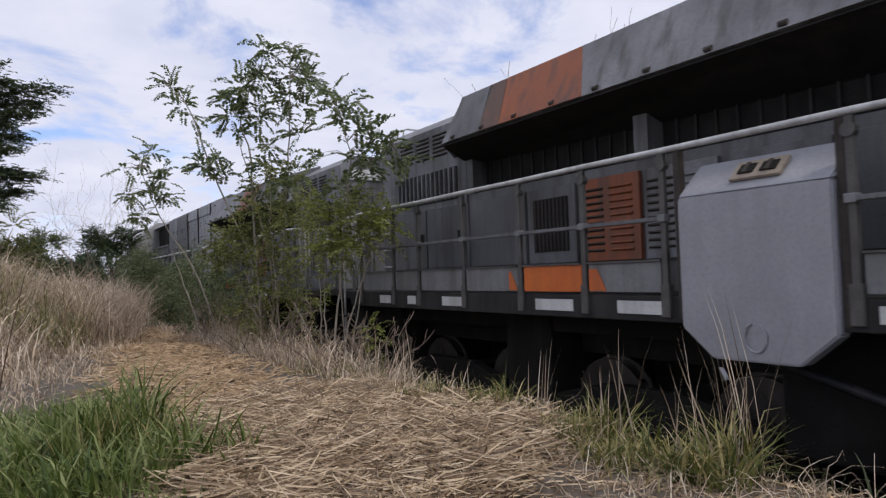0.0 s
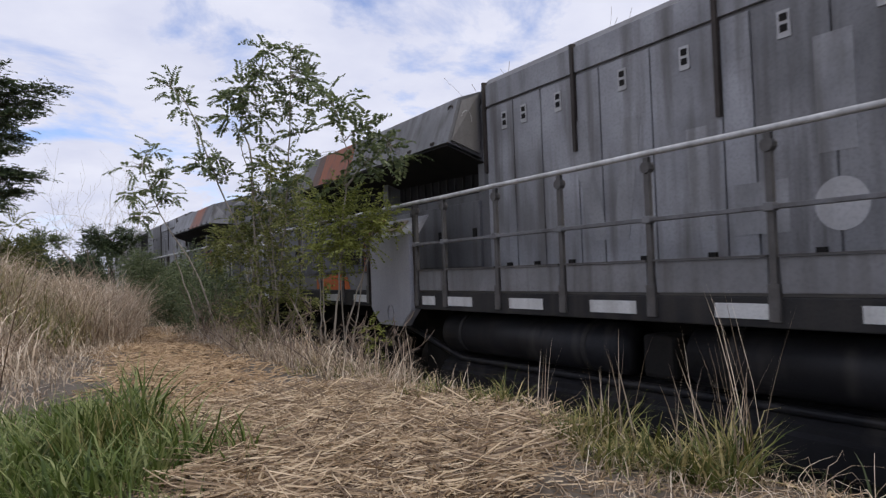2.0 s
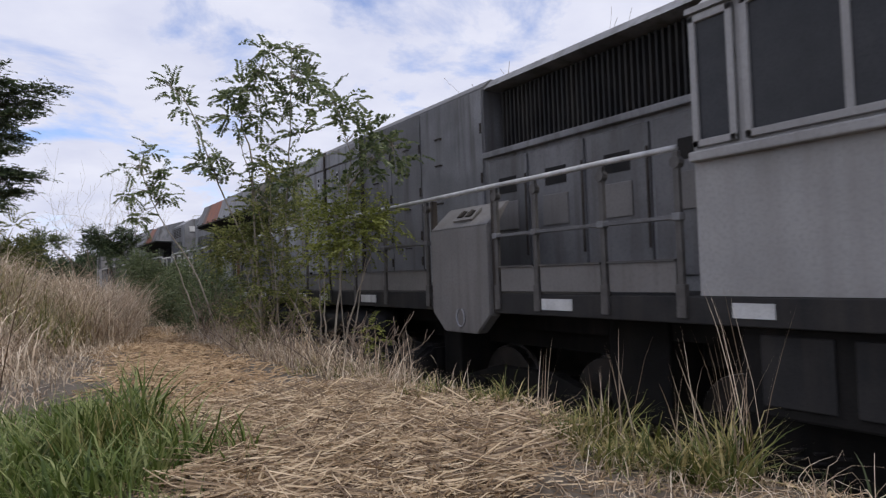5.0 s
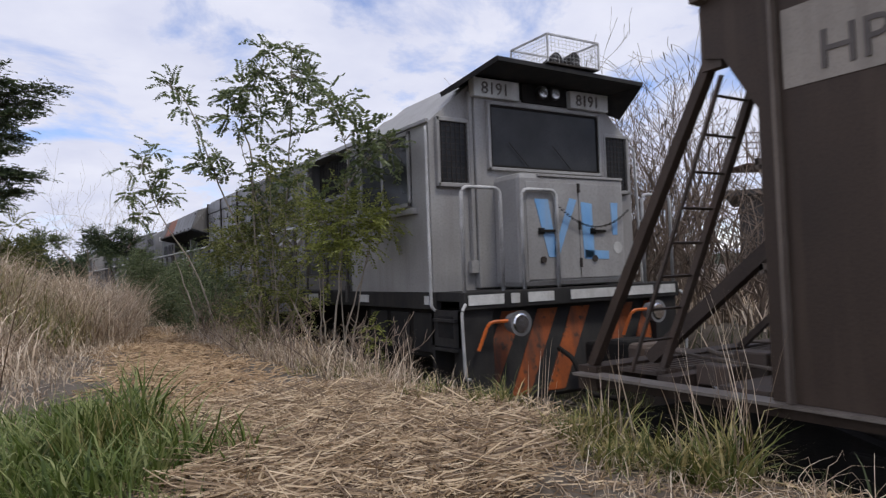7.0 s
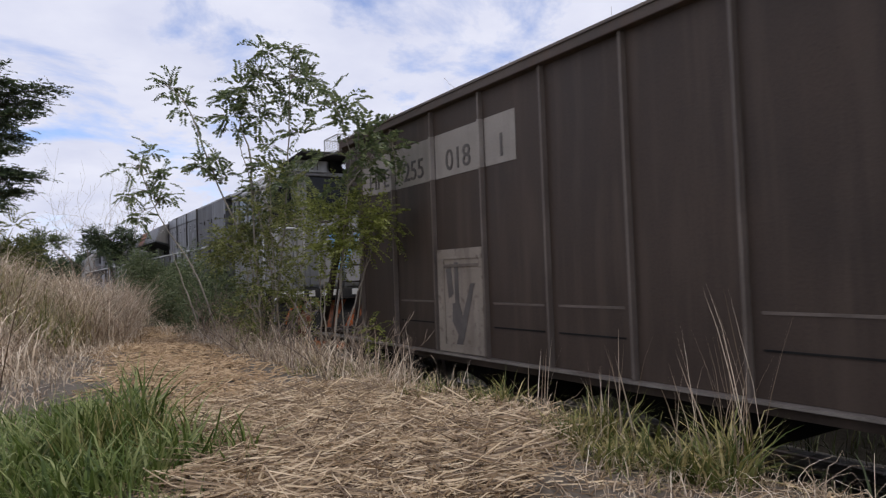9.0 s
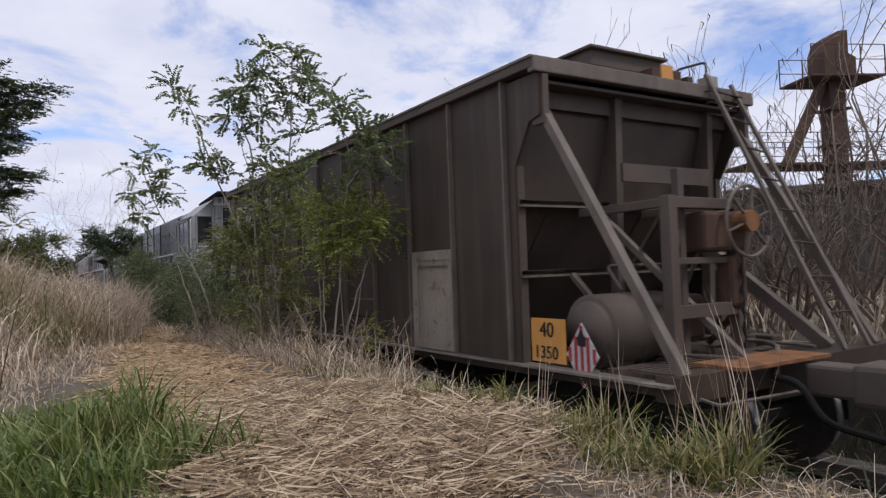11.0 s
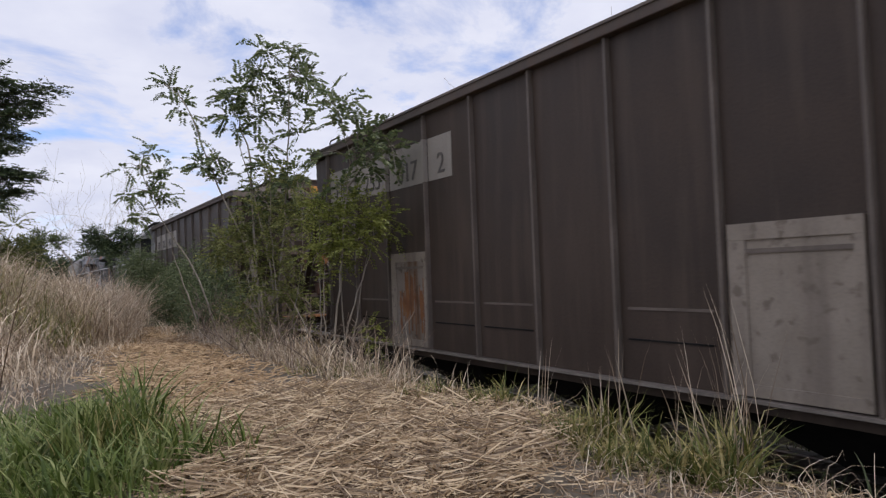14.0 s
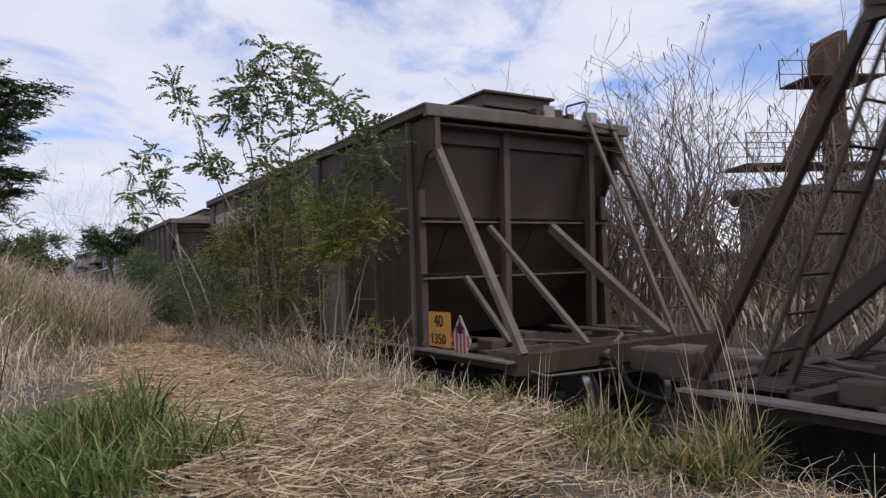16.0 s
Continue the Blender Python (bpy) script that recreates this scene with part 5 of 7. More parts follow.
engine, engine_sets = locomotive(-2.0)
lead = copy_thing(engine, pose(TRACK_X, 22.2, 0, 0, 0, 180))
lead["label"] = "weathered grey diesel locomotive leading, coupled back to back"
lead_sets = [o for o in lead.children_recursive if o.name.startswith("wheelset")]
wagon_a, sets_a = hopper(-21.475, ("HPE", "255", "018", "1"), ((2, "hatchgrey"), (8, "hatchgrey")), True, "brown hopper wagon with beige band and smeared pale hatch")
wagon_b, sets_b = hopper(-37.175, ("HPE", "255", "017", "2"), ((2, "rustpanel"), (7, "hatchgrey")), False, "brown hopper wagon with beige band and rusty hatch")
wagon_c, sets_c = hopper(-52.875, (), ((2, "hatchgrey"),), False, "brown hopper wagon following last in view")


# ---- ground ----
def bank(x, y):
    """Height of the ground beside and under the track."""
    z = 0.85 + 0.05 * noise.noise((x * 0.7, y * 0.7, 0.0)) + 0.02 * noise.noise((x * 3, y * 3, 2.0))
    left = min(max((-0.35 + 0.25 * (min(y, 16.0) - 7.0) - x) / 2.6, 0.0), 1.0) * min(max((y - 4.0) / 3.0, 0.0), 1.0)
    z += 0.9 * left * left * (3 - 2 * left)
    d = min(max((x - 2.85) / 1.05, 0.0), 1.0)
    z += (-0.28 - z) * d * d * (3 - 2 * d)
    if x > 7.3:
        r = min((x - 7.3) / 1.3, 1.0)
        z += (0.85 + 0.1 * noise.noise((x * 0.3, y * 0.3, 5.0)) - z) * r * r * (3 - 2 * r)
    return z


def ground_lines(near, far, fine, n):
    a = [near[0] + (near[1] - near[0]) * k / fine for k in range(fine + 1)]
    step = [1.22 ** k for k in range(1, n)]
    lo, hi = [near[0]], [near[1]]
    for s in step:
        lo.append(lo[-1] - s * 0.5)
        hi.append(hi[-1] + s * 0.5)
    lo.append(-far)
    hi.append(far)
    return sorted(set([v for v in lo if v >= -far] + a + [v for v in hi if v <= far]))


xs, ys = ground_lines((-6, 12), 2500, 110, 32), ground_lines((-6, 30), 2500, 140, 32)
verts = [(x, y, bank(x, y)) for y in ys for x in xs]
nx = len(xs)
faces = [(j * nx + i, j * nx + i + 1, (j + 1) * nx + i + 1, (j + 1) * nx + i) for j in range(len(ys) - 1) for i in range(nx - 1)]
gm = bpy.data.meshes.new("ground")
gm.from_pydata(verts, [], faces)
gm.materials.append(M["soil"])
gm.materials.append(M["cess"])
# faces along the track take the earth coloured with the train's shade
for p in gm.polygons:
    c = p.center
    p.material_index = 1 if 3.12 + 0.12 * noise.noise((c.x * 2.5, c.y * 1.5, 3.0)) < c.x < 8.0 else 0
gm.shade_smooth()
tagged(new("ground", gm), "dry brown trampled soil beside the railway", "ground", kind="structure")

# track: ballast, sleepers, rails
bm = prism(bmesh.new(), [(TRACK_X - 1.9, -0.3), (TRACK_X - 1.3, -0.17), (TRACK_X + 1.3, -0.17), (TRACK_X + 1.9, -0.3)], "y", -60, 160)
tagged(part("ballast", bm, M["ballast"]), "dark oily crushed stone track bed", "track bed", kind="structure")
track = new("railway_track")
track.location = (TRACK_X, 0, 0)
tagged(track, "narrow gauge steel rails on old wooden sleepers", "railway track")
for s in (-1, 1):
    rp = [(-0.055, -0.14), (0.055, -0.14), (0.055, -0.125), (0.012, -0.11), (0.012, -0.04), (0.033, -0.03), (0.033, -0.002), (-0.033, -0.002), (-0.033, -0.03), (-0.012, -0.04), (-0.012, -0.11), (-0.055, -0.125)]
    part("rail", prism(bmesh.new(), [(s * 0.565 + x, z) for x, z in rp], "y", -60, 160), M["steel"], track, "worn steel rail")
slm = None
for k in range(90):
    y = -20 + k * 0.6
    if slm is None:
        slm = part("sleeper", boxes((-1.0, 1.0, -0.11, 0.11, -0.26, -0.141), bev=0.01), M["tie"], track, at=(0, y, 0))
    else:
        part("sleeper", slm.data, None, track, at=(0, y, 0))

# ---- grass and straw ----
rng = np.random.default_rng(7)


def blades(name, pts, height, width, lean, material, label, category="grass", kind="stuff", bend=0.5, segs=3, seed=1, flat_dir=None):
    """Many tapered, bent blades as one mesh. pts: roots (n x 3)."""
    g = np.random.default_rng(seed)
    n = len(pts)
    h = height[0] + (height[1] - height[0]) * g.random(n) ** 1.3
    w = width * (0.6 + 0.8 * g.random(n))
    az = g.random(n) * 2 * math.pi if flat_dir is None else flat_dir + g.normal(0, 0.7, n)
    tilt = np.abs(g.normal(0, lean, n))
    face = az + math.pi / 2 + g.normal(0, 0.5, n)
    V = np.zeros((n, 2 * segs + 1, 3))
    pos = np.array(pts, float)
    cur = pos.copy()
    for k in range(segs + 1):
        f = k / segs
        ww = w * (1 - f ** 1.6) * 0.5
        side = np.stack([np.cos(face), np.sin(face), np.zeros(n)], 1) * ww[:, None]
        if k < segs:
            V[:, 2 * k] = cur - side
            V[:, 2 * k + 1] = cur + side
        else:
            V[:, 2 * k] = cur
        a = tilt + bend * (0.3 + g.random(n) * 0.7) * f * 1.6
        step = np.stack([np.sin(a) * np.cos(az), np.sin(a) * np.sin(az), np.cos(a)], 1) * (h / segs)[:, None]
        cur = cur + step
    idx = (np.arange(n) * (2 * segs + 1))[:, None]
    F = []
    for k in range(segs - 1):
        F += (idx + np.array([[2 * k, 2 * k + 1, 2 * k + 3, 2 * k + 2]])).tolist()
    F += (idx + np.array([[2 * segs - 2, 2 * segs - 1, 2 * segs]])).tolist()
    me = bpy.data.meshes.new(name)
    me.from_pydata(V.reshape(-1, 3).tolist(), [], F)
    me.materials.append(material)
    return tagged(new(name, me), label, category, kind=kind)


def scatter(n, x0, x1, y0, y1, keep=None, seed=1):
    g = np.random.default_rng(seed)
    out = []
    while len(out) < n:
        x, y = x0 + (x1 - x0) * g.random(), y0 + (y1 - y0) * g.random()
        if keep is None or g.random() < keep(x, y):
            out.append((x, y, bank(x, y) - 0.01))
    return out


def clump_pts(cx, cy, r, n, seed):
    g = np.random.default_rng(seed)
    a, d = g.random(n) * 2 * math.pi, r * np.sqrt(g.random(n)) * (0.5 + 0.5 * g.random(n))
    return [(cx + math.cos(t) * q, cy + math.sin(t) * q, bank(cx + math.cos(t) * q, cy + math.sin(t) * q) - 0.01) for t, q in zip(a, d)]


def straws(name, n, keep, region, label, seed, length=(0.12, 0.55), width=0.008, heap=0.05, mat="straw"):
    """Cut stalks lying on the ground in all directions, a few propped up."""
    g = np.random.default_rng(seed)
    P = np.array(scatter(n, *region, keep, seed))
    az = g.normal(-0.25, 0.95, n)
    L = length[0] + (length[1] - length[0]) * g.random(n) ** 1.5
    pitch = g.normal(0.0, 0.19, n)
    w = width * (0.5 + g.random(n))
    P[:, 2] += 0.012 + heap * g.random(n)
    d = np.stack([np.cos(az) * np.cos(pitch), np.sin(az) * np.cos(pitch), np.sin(pitch)], 1)
    s = np.stack([-np.sin(az), np.cos(az), g.normal(0, 0.4, n)], 1) * w[:, None] * 0.5
    up = np.array([[0, 0, 1.0]]) * w[:, None] * 0.6
    sag = np.stack([-np.sin(az), np.cos(az), np.zeros(n)], 1) * (g.normal(0, 0.15, n) * L)[:, None]
    V = np.zeros((n, 9, 3))
    for k, f in enumerate((-0.5, 0.0, 0.5)):
        c = P + d * (L * f)[:, None] + (sag if f == 0 else 0)
        V[:, 3 * k], V[:, 3 * k + 1], V[:, 3 * k + 2] = c - s, c + up, c + s
    base = (np.arange(n) * 9)[:, None]
    F = []
    for k in (0, 3):
        F += (base + np.array([[k, k + 1, k + 4, k + 3]])).tolist() + (base + np.array([[k + 1, k + 2, k + 5, k + 4]])).tolist()
    me = bpy.data.meshes.new(name)
    me.from_pydata(V.reshape(-1, 3).tolist(), [], F)
    me.materials.append(M[mat])
    return tagged(new(name, me), label, "straw", kind="stuff")


def path_x(y):
    return 1.25 + 0.07 * (y - 4)


def straw_keep(x, y):
    d = math.hypot((x - 1.75 - 0.12 * (y - 3.4)) / 0.88, (y - 3.4) / 2.1) + 0.35 * noise.noise((x * 2.2, y * 2.2, 4.0))
    k = 1.0 if d < 0.8 else max(0.0, 1.0 - (d - 0.8) * 2.2)
    return k * min(max((1.85 + (y - 2.4) * 1.3 - x) / 0.25, 0.0), 1.0)


straws("cut_straw", 17000, straw_keep, (0.3, 3.1, 1.2, 6.5), "pale golden cut straw lying on the ground", 3, (0.10, 0.55), 0.0062, 0.10)
straws("path_straw", 9000, lambda x, y: max(0.0, 1 - abs(x - path_x(y)) / 1.1), (0.0, 3.4, 4.0, 16.0), "trodden straw and chaff along the path", 4, (0.05, 0.28), 0.011, 0.015, "chaff")
straws("sparse_straw", 8000, None, (-0.6, 3.0, 1.0, 6.0), "scattered straw bits on bare soil", 5, (0.04, 0.2), 0.005, 0.01)
straws("stray_straw", 6500, lambda x, y: math.exp(-((x - 0.5) ** 2 + (y - 2.0) ** 2) / 16.0), (-6.0, 3.0, -6.0, 8.0), "stray straw bits thinning out over bare soil", 6, (0.04, 0.22), 0.005, 0.01)


def dry_keep(x, y):
    edge = -0.35 + 0.26 * (y - 7.0)
    edge = min(edge, 2.2)
    return min(max((edge - x) / 0.5, 0.0), 1.0)


blades("dry_grass_bank", scatter(17000, -4.5, 2.4, 6.0, 15.0, dry_keep, 11), (0.15, 0.66), 0.015, 1.0, M["drygrass"], "tangled pale dry grass on the bank", bend=1.6, segs=4, seed=12)
blades("matted_dry_grass", scatter(11000, -2.5, 1.9, 5.2, 13.5, lambda x, y: dry_keep(x - 0.55, y + 0.7), 27), (0.1, 0.36), 0.012, 1.2, M["drygrass"], "matted dry grass at the bank's foot", bend=1.5, seed=28)
blades("tall_dry_grass", scatter(4200, -6.0, 2.3, 12.0, 19.0, lambda x, y: dry_keep(x + 0.5, y), 13), (0.35, 1.15), 0.016, 0.85, M["yellowgrass"], "tall yellow dry grass", bend=2.4, segs=4, seed=14)
blades("upper_bank_grass", scatter(4600, -2.5, 2.5, 12.3, 16.5, lambda x, y: dry_keep(x - 0.3, y), 63), (0.95, 1.6), 0.014, 0.4, M["drygrass"], "tall bleached grass along the top of the bank", bend=1.7, segs=6, seed=64)
blades("upper_bank_green", scatter(1100, -2.0, 1.4, 12.0, 15.0, dry_keep, 65), (0.8, 1.3), 0.014, 0.35, M["mixgrass"], "yellow-green blades along the top of the bank", bend=1.3, segs=5, seed=66)
blades("bleached_reeds", scatter(1500, 0.6, 2.4, 13.2, 16.5, lambda x, y: dry_keep(x - 0.4, y), 67), (1.15, 1.75), 0.014, 0.3, M["drygrass"], "bleached reeds where the bank meets the path", bend=1.5, segs=6, seed=68)
blades("reed_grass", scatter(900, -0.6, 2.3, 8.6, 14.5, lambda x, y: dry_keep(x, y) * (1.0 if noise.noise((x * 1.3, y * 1.3, 7.0)) > -0.05 else 0.15), 57), (0.55, 1.05), 0.017, 0.35, M["drygrass"], "coarse pale reed stalks standing out of the bank grass", bend=1.5, segs=6, seed=58)
blades("bank_green_blades", scatter(3200, -2.0, 1.9, 11.0, 15.5, dry_keep, 59), (0.45, 0.95), 0.016, 0.5, M["mixgrass"], "half-green blades among the bank grass", bend=1.1, segs=4, seed=60)
blades("dry_grass_verge", scatter(7500, 2.2, 3.7, 4.4, 15.0, lambda x, y: min(max((x - 2.45 + 0.03 * (y - 4)) / 0.5, 0), 1), 15), (0.1, 0.4), 0.009, 0.9, M["drygrass"], "dry grass along the track edge", bend=1.2, seed=16)
blades("dry_brush", scatter(3600, 2.3, 3.7, 5.0, 12.5, lambda x, y: math.exp(-((y - 8.3) / 2.6) ** 2) * min(max((x - 2.35) / 0.4, 0), 1), 29), (0.2, 0.75), 0.0095, 1.0, M["drygrass"], "tangled brown dry brush round the saplings' feet", bend=1.9, segs=5, seed=30)
blades("slope_weeds", scatter(4200, 2.9, 3.95, 1.3, 12.0, None, 25), (0.06, 0.26), 0.011, 0.6, M["darkgrass"], "dark green weeds on the slope down to the track", bend=0.9, seed=26)
blades("mixed_verge_grass", scatter(900, 2.3, 3.0, 1.9, 7.0, lambda x, y: min(max((x - 2.3) / 0.35, 0), 1), 17), (0.06, 0.30), 0.010, 0.7, M["mixgrass"], "short half-green grass along the track edge", bend=0.9, seed=18)
blades("stubble", scatter(3500, -6.0, 2.9, -6.0, 3.0, lambda x, y: 0.15 + max(0.0, noise.noise((x * 0.8, y * 0.8, 9.0))), 71), (0.03, 0.12), 0.006, 0.7, M["drygrass"], "short dry stubble on the trampled soil", bend=0.9, seed=72)
blades("short_green_grass", scatter(2600, -0.6, 1.0, 3.2, 6.5, lambda x, y: 1.0 if x < 0.6 else 0.4, 19), (0.05, 0.22), 0.010, 0.5, M["greengrass"], "short green grass", bend=0.7, seed=20)
blades("far_field_grass", scatter(20000, 7.9, 24.0, 1.0, 45.0, None, 21), (0.3, 0.95), 0.026, 0.5, M["drygrass"], "dry brown field grass behind the track", bend=0.9, seed=22)
blades("far_side_weeds", scatter(7000, 6.95, 8.4, -2.0, 40.0, None, 45), (0.15, 0.55), 0.014, 0.5, M["darkgrass"], "dark weeds along the far side of the track", bend=0.8, seed=46)
blades("far_bank_grass", scatter(9000, -12.0, 2.6, 17.0, 45.0, None, 23), (0.5, 1.1), 0.02, 0.35, M["yellowgrass"], "yellow grass further along the bank", bend=0.8, seed=24)


blades("bank_top_grass", scatter(4200, 0.3, 2.7, 12.3, 18.5, lambda x, y: min(max((0.133 * y - x) / 0.3, 0.0), 1.0) * min(max((x - 0.03 * y) / 0.3, 0.0), 1.0), 47), (0.7, 1.3), 0.015, 0.75, M["drygrass"], "tall pale grass where the path narrows", bend=2.0, seed=48)
blades("brown_brush", scatter(800, 2.45, 3.5, 7.0, 14.0, lambda x, y: min(max((x - 2.5) / 0.3, 0), 1), 49), (0.3, 0.95), 0.0085, 0.7, M["drybrush"], "tall dead stems among the saplings", bend=0.8, seed=50)


blades("curled_dry_grass", scatter(2600, 1.9, 2.95, 1.4, 6.0, lambda x, y: 0.2 + 0.8 * min(max((x - 2.1) / 0.4, 0.0), 1.0), 55), (0.12, 0.36), 0.0055, 1.1, M["drygrass"], "curled pale dry grass along the track edge", bend=2.2, segs=5, seed=56)


def tuft(cx, cy, r, n, h, mat, label, seed, width=0.010, lean=0.3, bend=0.7):
    return blades("grass_tuft", clump_pts(cx, cy, r, n, seed), h, width, lean, M[mat], label, "grass tuft", "", bend, 4, seed)


tuft(0.42, 4.75, 0.45, 453, (0.22, 0.66), "greengrass", "lush green grass tuft with broad blades", 31, 0.019, 0.47, 1.1)
tuft(0.12, 4.35, 0.42, 340, (0.2, 0.52), "greengrass", "green grass tuft beside the straw", 32, 0.018, 0.55, 1.1)
tuft(0.62, 3.95, 0.36, 267, (0.18, 0.46), "greengrass", "small green grass tuft at the straw's edge", 33, 0.016, 0.57, 1.1)
tuft(0.88, 3.75, 0.24, 121, (0.12, 0.38), "greengrass", "small green grass tuft at the straw's edge", 34, 0.014, 0.65, 1.1)
tuft(0.35, 3.7, 0.3, 162, (0.15, 0.4), "greengrass", "small green grass tuft at the straw's edge", 40, 0.014, 0.65, 1.1)
tuft(-0.25, 5.2, 0.45, 243, (0.15, 0.42), "greengrass", "green grass tuft on the bank's foot", 35, 0.014, 0.60, 1.1)
tuft(0.15, 3.75, 0.35, 210, (0.15, 0.42), "greengrass", "small green grass tuft at the straw's edge", 42, 0.016, 0.65, 1.1)
tuft(-0.15, 4.2, 0.4, 210, (0.15, 0.45), "greengrass", "green grass tuft beside the straw", 43, 0.016, 0.60, 1.1)
tuft(-0.35, 6.3, 0.2, 16, (1.3, 1.9), "straw", "tall dry seed stalks on the bank", 44, 0.007, 0.25, 0.5)
tuft(0.45, 4.4, 0.55, 320, (0.2, 0.5), "mixgrass", "pale blades mixed into the green tuft", 41, 0.010, 0.55)
tuft(2.72, 2.08, 0.24, 345, (0.15, 0.48), "mixgrass", "half-dry grass tuft at the track edge", 36, 0.0121, 0.55, 1.2)
tuft(2.72, 2.95, 0.30, 390, (0.12, 0.42), "mixgrass", "half-dry grass tuft at the track edge", 37, 0.0121, 0.7, 1.2)
tuft(2.62, 2.5, 0.28, 299, (0.1, 0.36), "mixgrass", "low grass tuft at the track edge", 38, 0.0121, 0.8, 1.2)
tuft(2.8, 3.9, 0.25, 229, (0.15, 0.42), "mixgrass", "half-dry grass tuft at the track edge", 39, 0.0121, 0.8, 1.2)
tuft(2.62, 4.55, 0.26, 190, (0.12, 0.38), "mixgrass", "half-dry grass tuft at the straw's edge", 68, 0.010, 0.7, 1.3)
tuft(2.55, 5.25, 0.28, 190, (0.14, 0.42), "drygrass", "curled pale grass tuft at the straw's edge", 69, 0.008, 0.8, 1.8)
tuft(2.75, 3.45, 0.24, 170, (0.12, 0.36), "drygrass", "curled pale grass tuft at the straw's edge", 70, 0.008, 0.8, 1.8)
for k, (cx, cy, n, h) in enumerate(((2.88, 2.02, 24, 1.0), (2.80, 2.75, 12, 0.7), (2.78, 2.2, 10, 0.75), (2.85, 3.5, 8, 0.6), (2.7, 5.0, 20, 0.7), (2.75, 5.8, 30, 0.7))):
    tuft(cx, cy, 0.16, n, (h * 0.55, h), "drygrass", "thin pale dry seed stalks", 50 + k, 0.0075, 0.14, 0.25)


# ---- saplings, bushes and trees ----
def frond(V, F, at, out, length, pairs, leaf, g, droop=0.4):
    """A pinnate leaf: a thin stalk with pairs of small pointed leaflets."""
    out = out.normalized()
    side = out.cross(Vector((0, 0, 1)))
    side = side.normalized() if side.length > 0.05 else Vector((1, 0, 0))
    up = side.cross(out)
    p = Vector(at)
    for k in range(pairs):
        f = (k + 1) / pairs
        d = (out - Vector((0, 0, droop * f))).normalized()
        p = p + d * (length / pairs)
        for s in (-1, 1):
            tip = (side * s + d * 0.55 + up * g.uniform(-0.35, 0.25)).normalized() * leaf * g.uniform(0.75, 1.15) * (1 - 0.35 * abs(f - 0.45))
            wv = (d + up * g.uniform(-1.6, 1.6)).normalized() * leaf * 0.25
            i = len(V)
            V += [p, p + tip * 0.5 - wv, p + tip, p + tip * 0.5 + wv]
            F.append((i, i + 1, i + 2, i + 3))


def crown_mesh(name, clusters, mat, g, parent, label="", length=(0.2, 0.34), pairs=6, leaf=0.085, droop=0.5, spread=(0.15, 0.95)):
    """clusters: centre, radius, number of fronds."""
    V, F = [], []
    for c, r, n in clusters:
        c = Vector(c)
        for _ in range(n if leaf > 0.06 else int(n * 1.3)):
            d = Vector((g.gauss(0, 1), g.gauss(0, 1), g.gauss(0.15, 0.8)))
            d.normalize()
            at = c + d * r * g.uniform(*spread)
            frond(V, F, at, d + Vector((g.uniform(-0.4, 0.4), g.uniform(-0.4, 0.4), g.uniform(0.0, 0.4))), g.uniform(*length), pairs, leaf, g, droop)
    me = bpy.data.meshes.new(name)
    me.from_pydata([tuple(v) for v in V], [], F)
    me.materials.append(M[mat])
    return part(name, me, None, parent, label)


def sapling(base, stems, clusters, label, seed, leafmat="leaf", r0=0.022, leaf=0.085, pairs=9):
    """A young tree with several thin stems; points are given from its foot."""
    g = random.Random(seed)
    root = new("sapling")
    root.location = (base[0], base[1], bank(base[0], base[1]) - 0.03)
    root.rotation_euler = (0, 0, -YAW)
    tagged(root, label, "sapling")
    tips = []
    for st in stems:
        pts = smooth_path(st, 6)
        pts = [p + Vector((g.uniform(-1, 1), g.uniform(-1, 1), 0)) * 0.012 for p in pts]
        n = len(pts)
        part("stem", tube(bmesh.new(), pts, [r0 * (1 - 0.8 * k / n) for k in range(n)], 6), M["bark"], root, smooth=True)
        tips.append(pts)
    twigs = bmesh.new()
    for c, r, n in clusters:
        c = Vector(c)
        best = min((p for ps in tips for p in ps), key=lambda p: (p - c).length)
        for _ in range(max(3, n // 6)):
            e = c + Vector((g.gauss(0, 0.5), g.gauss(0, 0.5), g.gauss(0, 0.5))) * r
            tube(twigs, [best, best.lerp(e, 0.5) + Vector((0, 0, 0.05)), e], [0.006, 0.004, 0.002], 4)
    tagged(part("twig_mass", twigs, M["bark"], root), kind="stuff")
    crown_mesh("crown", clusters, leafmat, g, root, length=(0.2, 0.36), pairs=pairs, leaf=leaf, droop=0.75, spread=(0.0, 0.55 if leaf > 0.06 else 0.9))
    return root


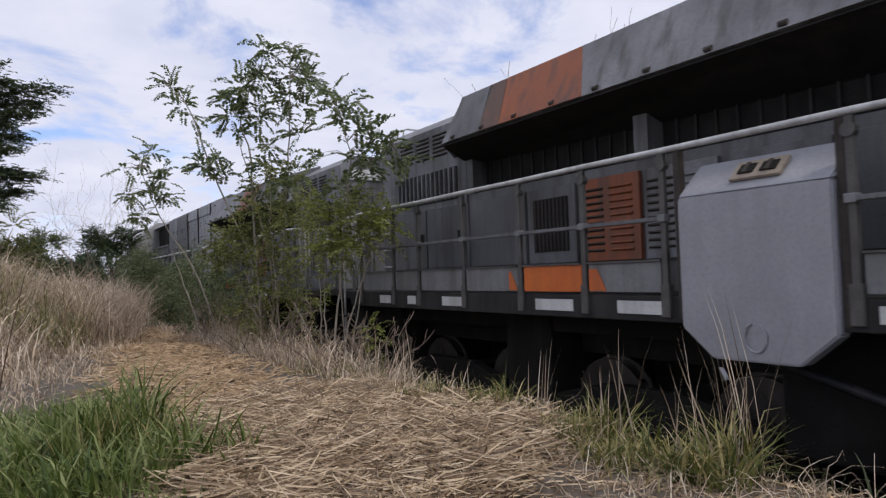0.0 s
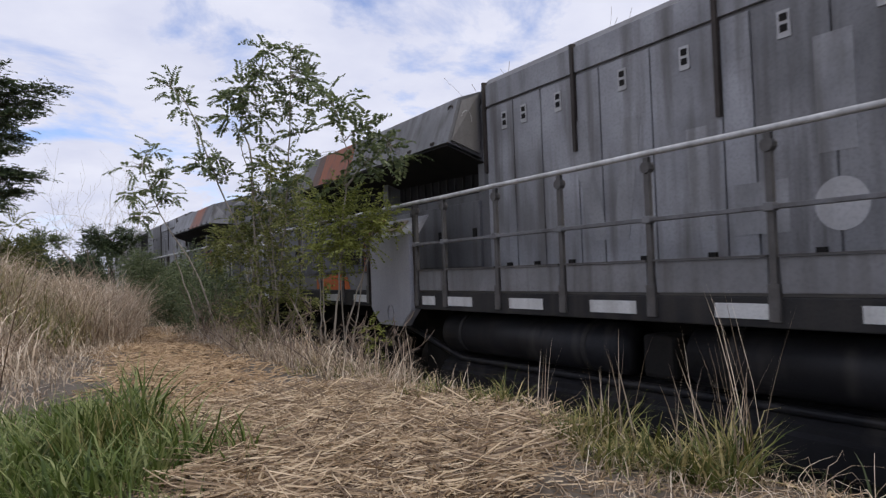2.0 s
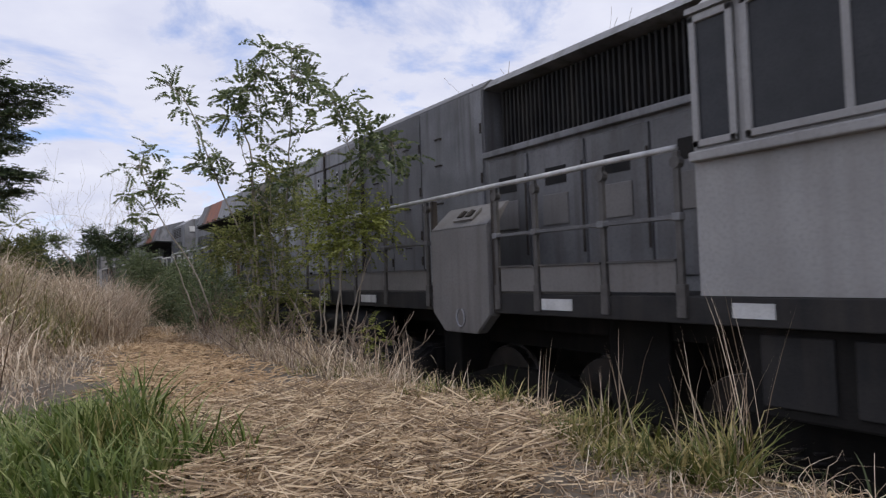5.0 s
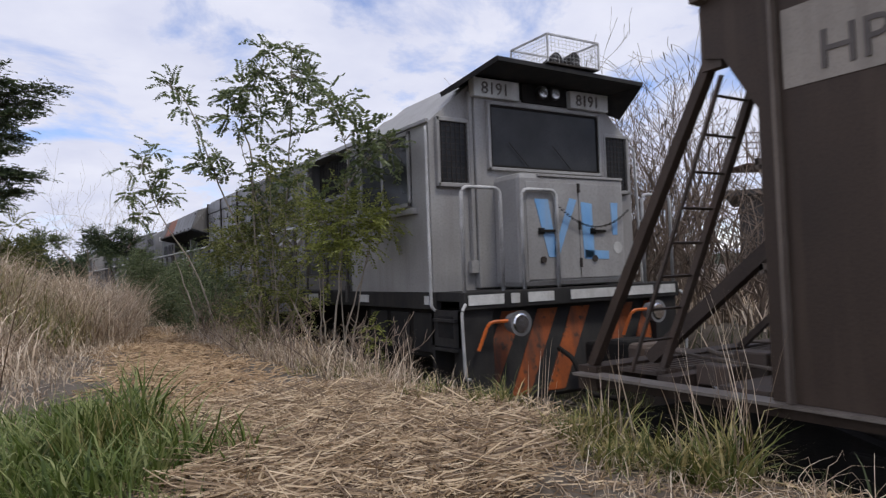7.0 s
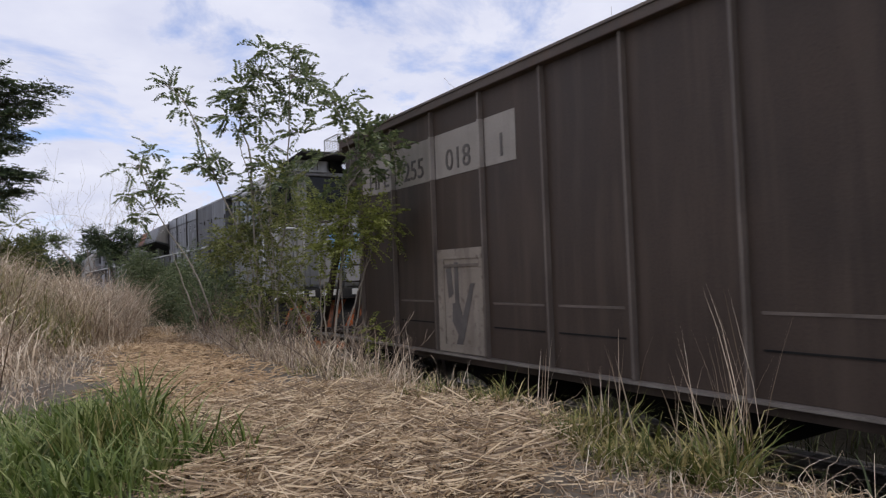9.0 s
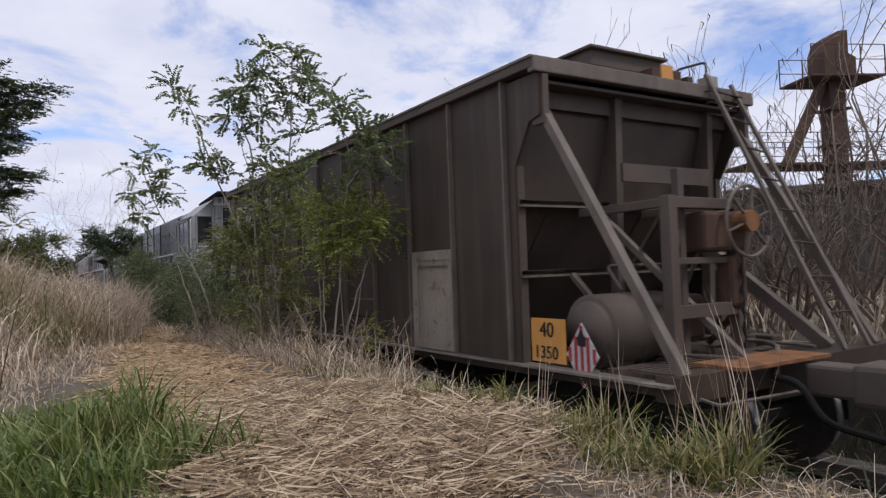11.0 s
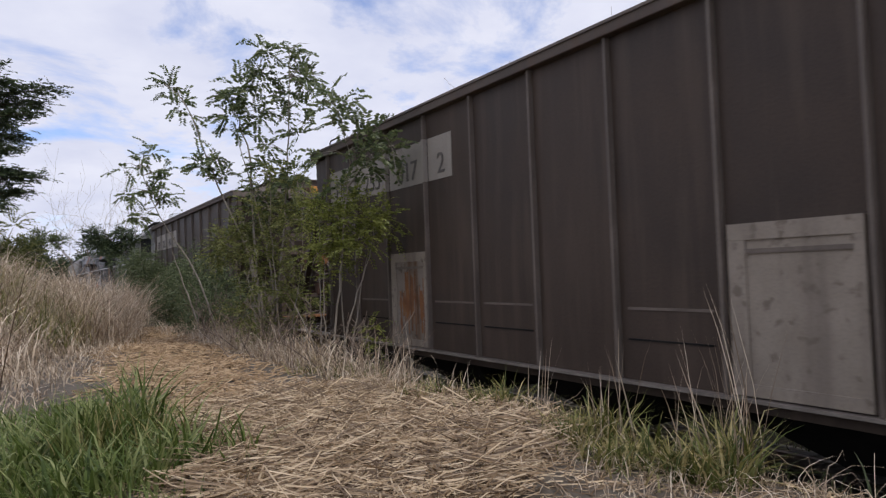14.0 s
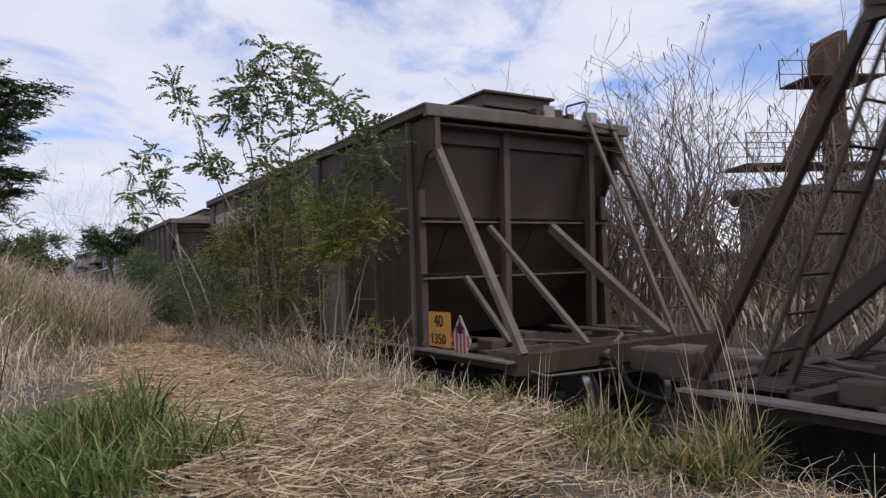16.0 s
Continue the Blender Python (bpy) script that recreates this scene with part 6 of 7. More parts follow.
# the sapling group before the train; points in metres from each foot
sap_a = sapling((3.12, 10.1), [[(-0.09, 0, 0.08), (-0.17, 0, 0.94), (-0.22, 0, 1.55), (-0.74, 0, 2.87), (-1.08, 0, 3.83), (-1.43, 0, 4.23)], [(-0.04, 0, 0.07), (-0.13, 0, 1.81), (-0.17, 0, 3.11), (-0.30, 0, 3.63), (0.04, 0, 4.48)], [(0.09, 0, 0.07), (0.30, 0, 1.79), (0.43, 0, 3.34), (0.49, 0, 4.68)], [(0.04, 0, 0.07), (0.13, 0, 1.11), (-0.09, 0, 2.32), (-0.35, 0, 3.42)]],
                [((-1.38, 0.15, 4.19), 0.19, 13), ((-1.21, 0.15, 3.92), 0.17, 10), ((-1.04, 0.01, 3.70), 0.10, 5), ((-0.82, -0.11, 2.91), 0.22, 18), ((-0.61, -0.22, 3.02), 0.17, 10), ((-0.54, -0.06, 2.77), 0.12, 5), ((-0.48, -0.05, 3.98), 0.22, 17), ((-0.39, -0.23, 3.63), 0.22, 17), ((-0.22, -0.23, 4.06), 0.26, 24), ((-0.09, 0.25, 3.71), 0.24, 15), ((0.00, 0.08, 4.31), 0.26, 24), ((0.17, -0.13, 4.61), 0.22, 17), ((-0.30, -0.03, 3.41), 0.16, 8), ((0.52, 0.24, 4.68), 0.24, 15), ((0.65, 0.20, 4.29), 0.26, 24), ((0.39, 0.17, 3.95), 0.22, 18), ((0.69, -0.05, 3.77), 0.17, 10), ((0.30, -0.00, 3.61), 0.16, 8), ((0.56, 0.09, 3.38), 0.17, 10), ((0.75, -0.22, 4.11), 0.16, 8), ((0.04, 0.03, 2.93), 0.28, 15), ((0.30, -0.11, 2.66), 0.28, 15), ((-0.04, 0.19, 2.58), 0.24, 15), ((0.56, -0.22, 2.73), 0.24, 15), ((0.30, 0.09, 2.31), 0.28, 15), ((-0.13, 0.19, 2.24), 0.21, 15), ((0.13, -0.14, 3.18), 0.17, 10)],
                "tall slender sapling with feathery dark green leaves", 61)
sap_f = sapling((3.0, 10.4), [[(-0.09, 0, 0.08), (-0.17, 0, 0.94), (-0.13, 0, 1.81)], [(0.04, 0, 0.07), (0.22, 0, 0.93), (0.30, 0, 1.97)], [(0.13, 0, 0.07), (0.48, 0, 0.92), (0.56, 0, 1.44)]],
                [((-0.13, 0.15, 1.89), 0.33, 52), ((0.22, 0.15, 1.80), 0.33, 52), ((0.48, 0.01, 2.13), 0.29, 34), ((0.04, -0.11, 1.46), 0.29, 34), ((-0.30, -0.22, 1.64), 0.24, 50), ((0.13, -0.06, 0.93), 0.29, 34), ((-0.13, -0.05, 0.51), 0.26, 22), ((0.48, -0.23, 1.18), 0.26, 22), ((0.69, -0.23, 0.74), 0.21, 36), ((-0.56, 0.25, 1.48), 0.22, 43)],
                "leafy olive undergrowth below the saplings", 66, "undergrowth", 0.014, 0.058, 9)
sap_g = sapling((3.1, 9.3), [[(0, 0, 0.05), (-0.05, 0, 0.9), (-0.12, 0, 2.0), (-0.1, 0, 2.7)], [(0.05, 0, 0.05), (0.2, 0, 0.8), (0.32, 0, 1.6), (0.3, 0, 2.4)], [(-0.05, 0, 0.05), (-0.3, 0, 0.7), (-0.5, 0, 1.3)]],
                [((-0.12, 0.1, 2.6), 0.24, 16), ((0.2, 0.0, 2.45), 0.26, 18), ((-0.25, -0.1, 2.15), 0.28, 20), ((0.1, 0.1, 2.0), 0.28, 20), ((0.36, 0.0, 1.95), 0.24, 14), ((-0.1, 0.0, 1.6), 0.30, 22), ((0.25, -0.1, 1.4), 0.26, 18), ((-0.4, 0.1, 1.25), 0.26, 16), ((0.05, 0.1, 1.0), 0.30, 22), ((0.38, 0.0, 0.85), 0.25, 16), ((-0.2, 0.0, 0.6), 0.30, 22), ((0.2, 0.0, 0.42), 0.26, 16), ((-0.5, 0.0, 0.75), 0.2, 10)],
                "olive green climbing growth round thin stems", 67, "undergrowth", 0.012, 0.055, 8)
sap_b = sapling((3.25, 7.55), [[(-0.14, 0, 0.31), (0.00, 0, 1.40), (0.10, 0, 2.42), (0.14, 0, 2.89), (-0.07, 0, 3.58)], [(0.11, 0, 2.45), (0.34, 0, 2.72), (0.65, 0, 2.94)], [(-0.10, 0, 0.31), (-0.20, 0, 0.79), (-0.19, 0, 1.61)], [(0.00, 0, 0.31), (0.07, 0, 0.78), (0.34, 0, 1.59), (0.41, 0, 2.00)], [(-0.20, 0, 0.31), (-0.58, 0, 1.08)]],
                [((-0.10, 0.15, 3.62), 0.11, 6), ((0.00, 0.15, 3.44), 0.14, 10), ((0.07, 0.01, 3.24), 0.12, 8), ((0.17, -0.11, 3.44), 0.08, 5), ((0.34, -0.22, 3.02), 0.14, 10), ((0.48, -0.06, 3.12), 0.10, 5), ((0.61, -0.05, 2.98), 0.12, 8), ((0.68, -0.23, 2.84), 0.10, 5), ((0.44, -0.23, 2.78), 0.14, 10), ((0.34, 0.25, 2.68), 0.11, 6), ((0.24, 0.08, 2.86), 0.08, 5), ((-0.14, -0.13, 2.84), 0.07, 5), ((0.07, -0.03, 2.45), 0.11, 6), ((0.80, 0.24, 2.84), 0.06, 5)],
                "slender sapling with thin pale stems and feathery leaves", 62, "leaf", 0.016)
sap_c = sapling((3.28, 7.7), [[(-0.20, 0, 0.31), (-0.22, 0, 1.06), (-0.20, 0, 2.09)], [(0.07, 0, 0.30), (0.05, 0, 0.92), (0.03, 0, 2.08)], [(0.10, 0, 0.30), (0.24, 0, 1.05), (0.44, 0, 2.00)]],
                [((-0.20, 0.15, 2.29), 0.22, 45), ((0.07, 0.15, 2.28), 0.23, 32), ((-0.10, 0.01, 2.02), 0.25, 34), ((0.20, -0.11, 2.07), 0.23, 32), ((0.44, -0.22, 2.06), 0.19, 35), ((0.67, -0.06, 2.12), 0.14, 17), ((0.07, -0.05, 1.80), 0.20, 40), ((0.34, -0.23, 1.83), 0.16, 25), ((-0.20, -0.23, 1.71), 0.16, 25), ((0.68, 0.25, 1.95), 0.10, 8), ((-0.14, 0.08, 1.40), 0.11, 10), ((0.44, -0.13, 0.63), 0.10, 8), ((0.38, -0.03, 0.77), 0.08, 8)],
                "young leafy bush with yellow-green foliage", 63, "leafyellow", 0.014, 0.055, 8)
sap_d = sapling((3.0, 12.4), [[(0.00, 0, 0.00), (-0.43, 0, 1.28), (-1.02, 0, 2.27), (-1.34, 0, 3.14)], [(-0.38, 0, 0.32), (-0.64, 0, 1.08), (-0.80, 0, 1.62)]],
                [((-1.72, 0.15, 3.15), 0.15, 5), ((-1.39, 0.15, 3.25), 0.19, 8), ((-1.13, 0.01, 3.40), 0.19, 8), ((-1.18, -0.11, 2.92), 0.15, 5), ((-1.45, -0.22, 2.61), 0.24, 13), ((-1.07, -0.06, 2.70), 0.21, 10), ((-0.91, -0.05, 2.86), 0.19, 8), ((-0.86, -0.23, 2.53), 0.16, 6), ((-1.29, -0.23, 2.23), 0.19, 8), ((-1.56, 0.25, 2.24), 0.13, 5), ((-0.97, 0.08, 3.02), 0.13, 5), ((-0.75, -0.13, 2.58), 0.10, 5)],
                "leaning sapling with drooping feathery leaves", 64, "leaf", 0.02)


def bush(base, size, n, mat, label, seed, leaf=0.06):
    g = random.Random(seed)
    root = new("bush")
    root.location = (base[0], base[1], bank(*base) - 0.03)
    tagged(root, label, "bush")
    cl = []
    for k in range(n):
        a, rr = g.uniform(0, 6.28), g.random() ** 0.5
        e = Vector((math.cos(a) * rr * size[0], math.sin(a) * rr * size[1], size[2] * g.uniform(0.15, 1.0) * (1 - 0.45 * rr * rr)))
        part("stem", tube(bmesh.new(), smooth_path([(0, 0, 0), (e.x * 0.4, e.y * 0.4, e.z * 0.6), e], 3), [0.025 - 0.003 * i for i in range(7)], 5), M["bark"], root)
        cl.append((e, 0.36 * g.uniform(0.6, 1.35), 62))
    crown_mesh("crown", cl, mat, g, root, leaf=leaf, pairs=7, length=(0.22, 0.42), droop=0.7)
    return root


bush((3.3, 15.8), (0.5, 1.3, 2.3), 22, "hedge", "dense grey-green bush beside the track", 71, 0.062)
bush((3.4, 19.6), (0.4, 1.6, 2.3), 24, "hedge", "dense grey-green bush beside the track", 72, 0.07)
bush((3.2, 13.4), (0.45, 0.8, 1.7), 18, "hedge", "grey-green bush beside the track", 73, 0.055)
bush((2.75, 18.6), (0.45, 0.6, 1.75), 18, "hedge", "grey-green bush where the path ends", 75, 0.06)
bush((3.45, 25.0), (0.4, 2.5, 2.6), 24, "hedge", "dense grey-green bush beside the track", 74, 0.085)


def tree(base, height, spread, n, mat, label, seed, leaf=0.12, bias=(0, 0), clump=26, low=0.3, name="tree"):
    g = random.Random(seed)
    root = new(name)
    root.location = (base[0], base[1], bank(*base) - 0.05)
    tagged(root, label, "tree")
    bm = bmesh.new()
    tp = smooth_path([(0, 0, 0), (0.1, 0, height * 0.35), (-0.1, 0.1, height * 0.7), (0, 0, height * 0.97)], 5)
    tube(bm, tp, [0.035 * height * (1 - 0.85 * k / len(tp)) * 0.7 for k in range(len(tp))], 9)
    part("trunk", bm, M["darkbark"], root, smooth=True)
    limbs, cl = bmesh.new(), []
    for k in range(n):
        f = low + (1 - low) * k / n
        p = tp[min(int(f * len(tp)), len(tp) - 1)]
        a = g.uniform(0, 6.28)
        L = spread * (1.05 - 0.65 * abs(f - 0.5)) * g.uniform(0.55, 1.1)
        e = p + Vector((math.cos(a) * L + bias[0] * L, math.sin(a) * L + bias[1] * L, L * g.uniform(-0.05, 0.35)))
        tube(limbs, smooth_path([p, p.lerp(e, 0.5) + Vector((0, 0, 0.12 * L)), e], 3), [0.05 * spread * 0.5 * (1 - 0.13 * i) for i in range(7)], 5)
        for q in (0.5, 0.72, 0.9, 1.05):
            c = p.lerp(e, q) + Vector((g.gauss(0, 0.1), g.gauss(0, 0.1), g.gauss(0, 0.06))) * spread
            cl.append((c, spread * 0.13 * g.uniform(0.7, 1.4), clump))
    tagged(part("limb_mass", limbs, M["darkbark"], root), kind="stuff")
    crown_mesh("crown", cl, mat, g, root, leaf=leaf, pairs=5, length=(leaf * 2.2, leaf * 4), droop=0.35)
    return root


def layered_tree(base, height, boughs, label, seed):
    """A dark tree whose level boughs carry flat pads of foliage; boughs: tip x, tip height, tip depth from the foot."""
    g = random.Random(seed)
    root = new("tree")
    root.location = (base[0], base[1], bank(*base) - 0.05)
    root.rotation_euler = (0, 0, -YAW)
    tagged(root, label, "tree")
    tp = smooth_path([(0, 0, 0), (0.08, 0, height * 0.35), (-0.05, 0.05, height * 0.7), (0, 0, height)], 5)
    part("trunk", tube(bmesh.new(), tp, [0.16 * (1 - 0.85 * k / len(tp)) for k in range(len(tp))], 9), M["darkbark"], root, smooth=True)
    V, F = [], []
    for x, z, y in boughs:
        tip = Vector((x, y, z))
        foot = Vector((0, 0, z - 0.12 * abs(x) - 0.1))
        line = smooth_path([foot, foot.lerp(tip, 0.5) + Vector((0, 0, 0.10)), tip], 5)
        part("bough", tube(bmesh.new(), line, [0.05 * (1 - 0.085 * k) for k in range(len(line))], 6), M["darkbark"], root, smooth=True)
        out = (tip - foot).normalized()
        for k in range(2, len(line)):
            f = k / (len(line) - 1)
            for _ in range(int(46 * (1.3 - 0.6 * f))):
                wide = 0.62 * (1.1 - 0.75 * f)
                at = line[k] + Vector((g.gauss(0, 0.16), g.gauss(0, wide), g.gauss(0.02, 0.055)))
                d = out * g.uniform(0.3, 1.2) + Vector((g.uniform(-0.5, 0.5), g.uniform(-0.9, 0.9), g.uniform(-0.15, 0.3)))
                frond(V, F, at, d, g.uniform(0.16, 0.32), 6, 0.075, g, 0.45)
    me = bpy.data.meshes.new("crown")
    me.from_pydata([tuple(v) for v in V], [], F)
    me.materials.append(M["leafdark"])
    part("crown", me, None, root)
    return root


layered_tree((-1.52, 20.85), 6.4, [(2.55, 5.10, 0.1), (2.2, 4.42, -0.3), (1.9, 4.85, 0.5), (1.55, 5.25, -0.2), (2.05, 2.92, 0.2), (1.75, 3.55, -0.4), (1.6, 2.55, 0.3), (1.35, 4.0, 0.6), (1.5, 2.15, -0.5), (1.25, 3.1, 0.4),
                                  (-1.8, 4.9, 0.4), (-2.1, 3.6, -0.3), (-1.5, 2.5, 0.2), (0.3, 4.6, 1.6), (-0.3, 3.4, -1.7), (0.4, 5.6, -1.0), (-0.9, 5.7, 0.7), (0.9, 5.8, 0.1)],
             "dark green tree with level layered boughs on the bank", 81)
bush((-0.55, 21.6), (0.75, 0.8, 2.1), 22, "undergrowth", "olive green bush behind the bank grass", 82, 0.08)
tree((0.45, 23.2), 2.0, 0.62, 11, "hedge", "thin dusty tree behind the bank grass", 83, 0.085, (0.35, 0), 12, 0.5)
tree((3.1, 29.9), 3.2, 1.15, 15, "leafdark", "small dark spreading tree further along the track", 84, 0.10, (0, 0), 15, 0.66)
for k in range(7):
    tree((-9.0 + 4.2 * k, 120.0 + 9 * (k % 3)), 4.6 + 0.8 * (k % 2), 3.2, 16, "leafdark", "low distant hedge tree on the horizon", 130 + k, 0.5, (0, 0), 16, 0.15)


def bare_shrub(base, height, n, label, seed, spread=0.35, pods=True):
    """A leafless shrub: forked stems and many thin twigs, a few hanging pods."""
    g = random.Random(seed)
    root = new("bare_shrub")
    root.location = (base[0], base[1], bank(*base) - 0.03)
    tagged(root, label, "shrub")
    bm, pd = bmesh.new(), bmesh.new()

    def grow(p, d, L, r, depth):
        k = 4
        pts, rad = [p], [r]
        q = p
        for i in range(k):
            d = (d + Vector((g.gauss(0, 0.17), g.gauss(0, 0.17), g.gauss(0.04, 0.08)))).normalized()
            q = q + d * L / k
            pts.append(q)
            rad.append(max(r * (1 - 0.5 * (i + 1) / k), 0.0035))
            if depth > 0 and i > 0 and g.random() < 0.85:
                dd = (d + Vector((g.gauss(0, 0.6), g.gauss(0, 0.6), g.gauss(0.1, 0.3)))).normalized()
                grow(q, dd, L * g.uniform(0.4, 0.7), rad[-1] * 0.75, depth - 1)
        tube(bm, pts, rad, 4)
        if pods and depth == 0 and g.random() < 0.2:
            tube(pd, [q, q + Vector((g.gauss(0, 0.02), g.gauss(0, 0.02), -0.05)), q + Vector((g.gauss(0, 0.03), g.gauss(0, 0.03), -0.14))], [0.005, 0.011, 0.004], 4)
    for _ in range(n):
        d = Vector((g.gauss(0, spread), g.gauss(0, spread), 1)).normalized()
        grow(Vector((g.gauss(0, 0.25), g.gauss(0, 0.25), 0)), d, height * g.uniform(0.55, 1.0), 0.026 if height > 1 else 0.009, 3 if height > 1 else 2)
    tagged(part("branch_mass", bm, M["twig"], root), kind="stuff")
    if pods:
        tagged(part("pod_mass", pd, M["darkbark"], root, "hanging dry seed pods"), kind="stuff")
    return root


for k, (x, y, h, n, sp) in enumerate(((10.4, 7.6, 3.3, 4, 0.14), (9.8, 6.2, 3.3, 4, 0.16), (9.6, 5.0, 3.4, 5, 0.18), (9.9, 3.9, 3.6, 5, 0.18), (11.2, 6.6, 3.7, 5, 0.18), (10.4, 8.7, 2.2, 13, 0.25), (11.0, 4.6, 3.8, 5, 0.2),
                                      (9.3, 5.6, 1.8, 13, 0.5), (9.4, 4.3, 2.0, 13, 0.5), (9.8, 6.9, 1.7, 13, 0.5), (10.2, 5.4, 2.3, 13, 0.45), (9.6, 3.2, 2.1, 13, 0.5), (10.8, 8.0, 1.6, 13, 0.5), (9.9, 9.6, 2.9, 13, 0.22), (10.4, 10.6, 3.0, 13, 0.22), (9.3, 10.4, 2.6, 13, 0.25), (10.2, 11.8, 3.0, 13, 0.25), (9.5, 9.2, 2.2, 13, 0.3), (9.0, 8.6, 1.8, 13, 0.35), (11.4, 12.6, 3.4, 14, 0.25), (10.9, 8.4, 3.6, 12, 0.15), (9.0, 11.8, 2.0, 13, 0.3), (9.7, 8.6, 2.9, 12, 0.2), (9.3, 7.8, 2.6, 12, 0.22), (11.2, 11.6, 2.6, 12, 0.25), (10.6, 9.2, 3.2, 8, 0.15), (12.5, 10.5, 2.0, 10, 0.3), (14.0, 13.5, 2.2, 10, 0.3))):
    bare_shrub((x, y), h, n, "leafless grey-brown shrub with dry pods behind the track" if h > 3 else "low tangled leafless brush behind the track", 90 + k, sp)
for k, (x, y, h) in enumerate(((2.75, 6.6, 0.55), (2.85, 7.6, 0.6), (2.75, 8.8, 0.6), (2.9, 10.8, 0.7), (2.8, 12.2, 0.8), (2.9, 5.9, 0.45))):
    bare_shrub((x, y), h, 7, "low pale dead twigs beside the track", 120 + k, 0.9, False)
for k, (x, y) in enumerate(((3.4, 40.0), (6.0, 46.0))):
    bare_shrub((x, y), 5.5, 9, "leafless pale tree far along the track", 110 + k, 0.4, False)


# ---- rusty loading tower and its building behind the track ----
def loading_tower():
    root = new("loading_tower")
    root.location = (21.5, 11.3, 0.7)
    root.rotation_euler = (0, 0, radians(-25))
    tagged(root, "rusty bucket elevator tower with railed platforms behind bare shrubs", "elevator tower")
    part("shaft", boxes((-0.27, 0.27, -0.26, 0.26, 0, 6.9), bev=0.03), M["darkrust"], root, "dark rusty elevator shaft")
    for z in (1.4, 2.6, 3.6, 4.6, 5.7):
        part("flange", boxes((-0.39, 0.39, -0.35, 0.35, z, z + 0.06)), M["darkrust"], root)
    bm = prism(bmesh.new(), [(-0.45, 0), (-0.45, 0.6), (-0.3, 0.95), (0.0, 1.12), (0.28, 1.15), (0.28, 0.55), (0.5, 0.45), (0.5, 0)], "y", -0.36, 0.36)
    for v in bm.verts:
        v.co.x, v.co.y, v.co.z = v.co.x * 1.1, v.co.y * 1.1, v.co.z * 1.2 + 6.75
    part("head", bm, M["darkrust"], root, "rounded rusty elevator head")
    part("spout", cyl(bmesh.new(), (-0.35, 0, 6.5), (-1.9, -0.3, 3.9), 0.17, n=12), M["darkrust"], root, "slanting rusty spout")
    for z, w in ((6.6, 1.2), (3.95, 3.4)):
        pl = part("platform", boxes((-w, w, -0.8, 0.8, z, z + 0.06)), M["darkrust"], root, "thin rusty railed platform")
        for x in (-w, -w / 3, w / 3, w):
            for y in (-0.78, 0.78):
                part("rail_post", beam(bmesh.new(), (x, y, z), (x, y, z + 0.95), 0.028, 0.028, (1, 0, 0)), M["darkrust"], pl)
        for zz in (0.5, 0.95):
            for y in (-0.78, 0.78):
                part("rail", beam(bmesh.new(), (-w, y, z + zz), (w, y, z + zz), 0.022, 0.022), M["darkrust"], pl)
    return root


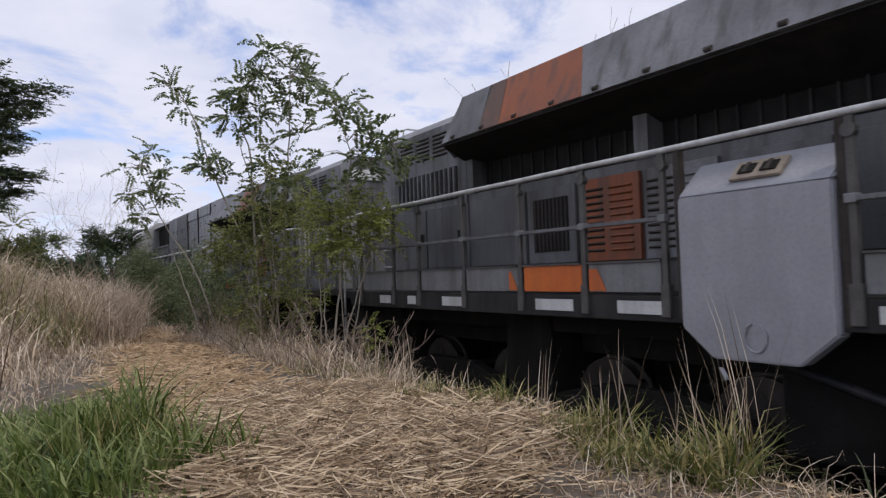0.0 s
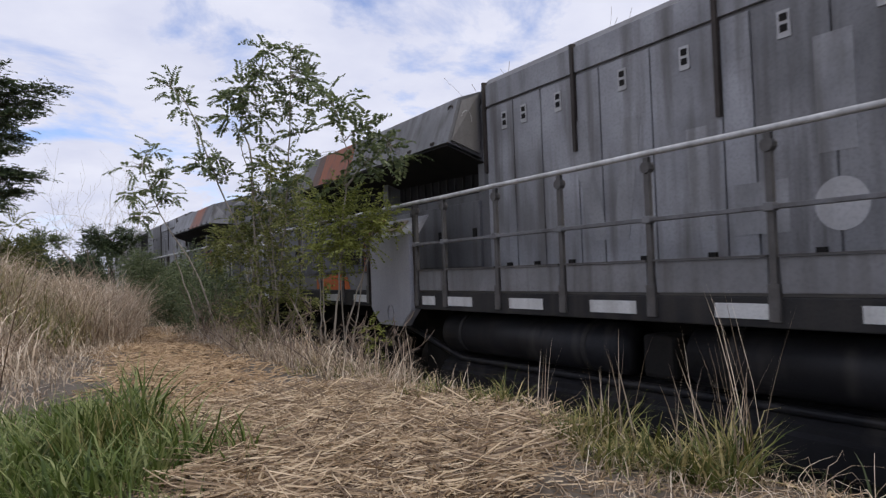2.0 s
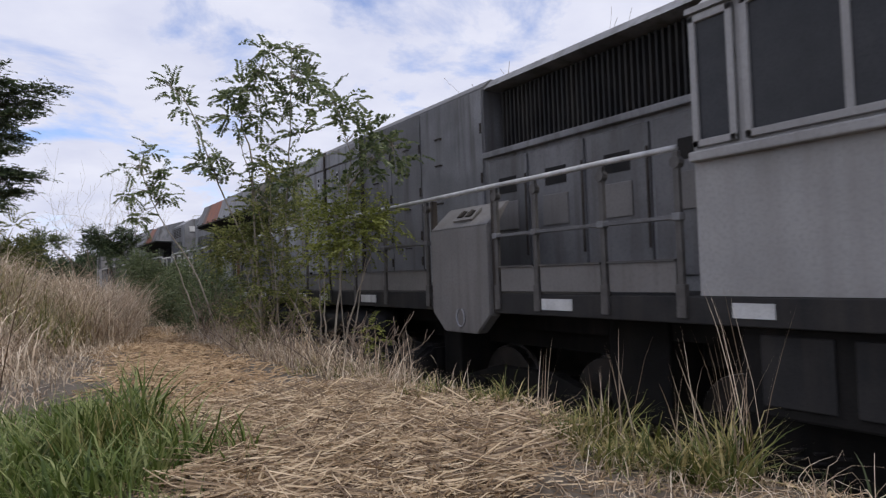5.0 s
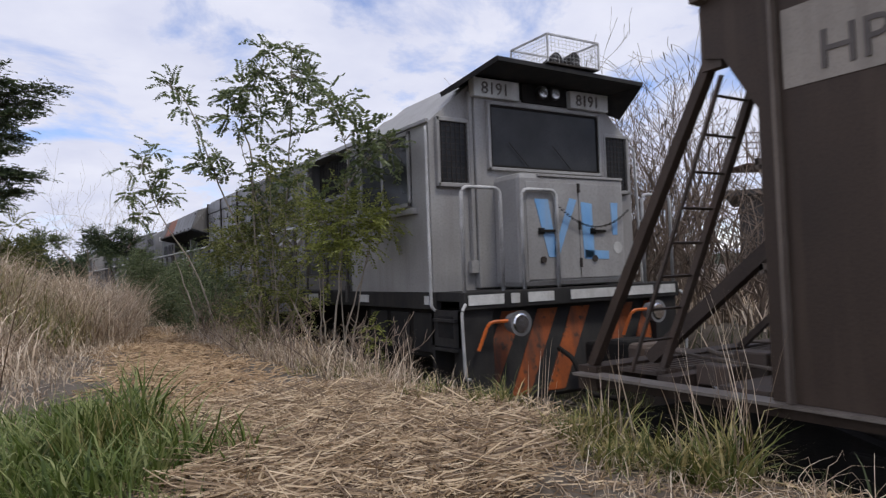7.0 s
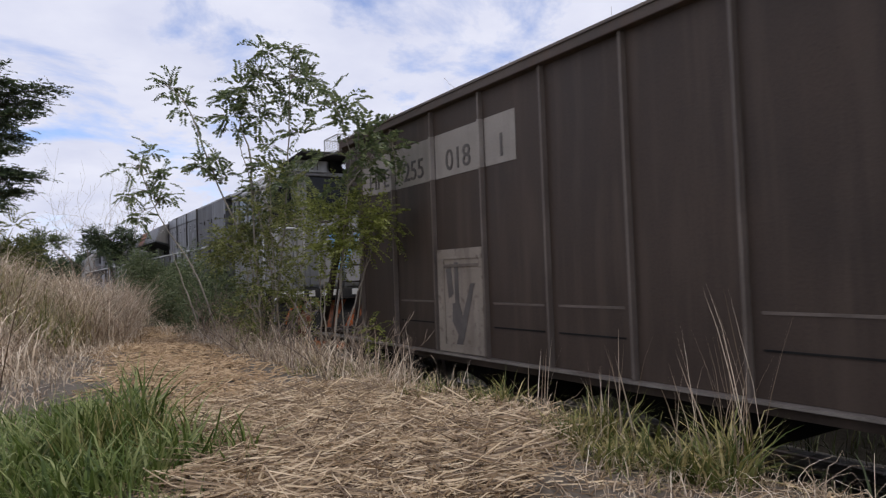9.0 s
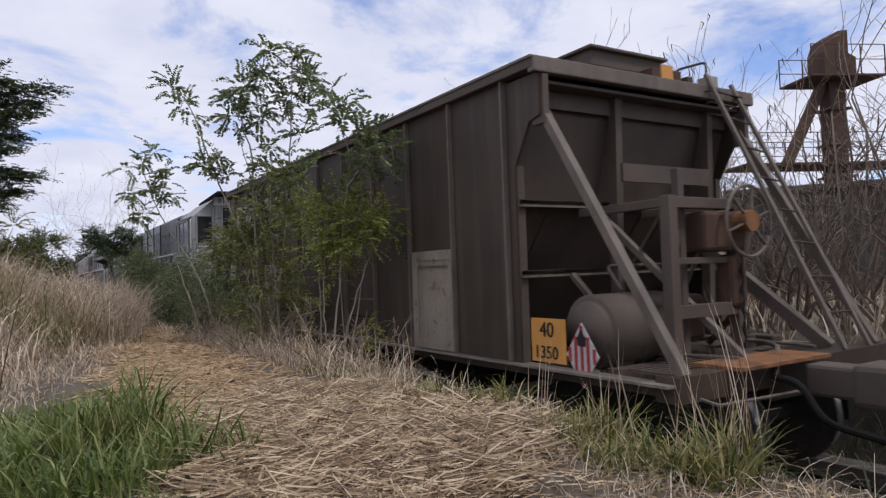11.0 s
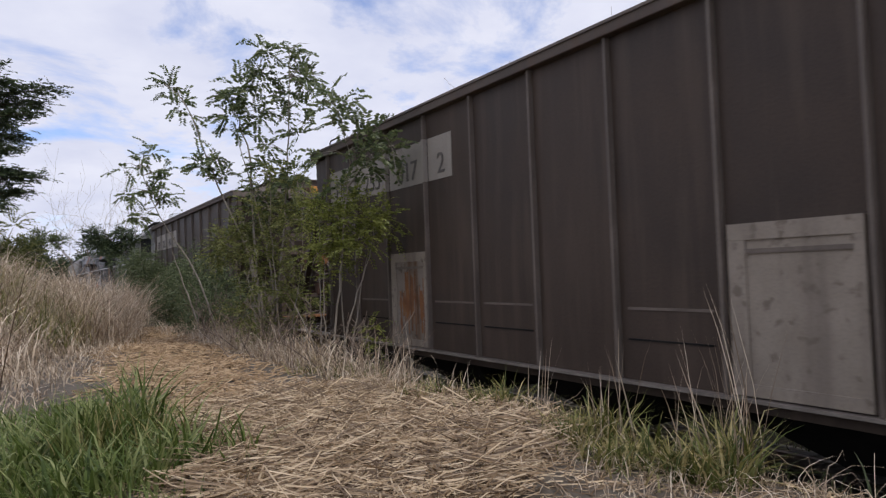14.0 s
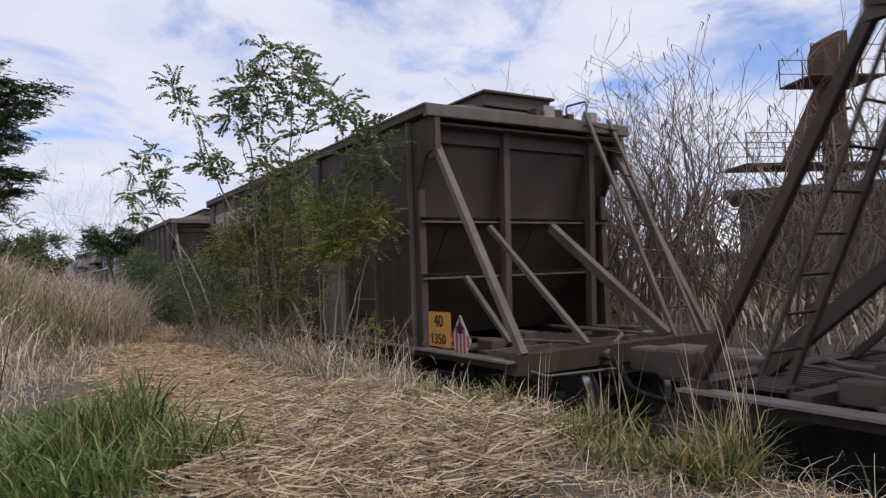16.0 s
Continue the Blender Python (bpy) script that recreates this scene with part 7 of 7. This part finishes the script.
loading_tower()
shed = new("brick_shed")
shed.location = (15.4, 8.0, 0.6)
shed.rotation_euler = (0, 0, radians(-58))
tagged(shed, "dark sooty brick shed with a flat concrete roof", "shed")
part("wall", boxes((-2.1, 3.2, 0.0, 3.0, 0, 2.75)), M["concrete"], shed, "dark stained wall")
part("roof", boxes((-2.4, 3.4, -0.25, 3.2, 2.76, 2.9), bev=0.02), M["concrete"], shed, "thin concrete roof slab")
brk = None
for r in range(9):
    for c in range(21):
        x, z = -1.95 + c * 0.24 + (r % 2) * 0.12, 0.1 + r * 0.09
        if brk is None:
            brk = part("brick", boxes((-0.112, 0.112, -0.025, 0.0, -0.038, 0.038), bev=0.004), M["brick"], shed, at=(x, -0.002, z))
        else:
            part("brick", brk.data, None, shed, at=(x, -0.002, z))

# far wooded ridge all round
bm = bmesh.new()
prev = None
N = 220
first = None
for k in range(N + 1):
    a = k * 2 * math.pi / N
    R = 420 + 60 * noise.noise((math.cos(a) * 2, math.sin(a) * 2, 0))
    h = 7 + 4 * noise.noise((math.cos(a) * 9, math.sin(a) * 9, 1)) + 2.5 * noise.noise((math.cos(a) * 40, math.sin(a) * 40, 3))
    row = [bm.verts.new((R * math.cos(a), R * math.sin(a), 0.0)), bm.verts.new((R * 1.02 * math.cos(a), R * 1.02 * math.sin(a), h)), bm.verts.new((R * 1.25 * math.cos(a), R * 1.25 * math.sin(a), 0.0))]
    if prev:
        bm.faces.new((prev[0], row[0], row[1], prev[1]))
        bm.faces.new((prev[1], row[1], row[2], prev[2]))
    prev = row
tagged(part("backdrop", bm, M["farhill"]), "low dark wooded ridge on the horizon", "ridge", kind="structure")


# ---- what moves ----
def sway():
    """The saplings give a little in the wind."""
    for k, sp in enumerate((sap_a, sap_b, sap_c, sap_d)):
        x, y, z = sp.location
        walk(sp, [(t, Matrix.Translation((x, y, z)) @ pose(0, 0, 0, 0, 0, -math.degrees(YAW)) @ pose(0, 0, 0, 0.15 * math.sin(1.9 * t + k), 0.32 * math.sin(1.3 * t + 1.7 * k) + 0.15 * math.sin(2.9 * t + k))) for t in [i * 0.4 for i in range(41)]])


def motions():
    sway()
    times = [k * 0.5 for k in range(33)]
    for thing, y, turn in ((engine, -2.0, 0), (lead, 22.2, 180), (wagon_a, -21.475, 0), (wagon_b, -37.175, 0), (wagon_c, -52.875, 0)):
        walk(thing, [(t, pose(TRACK_X, y + gone(t), 0, 0, 0, turn)) for t in times])
    fine = [k * 0.15 for k in range(106)] + [16.0]
    for sets, way in ((engine_sets, -1), (lead_sets, 1), (sets_a, -1), (sets_b, -1), (sets_c, -1)):
        for w in sets:
            x, y, z = w.location
            r = w["radius"]
            walk(w, [(t, pose(x, y, z, way * math.degrees(gone(t) / r))) for t in fine])


motions()
